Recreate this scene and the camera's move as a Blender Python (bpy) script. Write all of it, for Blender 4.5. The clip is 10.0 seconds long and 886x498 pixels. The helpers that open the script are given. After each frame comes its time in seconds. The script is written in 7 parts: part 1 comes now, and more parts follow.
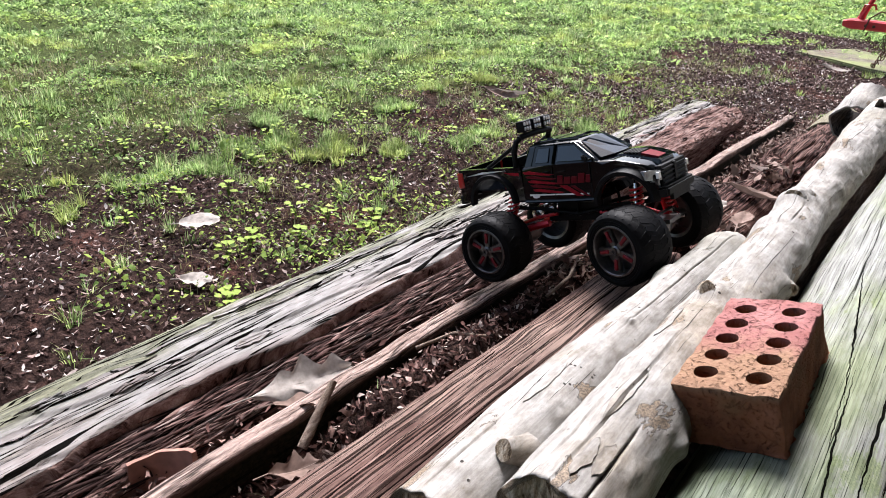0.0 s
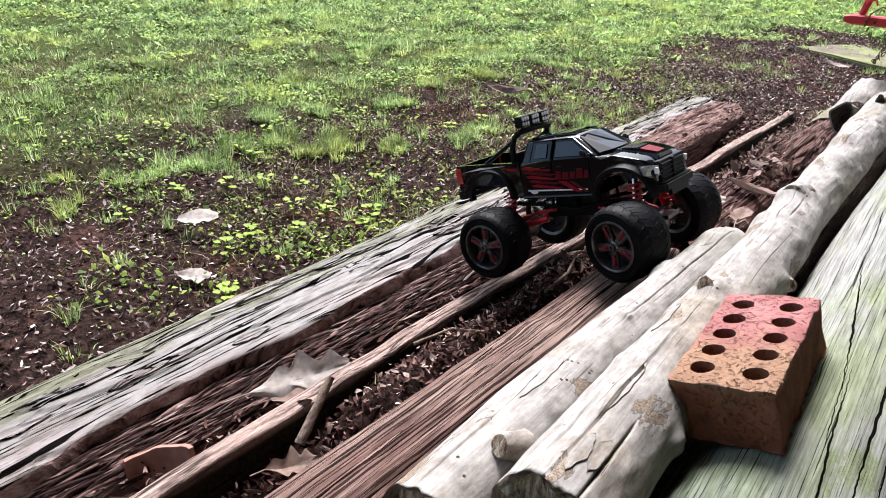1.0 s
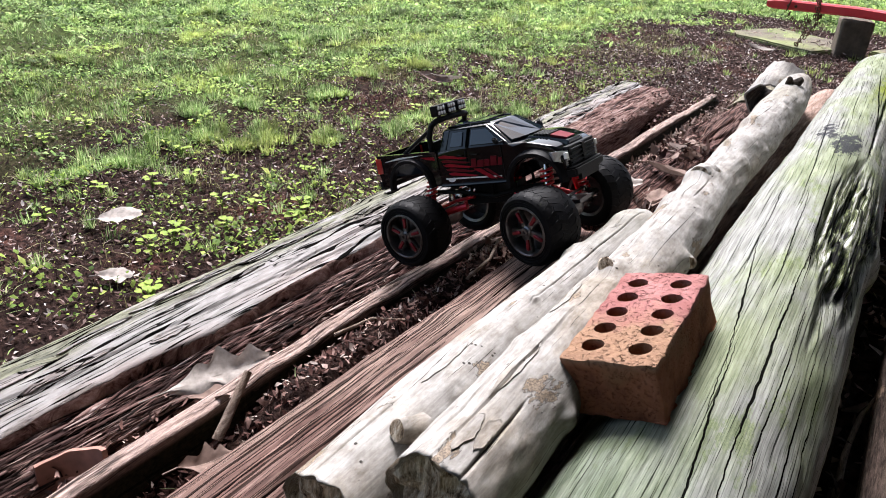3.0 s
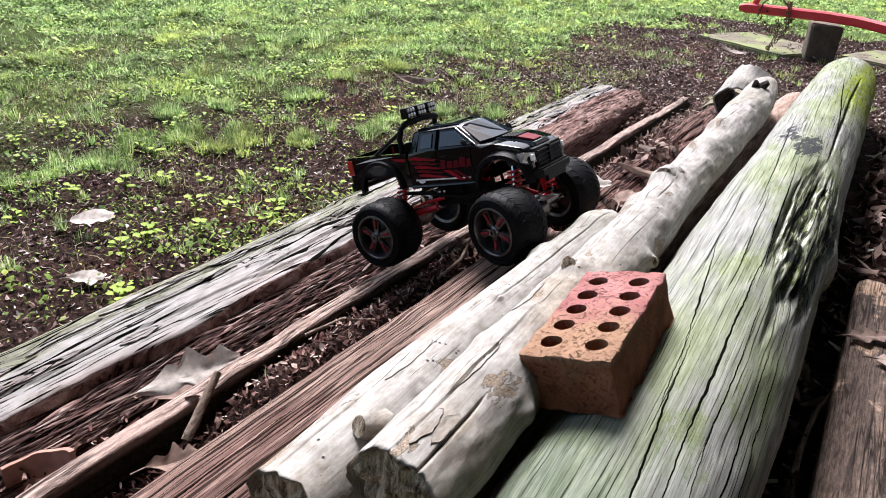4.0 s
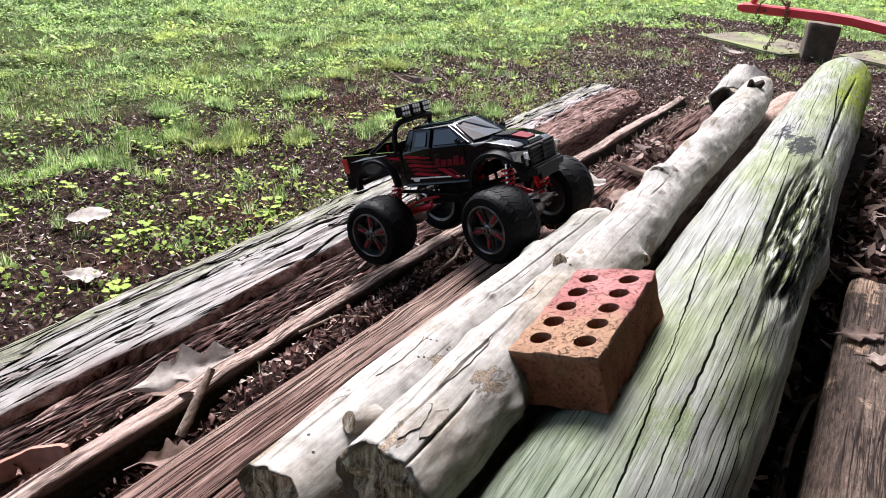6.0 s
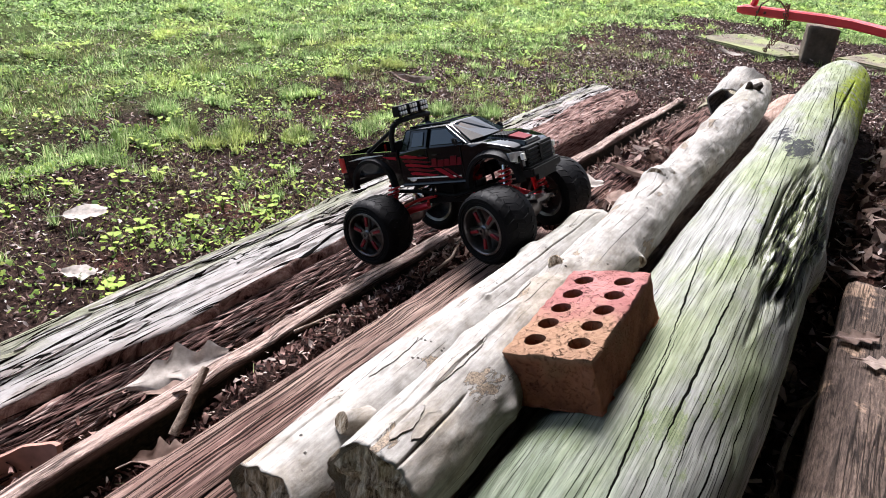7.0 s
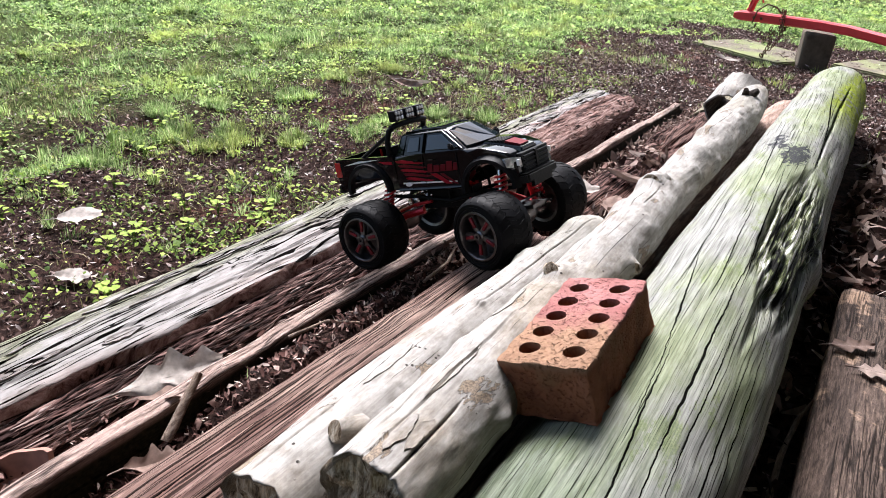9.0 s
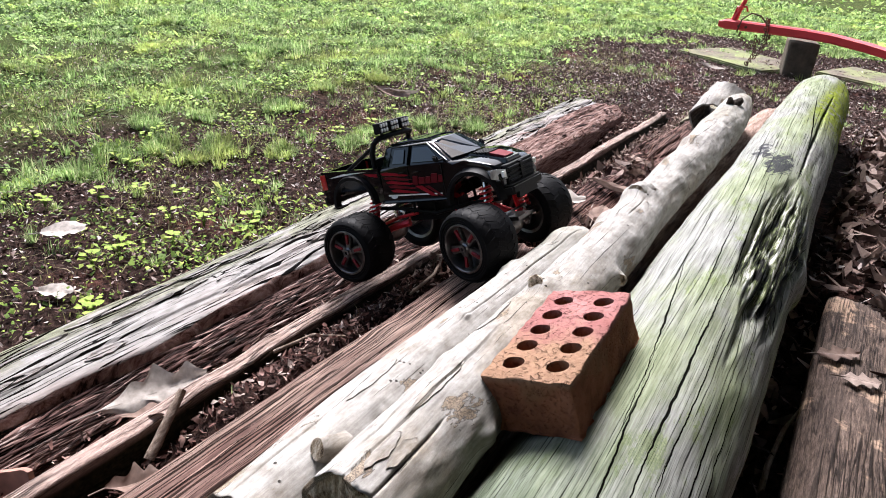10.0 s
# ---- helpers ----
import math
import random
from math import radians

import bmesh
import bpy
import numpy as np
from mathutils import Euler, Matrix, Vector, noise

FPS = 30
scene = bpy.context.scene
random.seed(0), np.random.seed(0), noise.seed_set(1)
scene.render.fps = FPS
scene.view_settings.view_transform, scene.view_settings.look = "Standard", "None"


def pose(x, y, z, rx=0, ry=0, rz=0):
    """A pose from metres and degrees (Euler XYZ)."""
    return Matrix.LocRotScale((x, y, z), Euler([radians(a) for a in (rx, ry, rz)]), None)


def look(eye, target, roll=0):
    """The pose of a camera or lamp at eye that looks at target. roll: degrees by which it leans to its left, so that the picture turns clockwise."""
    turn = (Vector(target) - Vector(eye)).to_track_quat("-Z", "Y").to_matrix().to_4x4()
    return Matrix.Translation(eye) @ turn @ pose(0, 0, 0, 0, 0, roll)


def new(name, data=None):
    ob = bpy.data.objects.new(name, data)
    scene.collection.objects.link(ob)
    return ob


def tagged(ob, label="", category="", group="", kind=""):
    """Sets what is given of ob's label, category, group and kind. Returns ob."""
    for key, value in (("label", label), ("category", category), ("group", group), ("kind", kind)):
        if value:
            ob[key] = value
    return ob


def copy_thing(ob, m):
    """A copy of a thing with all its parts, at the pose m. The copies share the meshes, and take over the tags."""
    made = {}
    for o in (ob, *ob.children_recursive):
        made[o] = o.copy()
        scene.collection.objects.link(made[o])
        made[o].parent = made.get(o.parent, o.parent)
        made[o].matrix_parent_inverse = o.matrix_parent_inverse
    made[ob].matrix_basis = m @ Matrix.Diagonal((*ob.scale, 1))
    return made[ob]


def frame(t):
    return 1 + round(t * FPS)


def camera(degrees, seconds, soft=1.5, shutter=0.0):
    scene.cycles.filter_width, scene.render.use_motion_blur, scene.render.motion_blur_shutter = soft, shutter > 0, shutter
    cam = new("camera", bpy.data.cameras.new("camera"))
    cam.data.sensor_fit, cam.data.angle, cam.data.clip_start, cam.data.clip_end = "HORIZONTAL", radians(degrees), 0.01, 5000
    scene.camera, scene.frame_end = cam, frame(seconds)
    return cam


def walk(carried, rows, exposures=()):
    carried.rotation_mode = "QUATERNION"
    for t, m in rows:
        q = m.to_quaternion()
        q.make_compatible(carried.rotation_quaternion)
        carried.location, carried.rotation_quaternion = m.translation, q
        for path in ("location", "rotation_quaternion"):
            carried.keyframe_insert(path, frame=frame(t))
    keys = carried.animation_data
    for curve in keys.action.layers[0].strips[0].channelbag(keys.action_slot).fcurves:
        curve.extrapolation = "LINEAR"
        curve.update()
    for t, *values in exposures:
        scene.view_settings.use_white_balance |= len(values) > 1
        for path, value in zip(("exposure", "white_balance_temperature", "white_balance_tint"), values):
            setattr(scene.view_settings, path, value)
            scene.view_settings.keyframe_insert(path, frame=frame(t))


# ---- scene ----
cam = camera(64.97, 10.0, soft=0.95)
walk(cam, [
    (0, pose(-0.0782, -0.0311, 0.7503, 63.297, -2.354, 40.956)),
    (0.5, pose(-0.0777, -0.0305, 0.7487, 63.068, -2.290, 41.154)),
    (1, pose(-0.0757, -0.0272, 0.7484, 63.016, -2.294, 40.998)),
    (1.5, pose(-0.0708, -0.0215, 0.7497, 62.662, -1.789, 40.460)),
    (2, pose(-0.0604, -0.0148, 0.7509, 62.466, -1.803, 39.310)),
    (2.5, pose(-0.0457, -0.0069, 0.7519, 62.394, -1.945, 38.192)),
    (3, pose(-0.0282, 0.0003, 0.7539, 62.335, -2.306, 36.650)),
    (4.5, pose(0.0000, 0.0000, 0.7603, 62.624, -2.838, 35.103)),
    (5, pose(0.0017, -0.0010, 0.7602, 62.559, -2.840, 35.143)),
    (5.5, pose(0.0042, -0.0006, 0.7601, 62.506, -2.790, 35.130)),
    (7, pose(0.0071, 0.0054, 0.7600, 62.460, -3.348, 35.298)),
    (7.5, pose(0.0082, 0.0073, 0.7592, 62.371, -3.479, 35.120)),
    (8, pose(0.0075, 0.0063, 0.7598, 62.269, -3.590, 35.084)),
    (8.5, pose(0.0058, 0.0072, 0.7605, 62.343, -3.668, 35.226)),
    (9, pose(0.0056, 0.0104, 0.7624, 62.701, -3.713, 35.173)),
    (9.5, pose(0.0068, 0.0156, 0.7657, 63.199, -3.610, 34.662)),
    (10, pose(0.0086, 0.0193, 0.7673, 63.438, -3.607, 34.254)),
], exposures=((0.0, 1.93), (3.0, 1.93), (4.5, 1.97), (7.0, 2.02), (10.0, 2.02)))

# ---- light: soft daylight that comes over the lawn, the near side shaded by an added, unseen roof ----
SUN_EL, SUN_AZ = 50.0, 316.0          # degrees; azimuth clockwise from +y
world = bpy.data.worlds.new("world")
scene.world = world
world.use_nodes = True
wn = world.node_tree
sky = wn.nodes.new("ShaderNodeTexSky")
sky.sky_type = 'NISHITA'
sky.sun_disc = False
sky.sun_elevation = radians(SUN_EL)
sky.sun_rotation = radians(SUN_AZ)
sky.air_density, sky.dust_density, sky.ozone_density = 1.0, 3.0, 1.0
wn.links.new(sky.outputs[0], wn.nodes["Background"].inputs[0])
wn.nodes["Background"].inputs[1].default_value = 0.085
sun_data = bpy.data.lights.new("sun", 'SUN')
sun_data.energy, sun_data.angle, sun_data.color = 3.2, radians(26), (0.985, 0.966, 1.03)
sun = new("sun", sun_data)
_a, _e = radians(SUN_AZ), radians(SUN_EL)
sun.matrix_world = look((6 * math.sin(_a) * math.cos(_e), 6 * math.cos(_a) * math.cos(_e), 6 * math.sin(_e)), (0, 0, 0))


# ---- small helpers ----
from mathutils.bvhtree import BVHTree

rng = np.random.default_rng(7)


def part(name, bm, material, parent=None, label="", smooth=True, sharp=40):
    """One mesh object from a bmesh, under a thing or a part."""
    me = bpy.data.meshes.new(name)
    bmesh.ops.recalc_face_normals(bm, faces=bm.faces)
    bm.to_mesh(me)
    bm.free()
    for m in (material if isinstance(material, (list, tuple)) else [material]):
        me.materials.append(m)
    if any(m.name in GRAINED for m in me.materials):
        add_grain(me)
    if smooth:
        me.shade_smooth()
        me.set_sharp_from_angle(angle=radians(sharp))
    ob = new(name, me)
    if parent:
        ob.parent = parent
    if label:
        tagged(ob, label)
    return ob


def add_grain(me, co=None):
    """Stores where each vertex lies along and across the grain."""
    if co is None:
        co = np.zeros(len(me.vertices) * 3, np.float32)
        me.vertices.foreach_get("co", co)
    at = me.attributes.new("grain", 'FLOAT_VECTOR', 'POINT')
    at.data.foreach_set("vector", np.asarray(co, np.float32).ravel())


def array_mesh(name, verts, faces, material, smooth=True):
    """A mesh object from numpy arrays: verts (n, 3), faces a list of index arrays, each (m, k)."""
    me = bpy.data.meshes.new(name)
    verts = np.asarray(verts, np.float32)
    loops = np.concatenate([f.ravel() for f in faces]).astype(np.int32)
    sizes = np.concatenate([np.full(len(f), f.shape[1]) for f in faces])
    me.vertices.add(len(verts))
    me.vertices.foreach_set("co", verts.ravel())
    me.loops.add(len(loops))
    me.loops.foreach_set("vertex_index", loops)
    me.polygons.add(len(sizes))
    me.polygons.foreach_set("loop_start", (np.cumsum(sizes) - sizes).astype(np.int32))
    me.polygons.foreach_set("loop_total", sizes.astype(np.int32))
    me.update(calc_edges=True)
    me.validate()
    if smooth:
        me.shade_smooth()
    me.materials.append(material)
    return new(name, me)


def empty(name, m=None, parent=None):
    ob = new(name)
    ob.empty_display_size = 0.05
    if parent:
        ob.parent = parent
    if m is not None:
        ob.matrix_basis = m
    return ob


def vnoise(p, seed=0):
    """Smooth value noise in -1..1 at points (..., 3)."""
    p = np.asarray(p, float)
    i = np.floor(p).astype(np.int64)
    f = p - i
    f = f * f * (3 - 2 * f)
    out = 0.0
    for dx in (0, 1):
        for dy in (0, 1):
            for dz in (0, 1):
                n = (i[..., 0] + dx) * 73856093 ^ (i[..., 1] + dy) * 19349663 ^ (i[..., 2] + dz) * 83492791 ^ (seed * 2654435 + 977)
                n = (n ^ (n >> 13)) & 0x7fffffff
                n = (n * (n * n % 65536 * 15731 + 789221) + 1376312589) & 0x7fffffff
                w = (f[..., 0] if dx else 1 - f[..., 0]) * (f[..., 1] if dy else 1 - f[..., 1]) * (f[..., 2] if dz else 1 - f[..., 2])
                out = out + w * (n / 1073741823.5 - 1)
    return out


def fbm(p, seed=0, octaves=4, gain=0.5):
    p = np.asarray(p, float)
    out, amp = 0.0, 1.0
    for k in range(octaves):
        out = out + amp * vnoise(p * 2.03 ** k, seed + 31 * k)
        amp *= gain
    return out


def smooth_step(a, b, x):
    t = np.clip((np.asarray(x, float) - a) / (b - a), 0, 1)
    return t * t * (3 - 2 * t)


def box(bm, lo, hi, m=None):
    """A cuboid in a bmesh; returns its vertices."""
    v = [bm.verts.new((x, y, z)) for x in (lo[0], hi[0]) for y in (lo[1], hi[1]) for z in (lo[2], hi[2])]
    for q in ((0, 1, 3, 2), (4, 6, 7, 5), (0, 4, 5, 1), (2, 3, 7, 6), (0, 2, 6, 4), (1, 5, 7, 3)):
        bm.faces.new([v[k] for k in q])
    if m is not None:
        bmesh.ops.transform(bm, matrix=m, verts=v)
    return v


def rounded_box(lo, hi, r=0.003, seg=2, m=None):
    bm = bmesh.new()
    box(bm, lo, hi)
    bmesh.ops.bevel(bm, geom=bm.edges[:], offset=r, segments=seg, profile=0.6, affect='EDGES')
    if m is not None:
        bm.transform(m)
    return bm


def lathe(bm, profile, n=32, axis='y', m=None, closed=False):
    """Turns (radius, along) pairs round an axis."""
    rings = []
    for r, a in profile:
        ring = []
        for k in range(n):
            c, s = r * math.cos(2 * math.pi * k / n), r * math.sin(2 * math.pi * k / n)
            co = (c, a, s) if axis == 'y' else ((c, s, a) if axis == 'z' else (a, c, s))
            ring.append(bm.verts.new(co))
        rings.append(ring)
    pairs = list(zip(rings, rings[1:])) + ([(rings[-1], rings[0])] if closed else [])
    for a, b in pairs:
        for k in range(n):
            bm.faces.new((a[k], a[(k + 1) % n], b[(k + 1) % n], b[k]))
    if not closed:
        bm.faces.new(rings[0])
        bm.faces.new(rings[-1][::-1])
    if m is not None:
        bmesh.ops.transform(bm, matrix=m, verts=[v for r in rings for v in r])
    return rings


def tube(bm, pts, radii, n=8):
    """A tube with round ends along a polyline."""
    pts = [Vector(p) for p in pts]
    radii = radii if isinstance(radii, (list, tuple)) else [radii] * len(pts)
    rings, side = [], None
    for k, p in enumerate(pts):
        d = (pts[min(k + 1, len(pts) - 1)] - pts[max(k - 1, 0)]).normalized()
        if side is None:
            side = d.orthogonal().normalized()
        side = (side - d * side.dot(d)).normalized()
        up = d.cross(side)
        rings.append([bm.verts.new(p + radii[k] * (math.cos(2 * math.pi * j / n) * side + math.sin(2 * math.pi * j / n) * up)) for j in range(n)])
    for a, b in zip(rings, rings[1:]):
        for k in range(n):
            bm.faces.new((a[k], a[(k + 1) % n], b[(k + 1) % n], b[k]))
    bm.faces.new(rings[0][::-1])
    bm.faces.new(rings[-1])
    return rings


def extrude_outline(bm, outline, y0, y1):
    """A prism over an outline of (x, z) from y0 to y1."""
    a = [bm.verts.new((x, y0, z)) for x, z in outline]
    b = [bm.verts.new((x, y1, z)) for x, z in outline]
    n = len(outline)
    for k in range(n):
        bm.faces.new((a[k], a[(k + 1) % n], b[(k + 1) % n], b[k]))
    bm.faces.new(a[::-1])
    bm.faces.new(b)
    return a, b


# ---- materials ----
GRAINED = set()          # materials whose pattern follows the "grain" attribute of the mesh


class Nodes:
    """Short ways to add shader nodes."""

    def __init__(self, name, rough=0.6, metal=0.0, spec=0.5, grained=False):
        self.mat = bpy.data.materials.new(name)
        self.grained = grained
        if grained:
            GRAINED.add(self.mat.name)
        self.mat.use_nodes = True
        self.t = self.mat.node_tree
        self.b = self.t.nodes["Principled BSDF"]
        self.set(self.b.inputs["Roughness"], rough)
        self.set(self.b.inputs["Metallic"], metal)
        self.set(self.b.inputs["Specular IOR Level"], spec)

    def set(self, socket, value):
        if isinstance(value, bpy.types.NodeSocket):
            self.t.links.new(value, socket)
        elif isinstance(value, tuple) and len(value) == 3 and socket.type == 'RGBA':
            socket.default_value = (*value, 1)
        else:
            socket.default_value = value

    def coords(self, scale=(1, 1, 1), kind="Object", turn=(0, 0, 0)):
        m = self.t.nodes.new("ShaderNodeMapping")
        if self.grained:
            c, kind = self.t.nodes.new("ShaderNodeAttribute"), "Vector"
            c.attribute_name = "grain"
        else:
            c = self.t.nodes.new("ShaderNodeTexCoord")
        m.inputs["Scale"].default_value = scale
        m.inputs["Rotation"].default_value = turn
        self.t.links.new(c.outputs[kind], m.inputs["Vector"])
        return m.outputs[0]

    def noise(self, vec, scale, detail=4.0, rough=0.55, distort=0.0):
        n = self.t.nodes.new("ShaderNodeTexNoise")
        self.set(n.inputs["Vector"], vec)
        n.inputs["Scale"].default_value = scale
        n.inputs["Detail"].default_value = detail
        n.inputs["Roughness"].default_value = rough
        n.inputs["Distortion"].default_value = distort
        return n.outputs["Fac"]

    def voronoi(self, vec, scale, feature='F1', out="Distance"):
        n = self.t.nodes.new("ShaderNodeTexVoronoi")
        n.feature = feature
        self.set(n.inputs["Vector"], vec)
        n.inputs["Scale"].default_value = scale
        return n.outputs[out]

    def ramp(self, fac, stops):
        r = self.t.nodes.new("ShaderNodeValToRGB")
        self.set(r.inputs[0], fac)
        e = r.color_ramp.elements
        while len(e) < len(stops):
            e.new(0.5)
        for k, (p, c) in enumerate(stops):
            e[k].position = p
            e[k].color = (*c, 1) if isinstance(c, tuple) else (c, c, c, 1)
        return r.outputs[0]

    def mix(self, fac, a, b, blend='MIX'):
        m = self.t.nodes.new("ShaderNodeMix")
        m.data_type, m.blend_type = 'RGBA', blend
        self.set(m.inputs["Factor"], fac)
        self.set(m.inputs[6], a)
        self.set(m.inputs[7], b)
        return m.outputs[2]

    def math(self, op, a, b=0.0):
        m = self.t.nodes.new("ShaderNodeMath")
        m.operation = op
        self.set(m.inputs[0], a)
        self.set(m.inputs[1], b)
        return m.outputs[0]

    def attr(self, name):
        a = self.t.nodes.new("ShaderNodeAttribute")
        a.attribute_name = name
        return a.outputs["Fac"]

    def island(self):
        return self.t.nodes.new("ShaderNodeNewGeometry").outputs["Random Per Island"]

    def random(self):
        return self.t.nodes.new("ShaderNodeObjectInfo").outputs["Random"]

    def bump(self, height, strength=0.5, dist=0.01, normal=None):
        b = self.t.nodes.new("ShaderNodeBump")
        b.inputs["Strength"].default_value = strength
        b.inputs["Distance"].default_value = dist
        self.set(b.inputs["Height"], height)
        if normal is not None:
            self.set(b.inputs["Normal"], normal)
        self.set(self.b.inputs["Normal"], b.outputs[0])
        return b.outputs[0]

    def color(self, c):
        self.set(self.b.inputs["Base Color"], c)
        return self.mat


def plain(name, c, rough=0.5, metal=0.0, vary=0.25, scale=60, bump=0.15, coat=0.0):
    n = Nodes(name, rough, metal)
    v = n.noise(n.coords(), scale, 5)
    n.set(n.b.inputs["Coat Weight"], coat)
    n.set(n.b.inputs["Coat Roughness"], 0.03)
    if bump:
        n.bump(v, bump, 0.002)
    return n.color(n.ramp(v, [(0.25, tuple(x * (1 - vary) for x in c)), (0.75, tuple(min(1, x * (1 + vary)) for x in c))]))


def wood(name, dark, mid, light, grain=1.0, rough=0.85, bump=0.6, line=0.8, fine_mix=0.5, streak=None, patch=None, moss=None, moss_shade_cover=(0.42, 0.54)):
    """Weathered wood whose grain runs along y. line: strength of thin dark drying seams; patch is (colour, scale, low,
    high); moss is the two colours of its moss with painted shade, and the last pair is how far they cover.
    """
    n = Nodes(name, rough, spec=0.08, grained=True)
    flat, long0 = n.coords(), n.coords((1, 0.30, 1))
    long1, long2 = n.coords((1, 0.11, 1)), n.coords((1, 0.040, 1))
    fine = n.noise(long1, 850 * grain, 4, 0.7)
    mid_n = n.noise(long1, 170 * grain, 6, 0.68, 0.3)
    blot = n.noise(long0, 16, 5, 0.6)
    seams = []
    for k, (sc, lo, hi) in enumerate(((40, 0.010, 0.022), (95, 0.014, 0.032), (170, 0.020, 0.045))):
        iso = n.math('ABSOLUTE', n.math('SUBTRACT', n.noise(long2, sc * grain, 1.5, 0.4, 0.1), 0.5))
        cover = n.ramp(n.noise(long0, (9, 15, 24)[k], 3), [(0.44, 0.0), (0.58, 1.0)])
        seams.append(n.math('MULTIPLY', n.ramp(iso, [(lo, 1.0), (hi, 0.0)]), cover))
    seam = n.math('MAXIMUM', seams[0], n.math('MAXIMUM', seams[1], n.math('MULTIPLY', seams[2], 0.8)))
    c = n.ramp(mid_n, [(0.34, dark), (0.5, mid), (0.66, light)])
    c = n.mix(n.ramp(blot, [(0.40, 0.0), (0.66, 0.75)]), c, mid if streak is None else streak)
    c = n.mix(n.math('MULTIPLY', n.ramp(fine, [(0.46, 1.0), (0.48, 0.0)]), fine_mix), c, tuple(x * 0.45 for x in dark))
    if patch:
        c = n.mix(n.ramp(n.noise(flat, patch[1], 6, 0.65), [(patch[2], 0.0), (patch[3], 0.85)]), c, patch[0])
    c = n.mix(n.math('MULTIPLY', seam, line), c, tuple(x * 0.10 for x in dark))
    # dark coat: moss and the shade of a side face, both put into the colour
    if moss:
        f = n.math('MULTIPLY', n.attr("moss"), n.ramp(n.noise(flat, 34, 6, 0.7), [(moss_shade_cover[0], 0.0), (moss_shade_cover[1], 1.0)]))
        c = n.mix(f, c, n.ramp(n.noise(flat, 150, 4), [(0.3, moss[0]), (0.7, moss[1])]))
    h = n.math('ADD', n.math('MULTIPLY', fine, 0.3), n.math('SUBTRACT', n.math('MULTIPLY', mid_n, 0.6), n.math('MULTIPLY', seam, min(1.0, line))))
    n.bump(h, bump, 0.006)
    n.set(n.b.inputs["Roughness"], n.ramp(mid_n, [(0.3, min(1.0, rough + 0.1)), (0.7, max(0.2, rough - 0.15))]))
    return n.color(c)


def hairlines(n, vec, scale, half, gate_vec, gate_scale, gate, soft=0.05):
    """Crisp dark cracks along the level sets of a noise, in patches."""
    iso = n.math('ABSOLUTE', n.math('SUBTRACT', n.noise(vec, scale, 3.0, 0.5, 0.1), 0.5))
    return n.math('MULTIPLY', n.ramp(iso, [(half * 0.6, 1.0), (half, 0.0)]), n.ramp(n.noise(gate_vec, gate_scale, 3), [(gate, 0.0), (gate + soft, 1.0)]))


def crack_lines(n, cracks, radius, wander=0.010):
    """Long single cracks on a log: (angle at y0, angle at y1, y0, y1, half width in metres); angle 90 is the top."""
    sep = n.t.nodes.new("ShaderNodeSeparateXYZ")
    n.t.links.new(n.coords(), sep.inputs[0])
    s, y = sep.outputs["X"], sep.outputs["Y"]
    total = None
    for k, (a0, a1, y0, y1, half) in enumerate(cracks):
        m = n.t.nodes.new("ShaderNodeMapping")
        n.t.links.new(n.coords((0, 1, 0)), m.inputs["Vector"])
        m.inputs["Location"].default_value = (7.3 * k, 0, 3.1 * k)
        wob = n.math('ADD', n.math('MULTIPLY', n.math('SUBTRACT', n.noise(m.outputs[0], 5.0, 1.0), 0.5), wander), n.math('MULTIPLY', n.math('SUBTRACT', n.noise(m.outputs[0], 60, 3.0), 0.5), 0.004))
        s0, s1 = radians(a0 + 25) * radius, radians(a1 + 25) * radius
        line0 = n.math('ADD', n.math('MULTIPLY', n.math('SUBTRACT', y, y0), (s1 - s0) / (y1 - y0)), s0)
        d = n.math('ABSOLUTE', n.math('SUBTRACT', n.math('SUBTRACT', s, line0), wob))
        u = n.math('DIVIDE', n.math('SUBTRACT', y, (y0 + y1) / 2), (y1 - y0) / 2)
        wide = n.math('MULTIPLY', n.math('SUBTRACT', 1.0, n.math('MULTIPLY', u, u)), n.math('MULTIPLY', n.noise(m.outputs[0], 11, 2.0), 1.15 * half))
        line = n.math('LESS_THAN', d, wide)
        total = line if total is None else n.math('MAXIMUM', total, line)
    return total


def grain_lines(n, pitch, half, along=3.0, open_at=0.46, wander=1.2):
    """Crisp drying cracks along y, one to a strip of the given pitch, each opening and closing on its own."""
    sep = n.t.nodes.new("ShaderNodeSeparateXYZ")
    n.t.links.new(n.coords(), sep.inputs[0])
    t = n.math('ADD', n.math('DIVIDE', sep.outputs["X"], pitch), n.math('MULTIPLY', n.noise(n.coords((1.0, 0.22, 1)), 14, 3.0, 0.5), wander))
    cell = n.math('FLOOR', t)
    w = n.t.nodes.new("ShaderNodeTexWhiteNoise")
    w.noise_dimensions = '1D'
    n.set(w.inputs["W"], cell)
    mid = n.math('ADD', n.math('MULTIPLY', w.outputs["Value"], 0.6), 0.2)
    d = n.math('MULTIPLY', n.math('ABSOLUTE', n.math('SUBTRACT', n.math('FRACT', t), mid)), pitch)
    at = n.t.nodes.new("ShaderNodeCombineXYZ")
    n.set(at.inputs[0], n.math('MULTIPLY', cell, 3.17))
    n.set(at.inputs[1], n.math('MULTIPLY', sep.outputs["Y"], along))
    gape = n.math('MULTIPLY', n.math('SUBTRACT', n.noise(at.outputs[0], 1.0, 3.0, 0.6), open_at), 7.0 * half)
    return n.math('LESS_THAN', d, n.math('MINIMUM', gape, 1.5 * half))


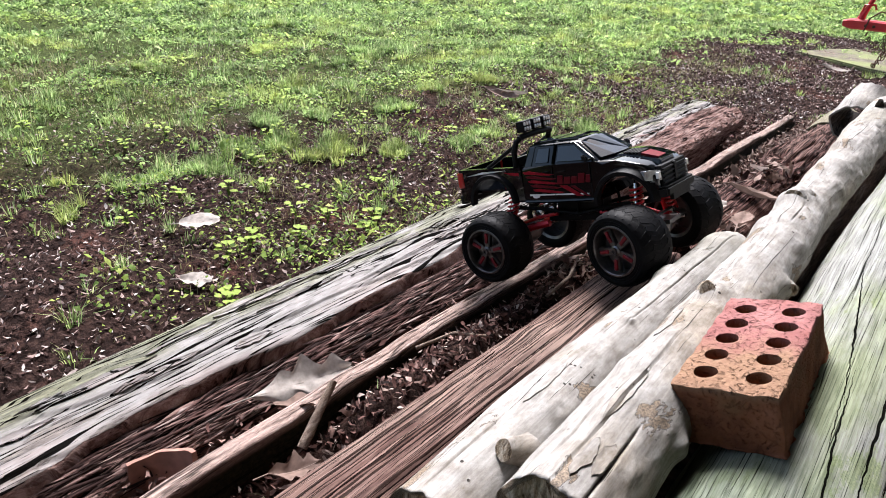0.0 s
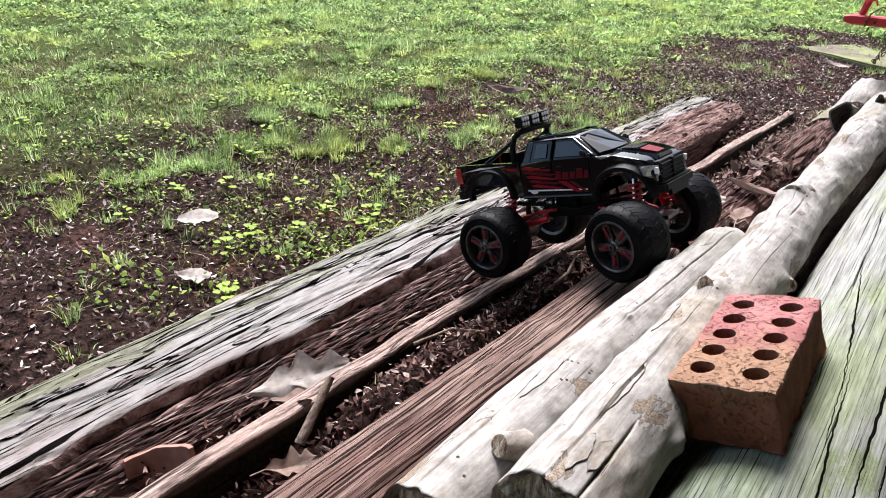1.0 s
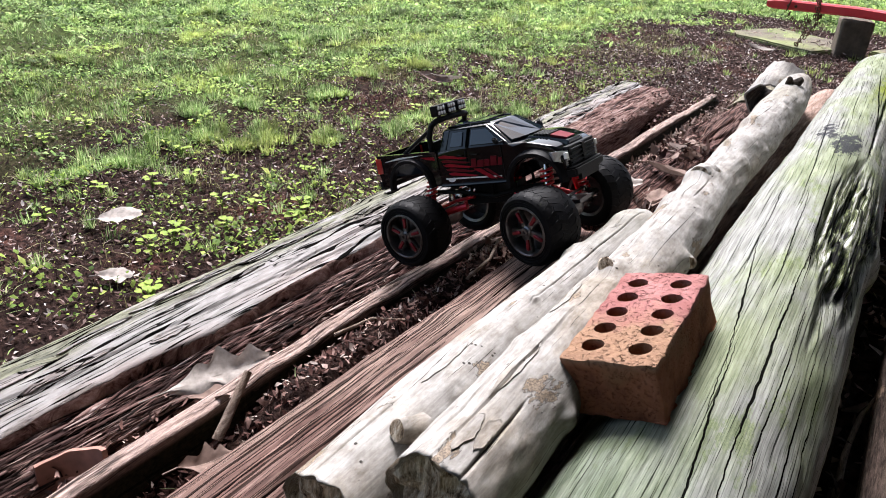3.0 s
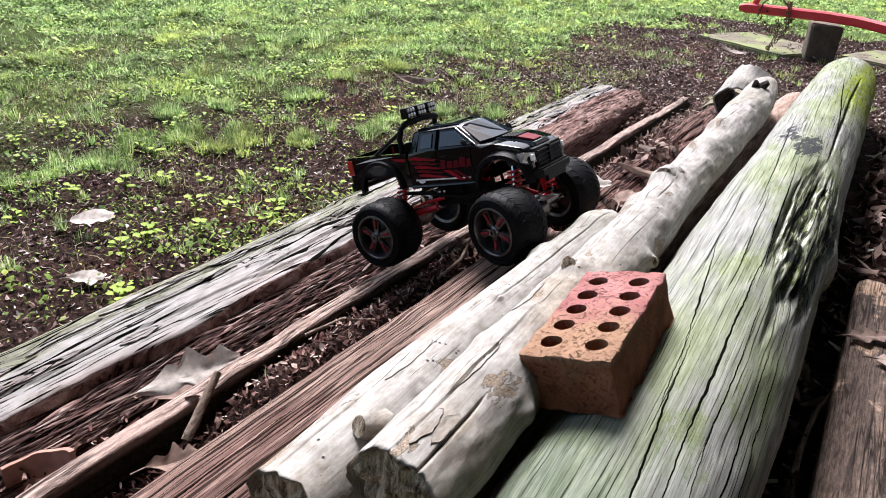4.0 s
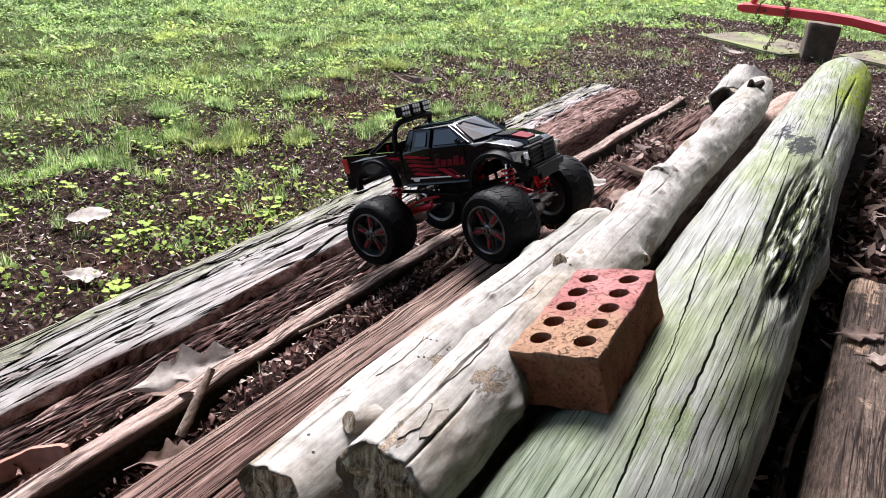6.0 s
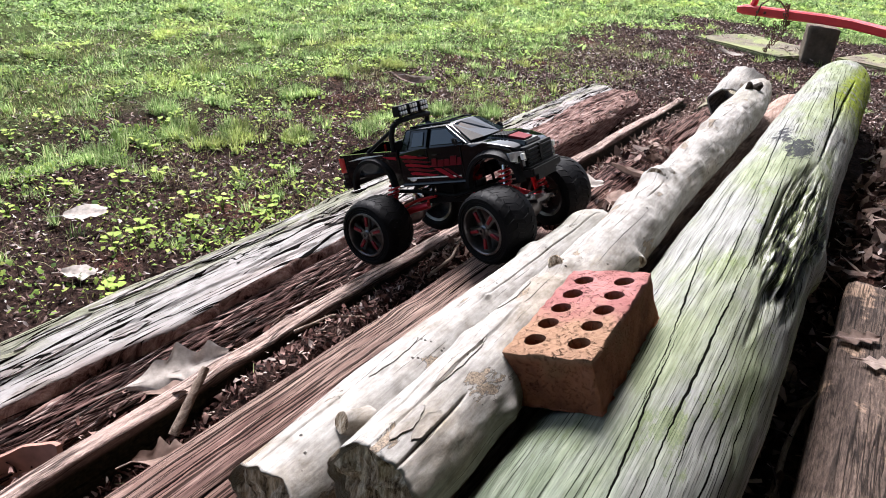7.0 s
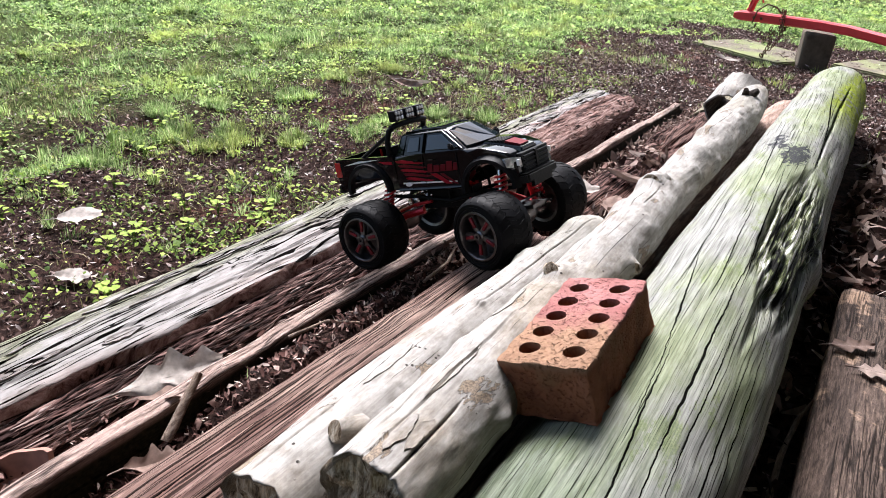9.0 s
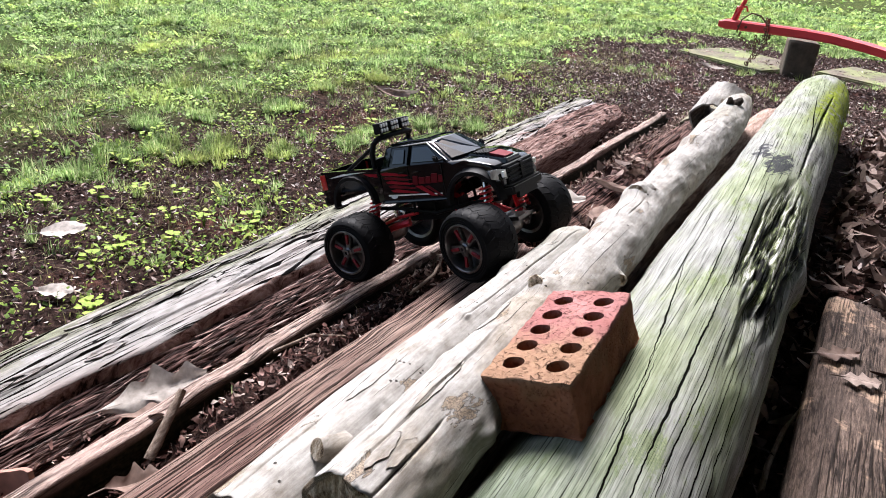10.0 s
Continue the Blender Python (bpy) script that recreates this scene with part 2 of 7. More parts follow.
def fibre(n, c, scale, stretch, low, high, detail=4.0):
    """Multiplies a colour by fine fibres that run along y."""
    f = n.ramp(n.noise(n.coords((1, stretch, 1)), scale, detail, 0.65), [(0.34, low), (0.66, high)])
    return n.mix(1.0, c, f, 'MULTIPLY')


def driftwood_material():
    """Bark-stripped wood bleached by sun: nearly white, tan where bark clung, with a few thin checks and pits."""
    n = Nodes("bleached_driftwood", 0.72, spec=0.12, grained=True)
    flat, soft = n.coords(), n.coords((1, 0.45, 1))
    big, mid = n.noise(soft, 10, 6, 0.65), n.noise(soft, 75, 7, 0.7)
    fine = n.noise(flat, 600, 3, 0.7)
    c = n.ramp(mid, [(0.30, (0.180, 0.160, 0.138)), (0.48, (0.275, 0.257, 0.234)), (0.66, (0.37, 0.356, 0.332))])
    c = n.mix(n.ramp(big, [(0.50, 0.0), (0.64, 0.75)]), c, n.ramp(mid, [(0.36, (0.135, 0.105, 0.074)), (0.62, (0.285, 0.24, 0.185))]))
    c = n.mix(n.ramp(n.noise(soft, 5, 4, 0.6), [(0.56, 0.0), (0.66, 0.4)]), c, (0.235, 0.235, 0.20))
    c = fibre(n, c, 420, 0.05, 0.82, 1.06)
    c = fibre(n, c, 120, 0.06, 0.86, 1.08)
    bark = n.noise(soft, 21, 6, 0.66, 0.4)
    scar = n.math('MULTIPLY', n.ramp(bark, [(0.615, 0.0), (0.622, 1.0)]), 0.85)
    c = n.mix(scar, c, n.ramp(fine, [(0.42, (0.085, 0.060, 0.040)), (0.60, (0.27, 0.205, 0.142))]))
    rim = n.ramp(n.math('ABSOLUTE', n.math('SUBTRACT', bark, 0.613)), [(0.002, 1.0), (0.006, 0.0)])
    check = n.math('MAXIMUM', grain_lines(n, 0.030, 0.0009, 4.0, 0.54, 0.8), hairlines(n, n.coords((1, 0.5, 1), turn=(0.2, 0.3, 0.5)), 34, 0.012, flat, 14, 0.70))
    check = n.math('MAXIMUM', check, grain_lines(n, 0.011, 0.0005, 7.0, 0.56))
    pit = n.math('MULTIPLY', n.ramp(n.voronoi(flat, 75), [(0.10, 1.0), (0.14, 0.0)]), n.ramp(n.noise(flat, 20, 2), [(0.54, 0.0), (0.58, 1.0)]))
    mark = n.math('MAXIMUM', n.math('MAXIMUM', check, pit), n.math('MULTIPLY', rim, 0.8))
    c = n.mix(n.math('MULTIPLY', mark, 0.93), c, (0.018, 0.013, 0.010))
    h = n.math('SUBTRACT', n.math('ADD', n.math('MULTIPLY', mid, 0.55), n.math('MULTIPLY', fine, 0.10)), n.math('ADD', n.math('MULTIPLY', mark, 0.6), n.math('MULTIPLY', scar, 0.5)))
    n.bump(h, 0.8, 0.003)
    return n.color(c)


def green_material():
    """Grey log filmed over with algae: fine fibres, long crisp drying cracks, lichen and moss."""
    n = Nodes("green_grey_log_wood", 0.8, spec=0.08, grained=True)
    flat, soft = n.coords(), n.coords((1, 0.35, 1))
    big, mid = n.noise(soft, 8, 6, 0.65), n.noise(n.coords((1, 0.14, 1)), 70, 8, 0.75)
    fine = n.noise(flat, 600, 3, 0.7)
    c = n.ramp(mid, [(0.32, (0.18, 0.18, 0.156)), (0.50, (0.295, 0.295, 0.268)), (0.68, (0.405, 0.402, 0.378))])
    c = n.mix(n.ramp(big, [(0.46, 0.0), (0.60, 0.8)]), c, n.ramp(mid, [(0.34, (0.155, 0.188, 0.085)), (0.64, (0.315, 0.355, 0.215))]))
    c = n.mix(n.ramp(n.noise(soft, 24, 7, 0.75), [(0.58, 0.0), (0.63, 0.65)]), c, n.ramp(fine, [(0.42, (0.12, 0.158, 0.05)), (0.60, (0.24, 0.288, 0.12))]))
    # near end darker green: algae, and the shade lying there, mixed into the colour
    c = n.mix(n.math('MULTIPLY', n.attr("algae_shade"), n.ramp(n.noise(soft, 12, 6, 0.7), [(0.36, 0.35), (0.56, 1.0)])), c, n.ramp(mid, [(0.34, (0.050, 0.068, 0.042)), (0.64, (0.148, 0.180, 0.122))]))
    c = fibre(n, c, 620, 0.018, 0.70, 1.12)
    c = fibre(n, c, 200, 0.016, 0.78, 1.10)
    hair = n.math('MAXIMUM', grain_lines(n, 0.016, 0.0008, 3.5, 0.50), n.math('MAXIMUM', grain_lines(n, 0.006, 0.0006, 6.0, 0.50), n.math('MULTIPLY', grain_lines(n, 0.0032, 0.0005, 9.0, 0.48), 0.45)))
    seam = n.math('MAXIMUM', n.math('MULTIPLY', hair, 0.85), crack_lines(n, [(a, b, 21 + y0, 21 + y1, w) for a, b, y0, y1, w in (
        (80, 95, 0.24, 0.68, 0.0019), (93, 114, 0.60, 0.97, 0.0017), (110, 118, 0.80, 1.30, 0.0012), (74, 79, 0.36, 1.00, 0.0021), (88, 96, 0.82, 1.18, 0.0014), (97, 112, 1.10, 1.80, 0.0018),
        (74, 86, 0.82, 1.38, 0.0022), (63, 68, 0.40, 0.84, 0.0015), (47, 50, 0.20, 0.80, 0.0017), (56, 74, 1.45, 2.28, 0.0030), (91, 98, 0.50, 0.70, 0.0008), (36, 42, 0.30, 0.86, 0.0014),
        (122, 128, 0.40, 1.10, 0.0009), (86, 92, 1.5, 2.2, 0.0009), (28, 30, -0.2, 0.6, 0.0012), (55, 58, 0.1, 0.5, 0.0009))], 0.105))
    sp = n.attr("splinter")
    strip = n.noise(n.coords((1, 0.045, 1)), 210, 5, 0.7, 0.3)
    c = n.mix(n.math('MULTIPLY', sp, n.ramp(n.noise(soft, 26, 6, 0.7), [(0.36, 0.2), (0.46, 1.0)])), c, n.ramp(strip, [(0.44, (0.006, 0.006, 0.005)), (0.48, (0.045, 0.055, 0.02)), (0.53, (0.16, 0.18, 0.09)), (0.58, (0.48, 0.48, 0.44))]))
    f = n.math('MULTIPLY', n.attr("moss"), n.ramp(n.noise(flat, 48, 6, 0.75), [(0.42, 0.0), (0.48, 1.0)]))
    c = n.mix(f, c, n.ramp(n.noise(flat, 190, 4), [(0.3, (0.10, 0.14, 0.012)), (0.7, (0.32, 0.38, 0.03))]))
    c = n.mix(n.math('MULTIPLY', seam, 0.98), c, (0.001, 0.001, 0.001))
    n.set(n.b.inputs["Specular IOR Level"], n.math('MULTIPLY', n.math('SUBTRACT', 1.0, seam), 0.08))
    st = n.ramp(n.math('MULTIPLY', n.attr("stain"), n.math('MULTIPLY', n.noise(n.coords((1, 0.6, 1)), 75, 7, 0.8), 1.18)), [(0.48, 0.0), (0.51, 1.0)])
    c = n.mix(n.math('MULTIPLY', st, 0.93), c, n.ramp(fine, [(0.42, (0.008, 0.008, 0.012)), (0.66, (0.050, 0.050, 0.060))]))
    h = n.math('SUBTRACT', n.math('ADD', n.math('MULTIPLY', mid, 0.5), n.math('MULTIPLY', n.math('MULTIPLY', sp, strip), 2.2)), n.math('MULTIPLY', seam, 1.4))
    n.bump(n.math('ADD', h, n.math('MULTIPLY', f, 0.8)), 0.9, 0.0035)
    return n.color(c)


def brown_material(name, tone, cracks, wander=0.010, deep=0.0):
    """Red-brown softwood, weathered into straight thin drying cracks. tone: dark, middle, light and the greyed colour."""
    n = Nodes(name, 0.7, spec=0.08, grained=True)
    soft = n.coords((1, 0.25, 1))
    big, mid = n.noise(soft, 8, 6, 0.65), n.noise(n.coords((1, 0.06, 1)), 130, 7, 0.75)
    c = n.ramp(mid, [(0.34, tone[0]), (0.50, tone[1]), (0.66, tone[2])])
    c = n.mix(n.ramp(big, [(0.46, 0.0), (0.60, 0.85)]), c, n.ramp(mid, [(0.36, tuple(x * 0.55 for x in tone[3])), (0.62, tone[3])]))
    c = fibre(n, c, 560, 0.014, 0.72, 1.12)
    c = fibre(n, c, 190, 0.014, 0.84, 1.08)
    seam = n.math('MAXIMUM', grain_lines(n, 0.013, 0.0016, 2.5, 0.40), n.math('MAXIMUM', grain_lines(n, 0.0055, 0.0010, 5.0, 0.44), grain_lines(n, 0.0031, 0.0006, 8.0, 0.47)))
    if deep:
        seam = n.math('MAXIMUM', seam, hairlines(n, n.coords((1, 0.07, 1)), 60, deep, soft, 14, 0.40))
    seam = n.math('MAXIMUM', n.math('MULTIPLY', seam, 0.85), crack_lines(n, cracks, 0.084, wander))
    c = n.mix(n.math('MULTIPLY', seam, 0.98), c, (0.001, 0.001, 0.001))
    n.set(n.b.inputs["Specular IOR Level"], n.math('MULTIPLY', n.math('SUBTRACT', 1.0, seam), 0.08))
    n.bump(n.math('SUBTRACT', n.math('MULTIPLY', mid, 0.6), n.math('MULTIPLY', seam, 1.3)), 0.95, 0.003)
    return n.color(c)


def timber_material():
    """Bleached flaking softwood, algae on one edge, the other gone to red cubical rot."""
    n = Nodes("grey_timber_wood", 0.6, spec=0.15, grained=True)
    soft = n.coords((1, 0.22, 1))
    big, mid = n.noise(n.coords((1, 0.16, 1)), 22, 7, 0.7), n.noise(soft, 110, 8, 0.75)
    c = n.ramp(mid, [(0.30, (0.115, 0.103, 0.095)), (0.50, (0.185, 0.172, 0.162)), (0.70, (0.275, 0.262, 0.252))])
    c = n.mix(n.ramp(n.noise(soft, 9, 5, 0.6), [(0.50, 0.0), (0.62, 0.6)]), c, (0.215, 0.165, 0.150))
    c = n.mix(n.ramp(big, [(0.60, 0.0), (0.62, 0.85)]), c, n.ramp(mid, [(0.38, (0.045, 0.036, 0.030)), (0.62, (0.19, 0.158, 0.136))]))
    c = fibre(n, c, 480, 0.025, 0.78, 1.10)
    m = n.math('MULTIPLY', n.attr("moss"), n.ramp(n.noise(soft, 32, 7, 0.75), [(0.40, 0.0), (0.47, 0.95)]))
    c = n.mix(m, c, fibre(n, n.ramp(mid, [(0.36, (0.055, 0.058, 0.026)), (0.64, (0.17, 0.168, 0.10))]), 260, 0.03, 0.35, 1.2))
    rn = n.noise(n.coords((1, 0.09, 1)), 190, 7, 0.8)
    rot = n.ramp(n.math('ADD', n.attr("rot"), n.math('MULTIPLY', n.math('SUBTRACT', n.noise(soft, 30, 6, 0.75), 0.5), 0.9)), [(0.46, 0.0), (0.50, 1.0)])
    c = n.mix(rot, c, n.ramp(rn, [(0.37, (0.014, 0.008, 0.007)), (0.44, (0.150, 0.088, 0.076)), (0.54, (0.29, 0.195, 0.172)), (0.64, (0.46, 0.36, 0.33))]))
    seam = n.math('MAXIMUM', grain_lines(n, 0.026, 0.0028, 4.0, 0.45, 2.6), grain_lines(n, 0.009, 0.0013, 7.0, 0.48, 2.4))
    flake = hairlines(n, n.coords((1, 0.30, 1), turn=(0, 0, 0.35)), 36, 0.022, soft, 11, 0.56)
    seam = n.math('MAXIMUM', seam, n.math('MULTIPLY', flake, n.math('SUBTRACT', 1.0, rot)))
    seam = n.math('MULTIPLY', seam, n.math('SUBTRACT', 1.0, n.math('MULTIPLY', rot, 0.6)))
    c = n.mix(n.math('MULTIPLY', seam, 0.98), c, (0.001, 0.001, 0.001))
    h = n.math('SUBTRACT', n.math('ADD', n.math('MULTIPLY', mid, 0.6), n.math('MULTIPLY', n.math('MULTIPLY', rot, rn), 2.2)), n.math('ADD', seam, n.math('MULTIPLY', n.ramp(big, [(0.60, 0.0), (0.615, 1.0)]), 0.6)))
    n.bump(h, 1.0, 0.004)
    n.set(n.b.inputs["Roughness"], n.ramp(mid, [(0.3, 0.85), (0.7, 0.55)]))
    n.set(n.b.inputs["Specular IOR Level"], n.math('MULTIPLY', n.math('SUBTRACT', 1.0, n.math('MAXIMUM', seam, rot)), 0.3))
    return n.color(c)


M_DRIFT = driftwood_material()


def end_grain_material():
    """Split, fibrous end of a bleached log: tan striations, dark crevices."""
    n = Nodes("driftwood_end_grain", 0.9, spec=0.05, grained=True)
    v = n.coords((1.0, 1.0, 0.16), turn=(0, 0.25, 0))
    a, b = n.noise(v, 120, 6, 0.7), n.noise(v, 420, 4, 0.7)
    c = n.ramp(a, [(0.36, (0.075, 0.052, 0.034)), (0.46, (0.32, 0.245, 0.170)), (0.62, (0.70, 0.62, 0.50))])
    c = n.mix(1.0, c, n.ramp(b, [(0.36, 0.55), (0.62, 1.1)]), 'MULTIPLY')
    n.bump(n.math('ADD', a, n.math('MULTIPLY', b, 0.4)), 1.0, 0.006)
    return n.color(c)


M_DRIFT_END = end_grain_material()
M_GREEN = green_material()
M_BROWN = brown_material("red_brown_log_wood", ((0.055, 0.028, 0.023), (0.132, 0.076, 0.062), (0.250, 0.164, 0.138), (0.32, 0.228, 0.188)), [(a, b, 33 + y0, 33 + y1, w) for a, b, y0, y1, w in (
    (132, 126, -0.1, 0.9, 0.0012), (112, 118, 0.05, 1.05, 0.0014), (98, 101, -0.2, 0.8, 0.0013), (86, 92, 0.25, 1.05, 0.0012), (75, 76, -0.1, 0.7, 0.0014), (64, 68, 0.2, 1.0, 0.0011), (52, 52, -0.1, 0.8, 0.0013), (143, 140, 0.3, 1.0, 0.0010), (122, 121, 0.45, 1.05, 0.0009), (40, 44, 0.1, 0.9, 0.0011))])
M_ROTTEN = brown_material("dark_rotten_log_wood", ((0.040, 0.019, 0.017), (0.110, 0.056, 0.049), (0.215, 0.122, 0.100), (0.205, 0.118, 0.096)), [(a, b, 36 + y0, 36 + y1, w) for a, b, y0, y1, w in (
    (130, 126, 1.1, 1.7, 0.0018), (112, 116, 1.1, 1.6, 0.0022), (96, 92, 1.15, 2.0, 0.0024), (80, 84, 1.2, 1.9, 0.0018), (66, 60, 1.1, 1.8, 0.0020), (120, 112, 1.7, 2.4, 0.0020), (92, 98, 1.9, 2.4, 0.0020))], 0.03, 0.03)
M_TIMBER = timber_material()
# the near-black pair paints the board's side: moss together with its shade
M_SLAT = wood("brown_slat_wood", (0.11, 0.075, 0.062), (0.32, 0.230, 0.195), (0.52, 0.415, 0.365), 1.6, 0.75, 0.6, 0.9, 0.45, streak=(0.34, 0.245, 0.21), moss=((0.004, 0.005, 0.003), (0.034, 0.031, 0.018)), moss_shade_cover=(0.15, 0.30))
M_BOARD = wood("dark_board_wood", (0.045, 0.032, 0.026), (0.135, 0.096, 0.077), (0.27, 0.195, 0.148), 1.8, 0.7, 0.6, 0.8, 0.4, streak=(0.10, 0.074, 0.062), patch=((0.50, 0.345, 0.245), 11, 0.57, 0.63))
# dark broken stubs; also paints the shade inside the bark curl
M_DARK_WOOD = wood("dark_wood_hollow_shade", (0.010, 0.008, 0.007), (0.035, 0.026, 0.020), (0.09, 0.07, 0.055), 1.3, 0.8, 0.6, 0.8, 0.5)
M_TWIG = wood("twig_bark", (0.10, 0.07, 0.055), (0.24, 0.18, 0.14), (0.36, 0.29, 0.24), 1.5, 0.85, 0.4, 0.3)


def soil_material():
    n = Nodes("dark_soil", 0.95, spec=0.03)
    v = n.coords()
    a, b, c3 = n.noise(v, 55, 8, 0.7), n.noise(v, 3.2, 4), n.noise(v, 260, 4, 0.7)
    col = n.ramp(a, [(0.36, (0.008, 0.005, 0.004)), (0.5, (0.032, 0.019, 0.016)), (0.68, (0.085, 0.050, 0.040))])
    col = n.mix(n.math('MULTIPLY', n.ramp(b, [(0.56, 0.0), (0.70, 0.8)]), n.ramp(a, [(0.40, 0.0), (0.6, 0.9)])), col, (0.17, 0.070, 0.052))
    col = n.mix(n.math('MULTIPLY', n.attr("thatch"), n.ramp(a, [(0.35, 0.35), (0.6, 1.0)])), col, n.ramp(c3, [(0.35, (0.020, 0.030, 0.009)), (0.65, (0.13, 0.185, 0.048))]))
    n.bump(n.math('ADD', a, n.math('MULTIPLY', c3, 0.4)), 1.0, 0.02)
    return n.color(col)


def leaf_material(name, stops, trans=0.3, rough=0.75, spec=0.04, patch=None):
    """Thin leaves, each island with its own tone; patch: a second colour that takes over in wide patches."""
    n = Nodes(name, rough, spec=spec)
    tone = n.ramp(n.island(), stops)
    if patch:
        tone = n.mix(n.ramp(n.noise(n.coords(), 2.6, 4, 0.65), [(0.50, 0.0), (0.62, 0.7)]), tone, n.mix(0.75, tone, patch))
        tone = n.mix(1.0, tone, n.ramp(n.noise(n.coords(), 7.0, 3, 0.6), [(0.36, 0.45), (0.60, 1.12)]), 'MULTIPLY')
    tone = n.mix(1.0, tone, n.ramp(n.noise(n.coords(), 90, 4), [(0.3, 0.55), (0.7, 1.0)]), 'MULTIPLY')
    n.color(tone)
    tr = n.t.nodes.new("ShaderNodeBsdfTranslucent")
    mx = n.t.nodes.new("ShaderNodeMixShader")
    mx.inputs[0].default_value = trans
    n.set(tr.inputs[0], tone)
    n.t.links.new(n.b.outputs[0], mx.inputs[1])
    n.t.links.new(tr.outputs[0], mx.inputs[2])
    n.t.links.new(mx.outputs[0], n.t.nodes["Material Output"].inputs[0])
    return n.mat


M_SOIL = soil_material()
M_GRASS = leaf_material("grass_blades", [(0.0, (0.07, 0.125, 0.030)), (0.45, (0.30, 0.46, 0.14)), (0.85, (0.66, 0.84, 0.38)), (1.0, (0.72, 0.67, 0.40))], 0.5, 0.6, 0.15, (0.64, 0.68, 0.18))
M_STRAW = leaf_material("dry_grass_blades", [(0.0, (0.10, 0.10, 0.03)), (0.5, (0.26, 0.24, 0.10)), (1.0, (0.50, 0.44, 0.27))], 0.3, 0.6, 0.06)
M_WOODS = leaf_material("tree_leaves", [(0.0, (0.03, 0.055, 0.015)), (1.0, (0.08, 0.13, 0.03))], 0.25, 0.6)
M_CLOVER = leaf_material("clover_leaves", [(0.0, (0.05, 0.10, 0.020)), (0.5, (0.31, 0.49, 0.135)), (0.85, (0.58, 0.80, 0.27)), (1.0, (0.70, 0.86, 0.32))], 0.5, 0.6, 0.12, (0.62, 0.76, 0.18))
M_WEED = leaf_material("weed_leaves", [(0.0, (0.06, 0.11, 0.022)), (0.45, (0.20, 0.31, 0.06)), (0.8, (0.42, 0.56, 0.11)), (1.0, (0.62, 0.66, 0.20))], 0.4, 0.6, 0.10)
M_LITTER = leaf_material("brown_leaf_litter", [(0.0, (0.010, 0.006, 0.005)), (0.35, (0.05, 0.023, 0.019)), (0.65, (0.15, 0.078, 0.066)), (0.88, (0.33, 0.21, 0.18)), (1.0, (0.56, 0.46, 0.40))], 0.08, 0.7)
M_ROT = leaf_material("rotten_wood_splinters", [(0.0, (0.006, 0.004, 0.003)), (0.40, (0.035, 0.018, 0.016)), (0.72, (0.110, 0.060, 0.053)), (0.92, (0.24, 0.155, 0.136)), (1.0, (0.42, 0.33, 0.30))], 0.0, 0.75, 0.05)
M_CHIPS = leaf_material("soil_chips", [(0.0, (0.018, 0.011, 0.009)), (0.40, (0.055, 0.031, 0.026)), (0.66, (0.16, 0.098, 0.084)), (0.84, (0.40, 0.30, 0.27)), (1.0, (0.66, 0.59, 0.55))], 0.05, 0.7, 0.04)
M_DRY_LEAF = leaf_material("pale_dry_leaf", [(0.0, (0.33, 0.28, 0.24)), (1.0, (0.54, 0.49, 0.445))], 0.15, 0.6)
M_DEAD_LEAF = leaf_material("brown_dead_leaf", [(0.0, (0.12, 0.078, 0.062)), (0.7, (0.30, 0.215, 0.18)), (1.0, (0.46, 0.36, 0.31))], 0.12, 0.65)


def brick_material():
    """Pink-red clay, tan sand on the near half of the face, small dark pits and drag marks."""
    n = Nodes("fired_clay", 0.9, spec=0.06)
    v = n.coords()
    a, b, c3 = n.noise(v, 26, 7, 0.65), n.noise(v, 260, 4, 0.6), n.noise(v, 300, 4, 0.7)
    sep = n.t.nodes.new("ShaderNodeSeparateXYZ")
    n.t.links.new(v, sep.inputs[0])
    col = n.ramp(a, [(0.32, (0.13, 0.048, 0.028)), (0.5, (0.225, 0.088, 0.046)), (0.70, (0.29, 0.125, 0.075))])
    face = n.ramp(sep.outputs["Z"], [(0.022, 0.0), (0.026, 1.0)])
    near = n.ramp(n.math('ADD', n.math('MULTIPLY', sep.outputs["Y"], -4.5), n.math('ADD', n.math('MULTIPLY', a, 0.9), -0.05)), [(0.30, 0.0), (0.60, 0.85)])
    pink = n.ramp(a, [(0.35, (0.22, 0.088, 0.080)), (0.65, (0.33, 0.155, 0.145))])
    sand = n.ramp(c3, [(0.3, (0.185, 0.108, 0.062)), (0.7, (0.30, 0.195, 0.122))])
    col = n.mix(face, n.mix(n.ramp(n.noise(v, 17, 4), [(0.50, 0.0), (0.66, 0.55)]), col, (0.15, 0.10, 0.05)), n.mix(near, pink, sand))
    col = n.mix(n.ramp(b, [(0.66, 0.0), (0.70, 0.75)]), col, (0.05, 0.024, 0.016))
    drag = n.ramp(n.math('ABSOLUTE', n.math('SUBTRACT', n.noise(v, 60, 3, 0.5, 0.6), 0.5)), [(0.006, 1.0), (0.02, 0.0)])
    drag = n.math('MULTIPLY', n.math('MULTIPLY', drag, n.ramp(n.noise(v, 40, 2), [(0.56, 0.0), (0.60, 1.0)])), n.math('MAXIMUM', face, 0.25))
    col = n.mix(n.math('MULTIPLY', drag, 0.65), col, (0.06, 0.03, 0.02))
    n.bump(n.math('SUBTRACT', n.math('ADD', n.math('MULTIPLY', a, 0.5), n.math('MULTIPLY', c3, 0.3)), n.math('ADD', drag, n.ramp(b, [(0.55, 0.0), (0.68, 0.8)]))), 0.9, 0.003)
    return n.color(col)


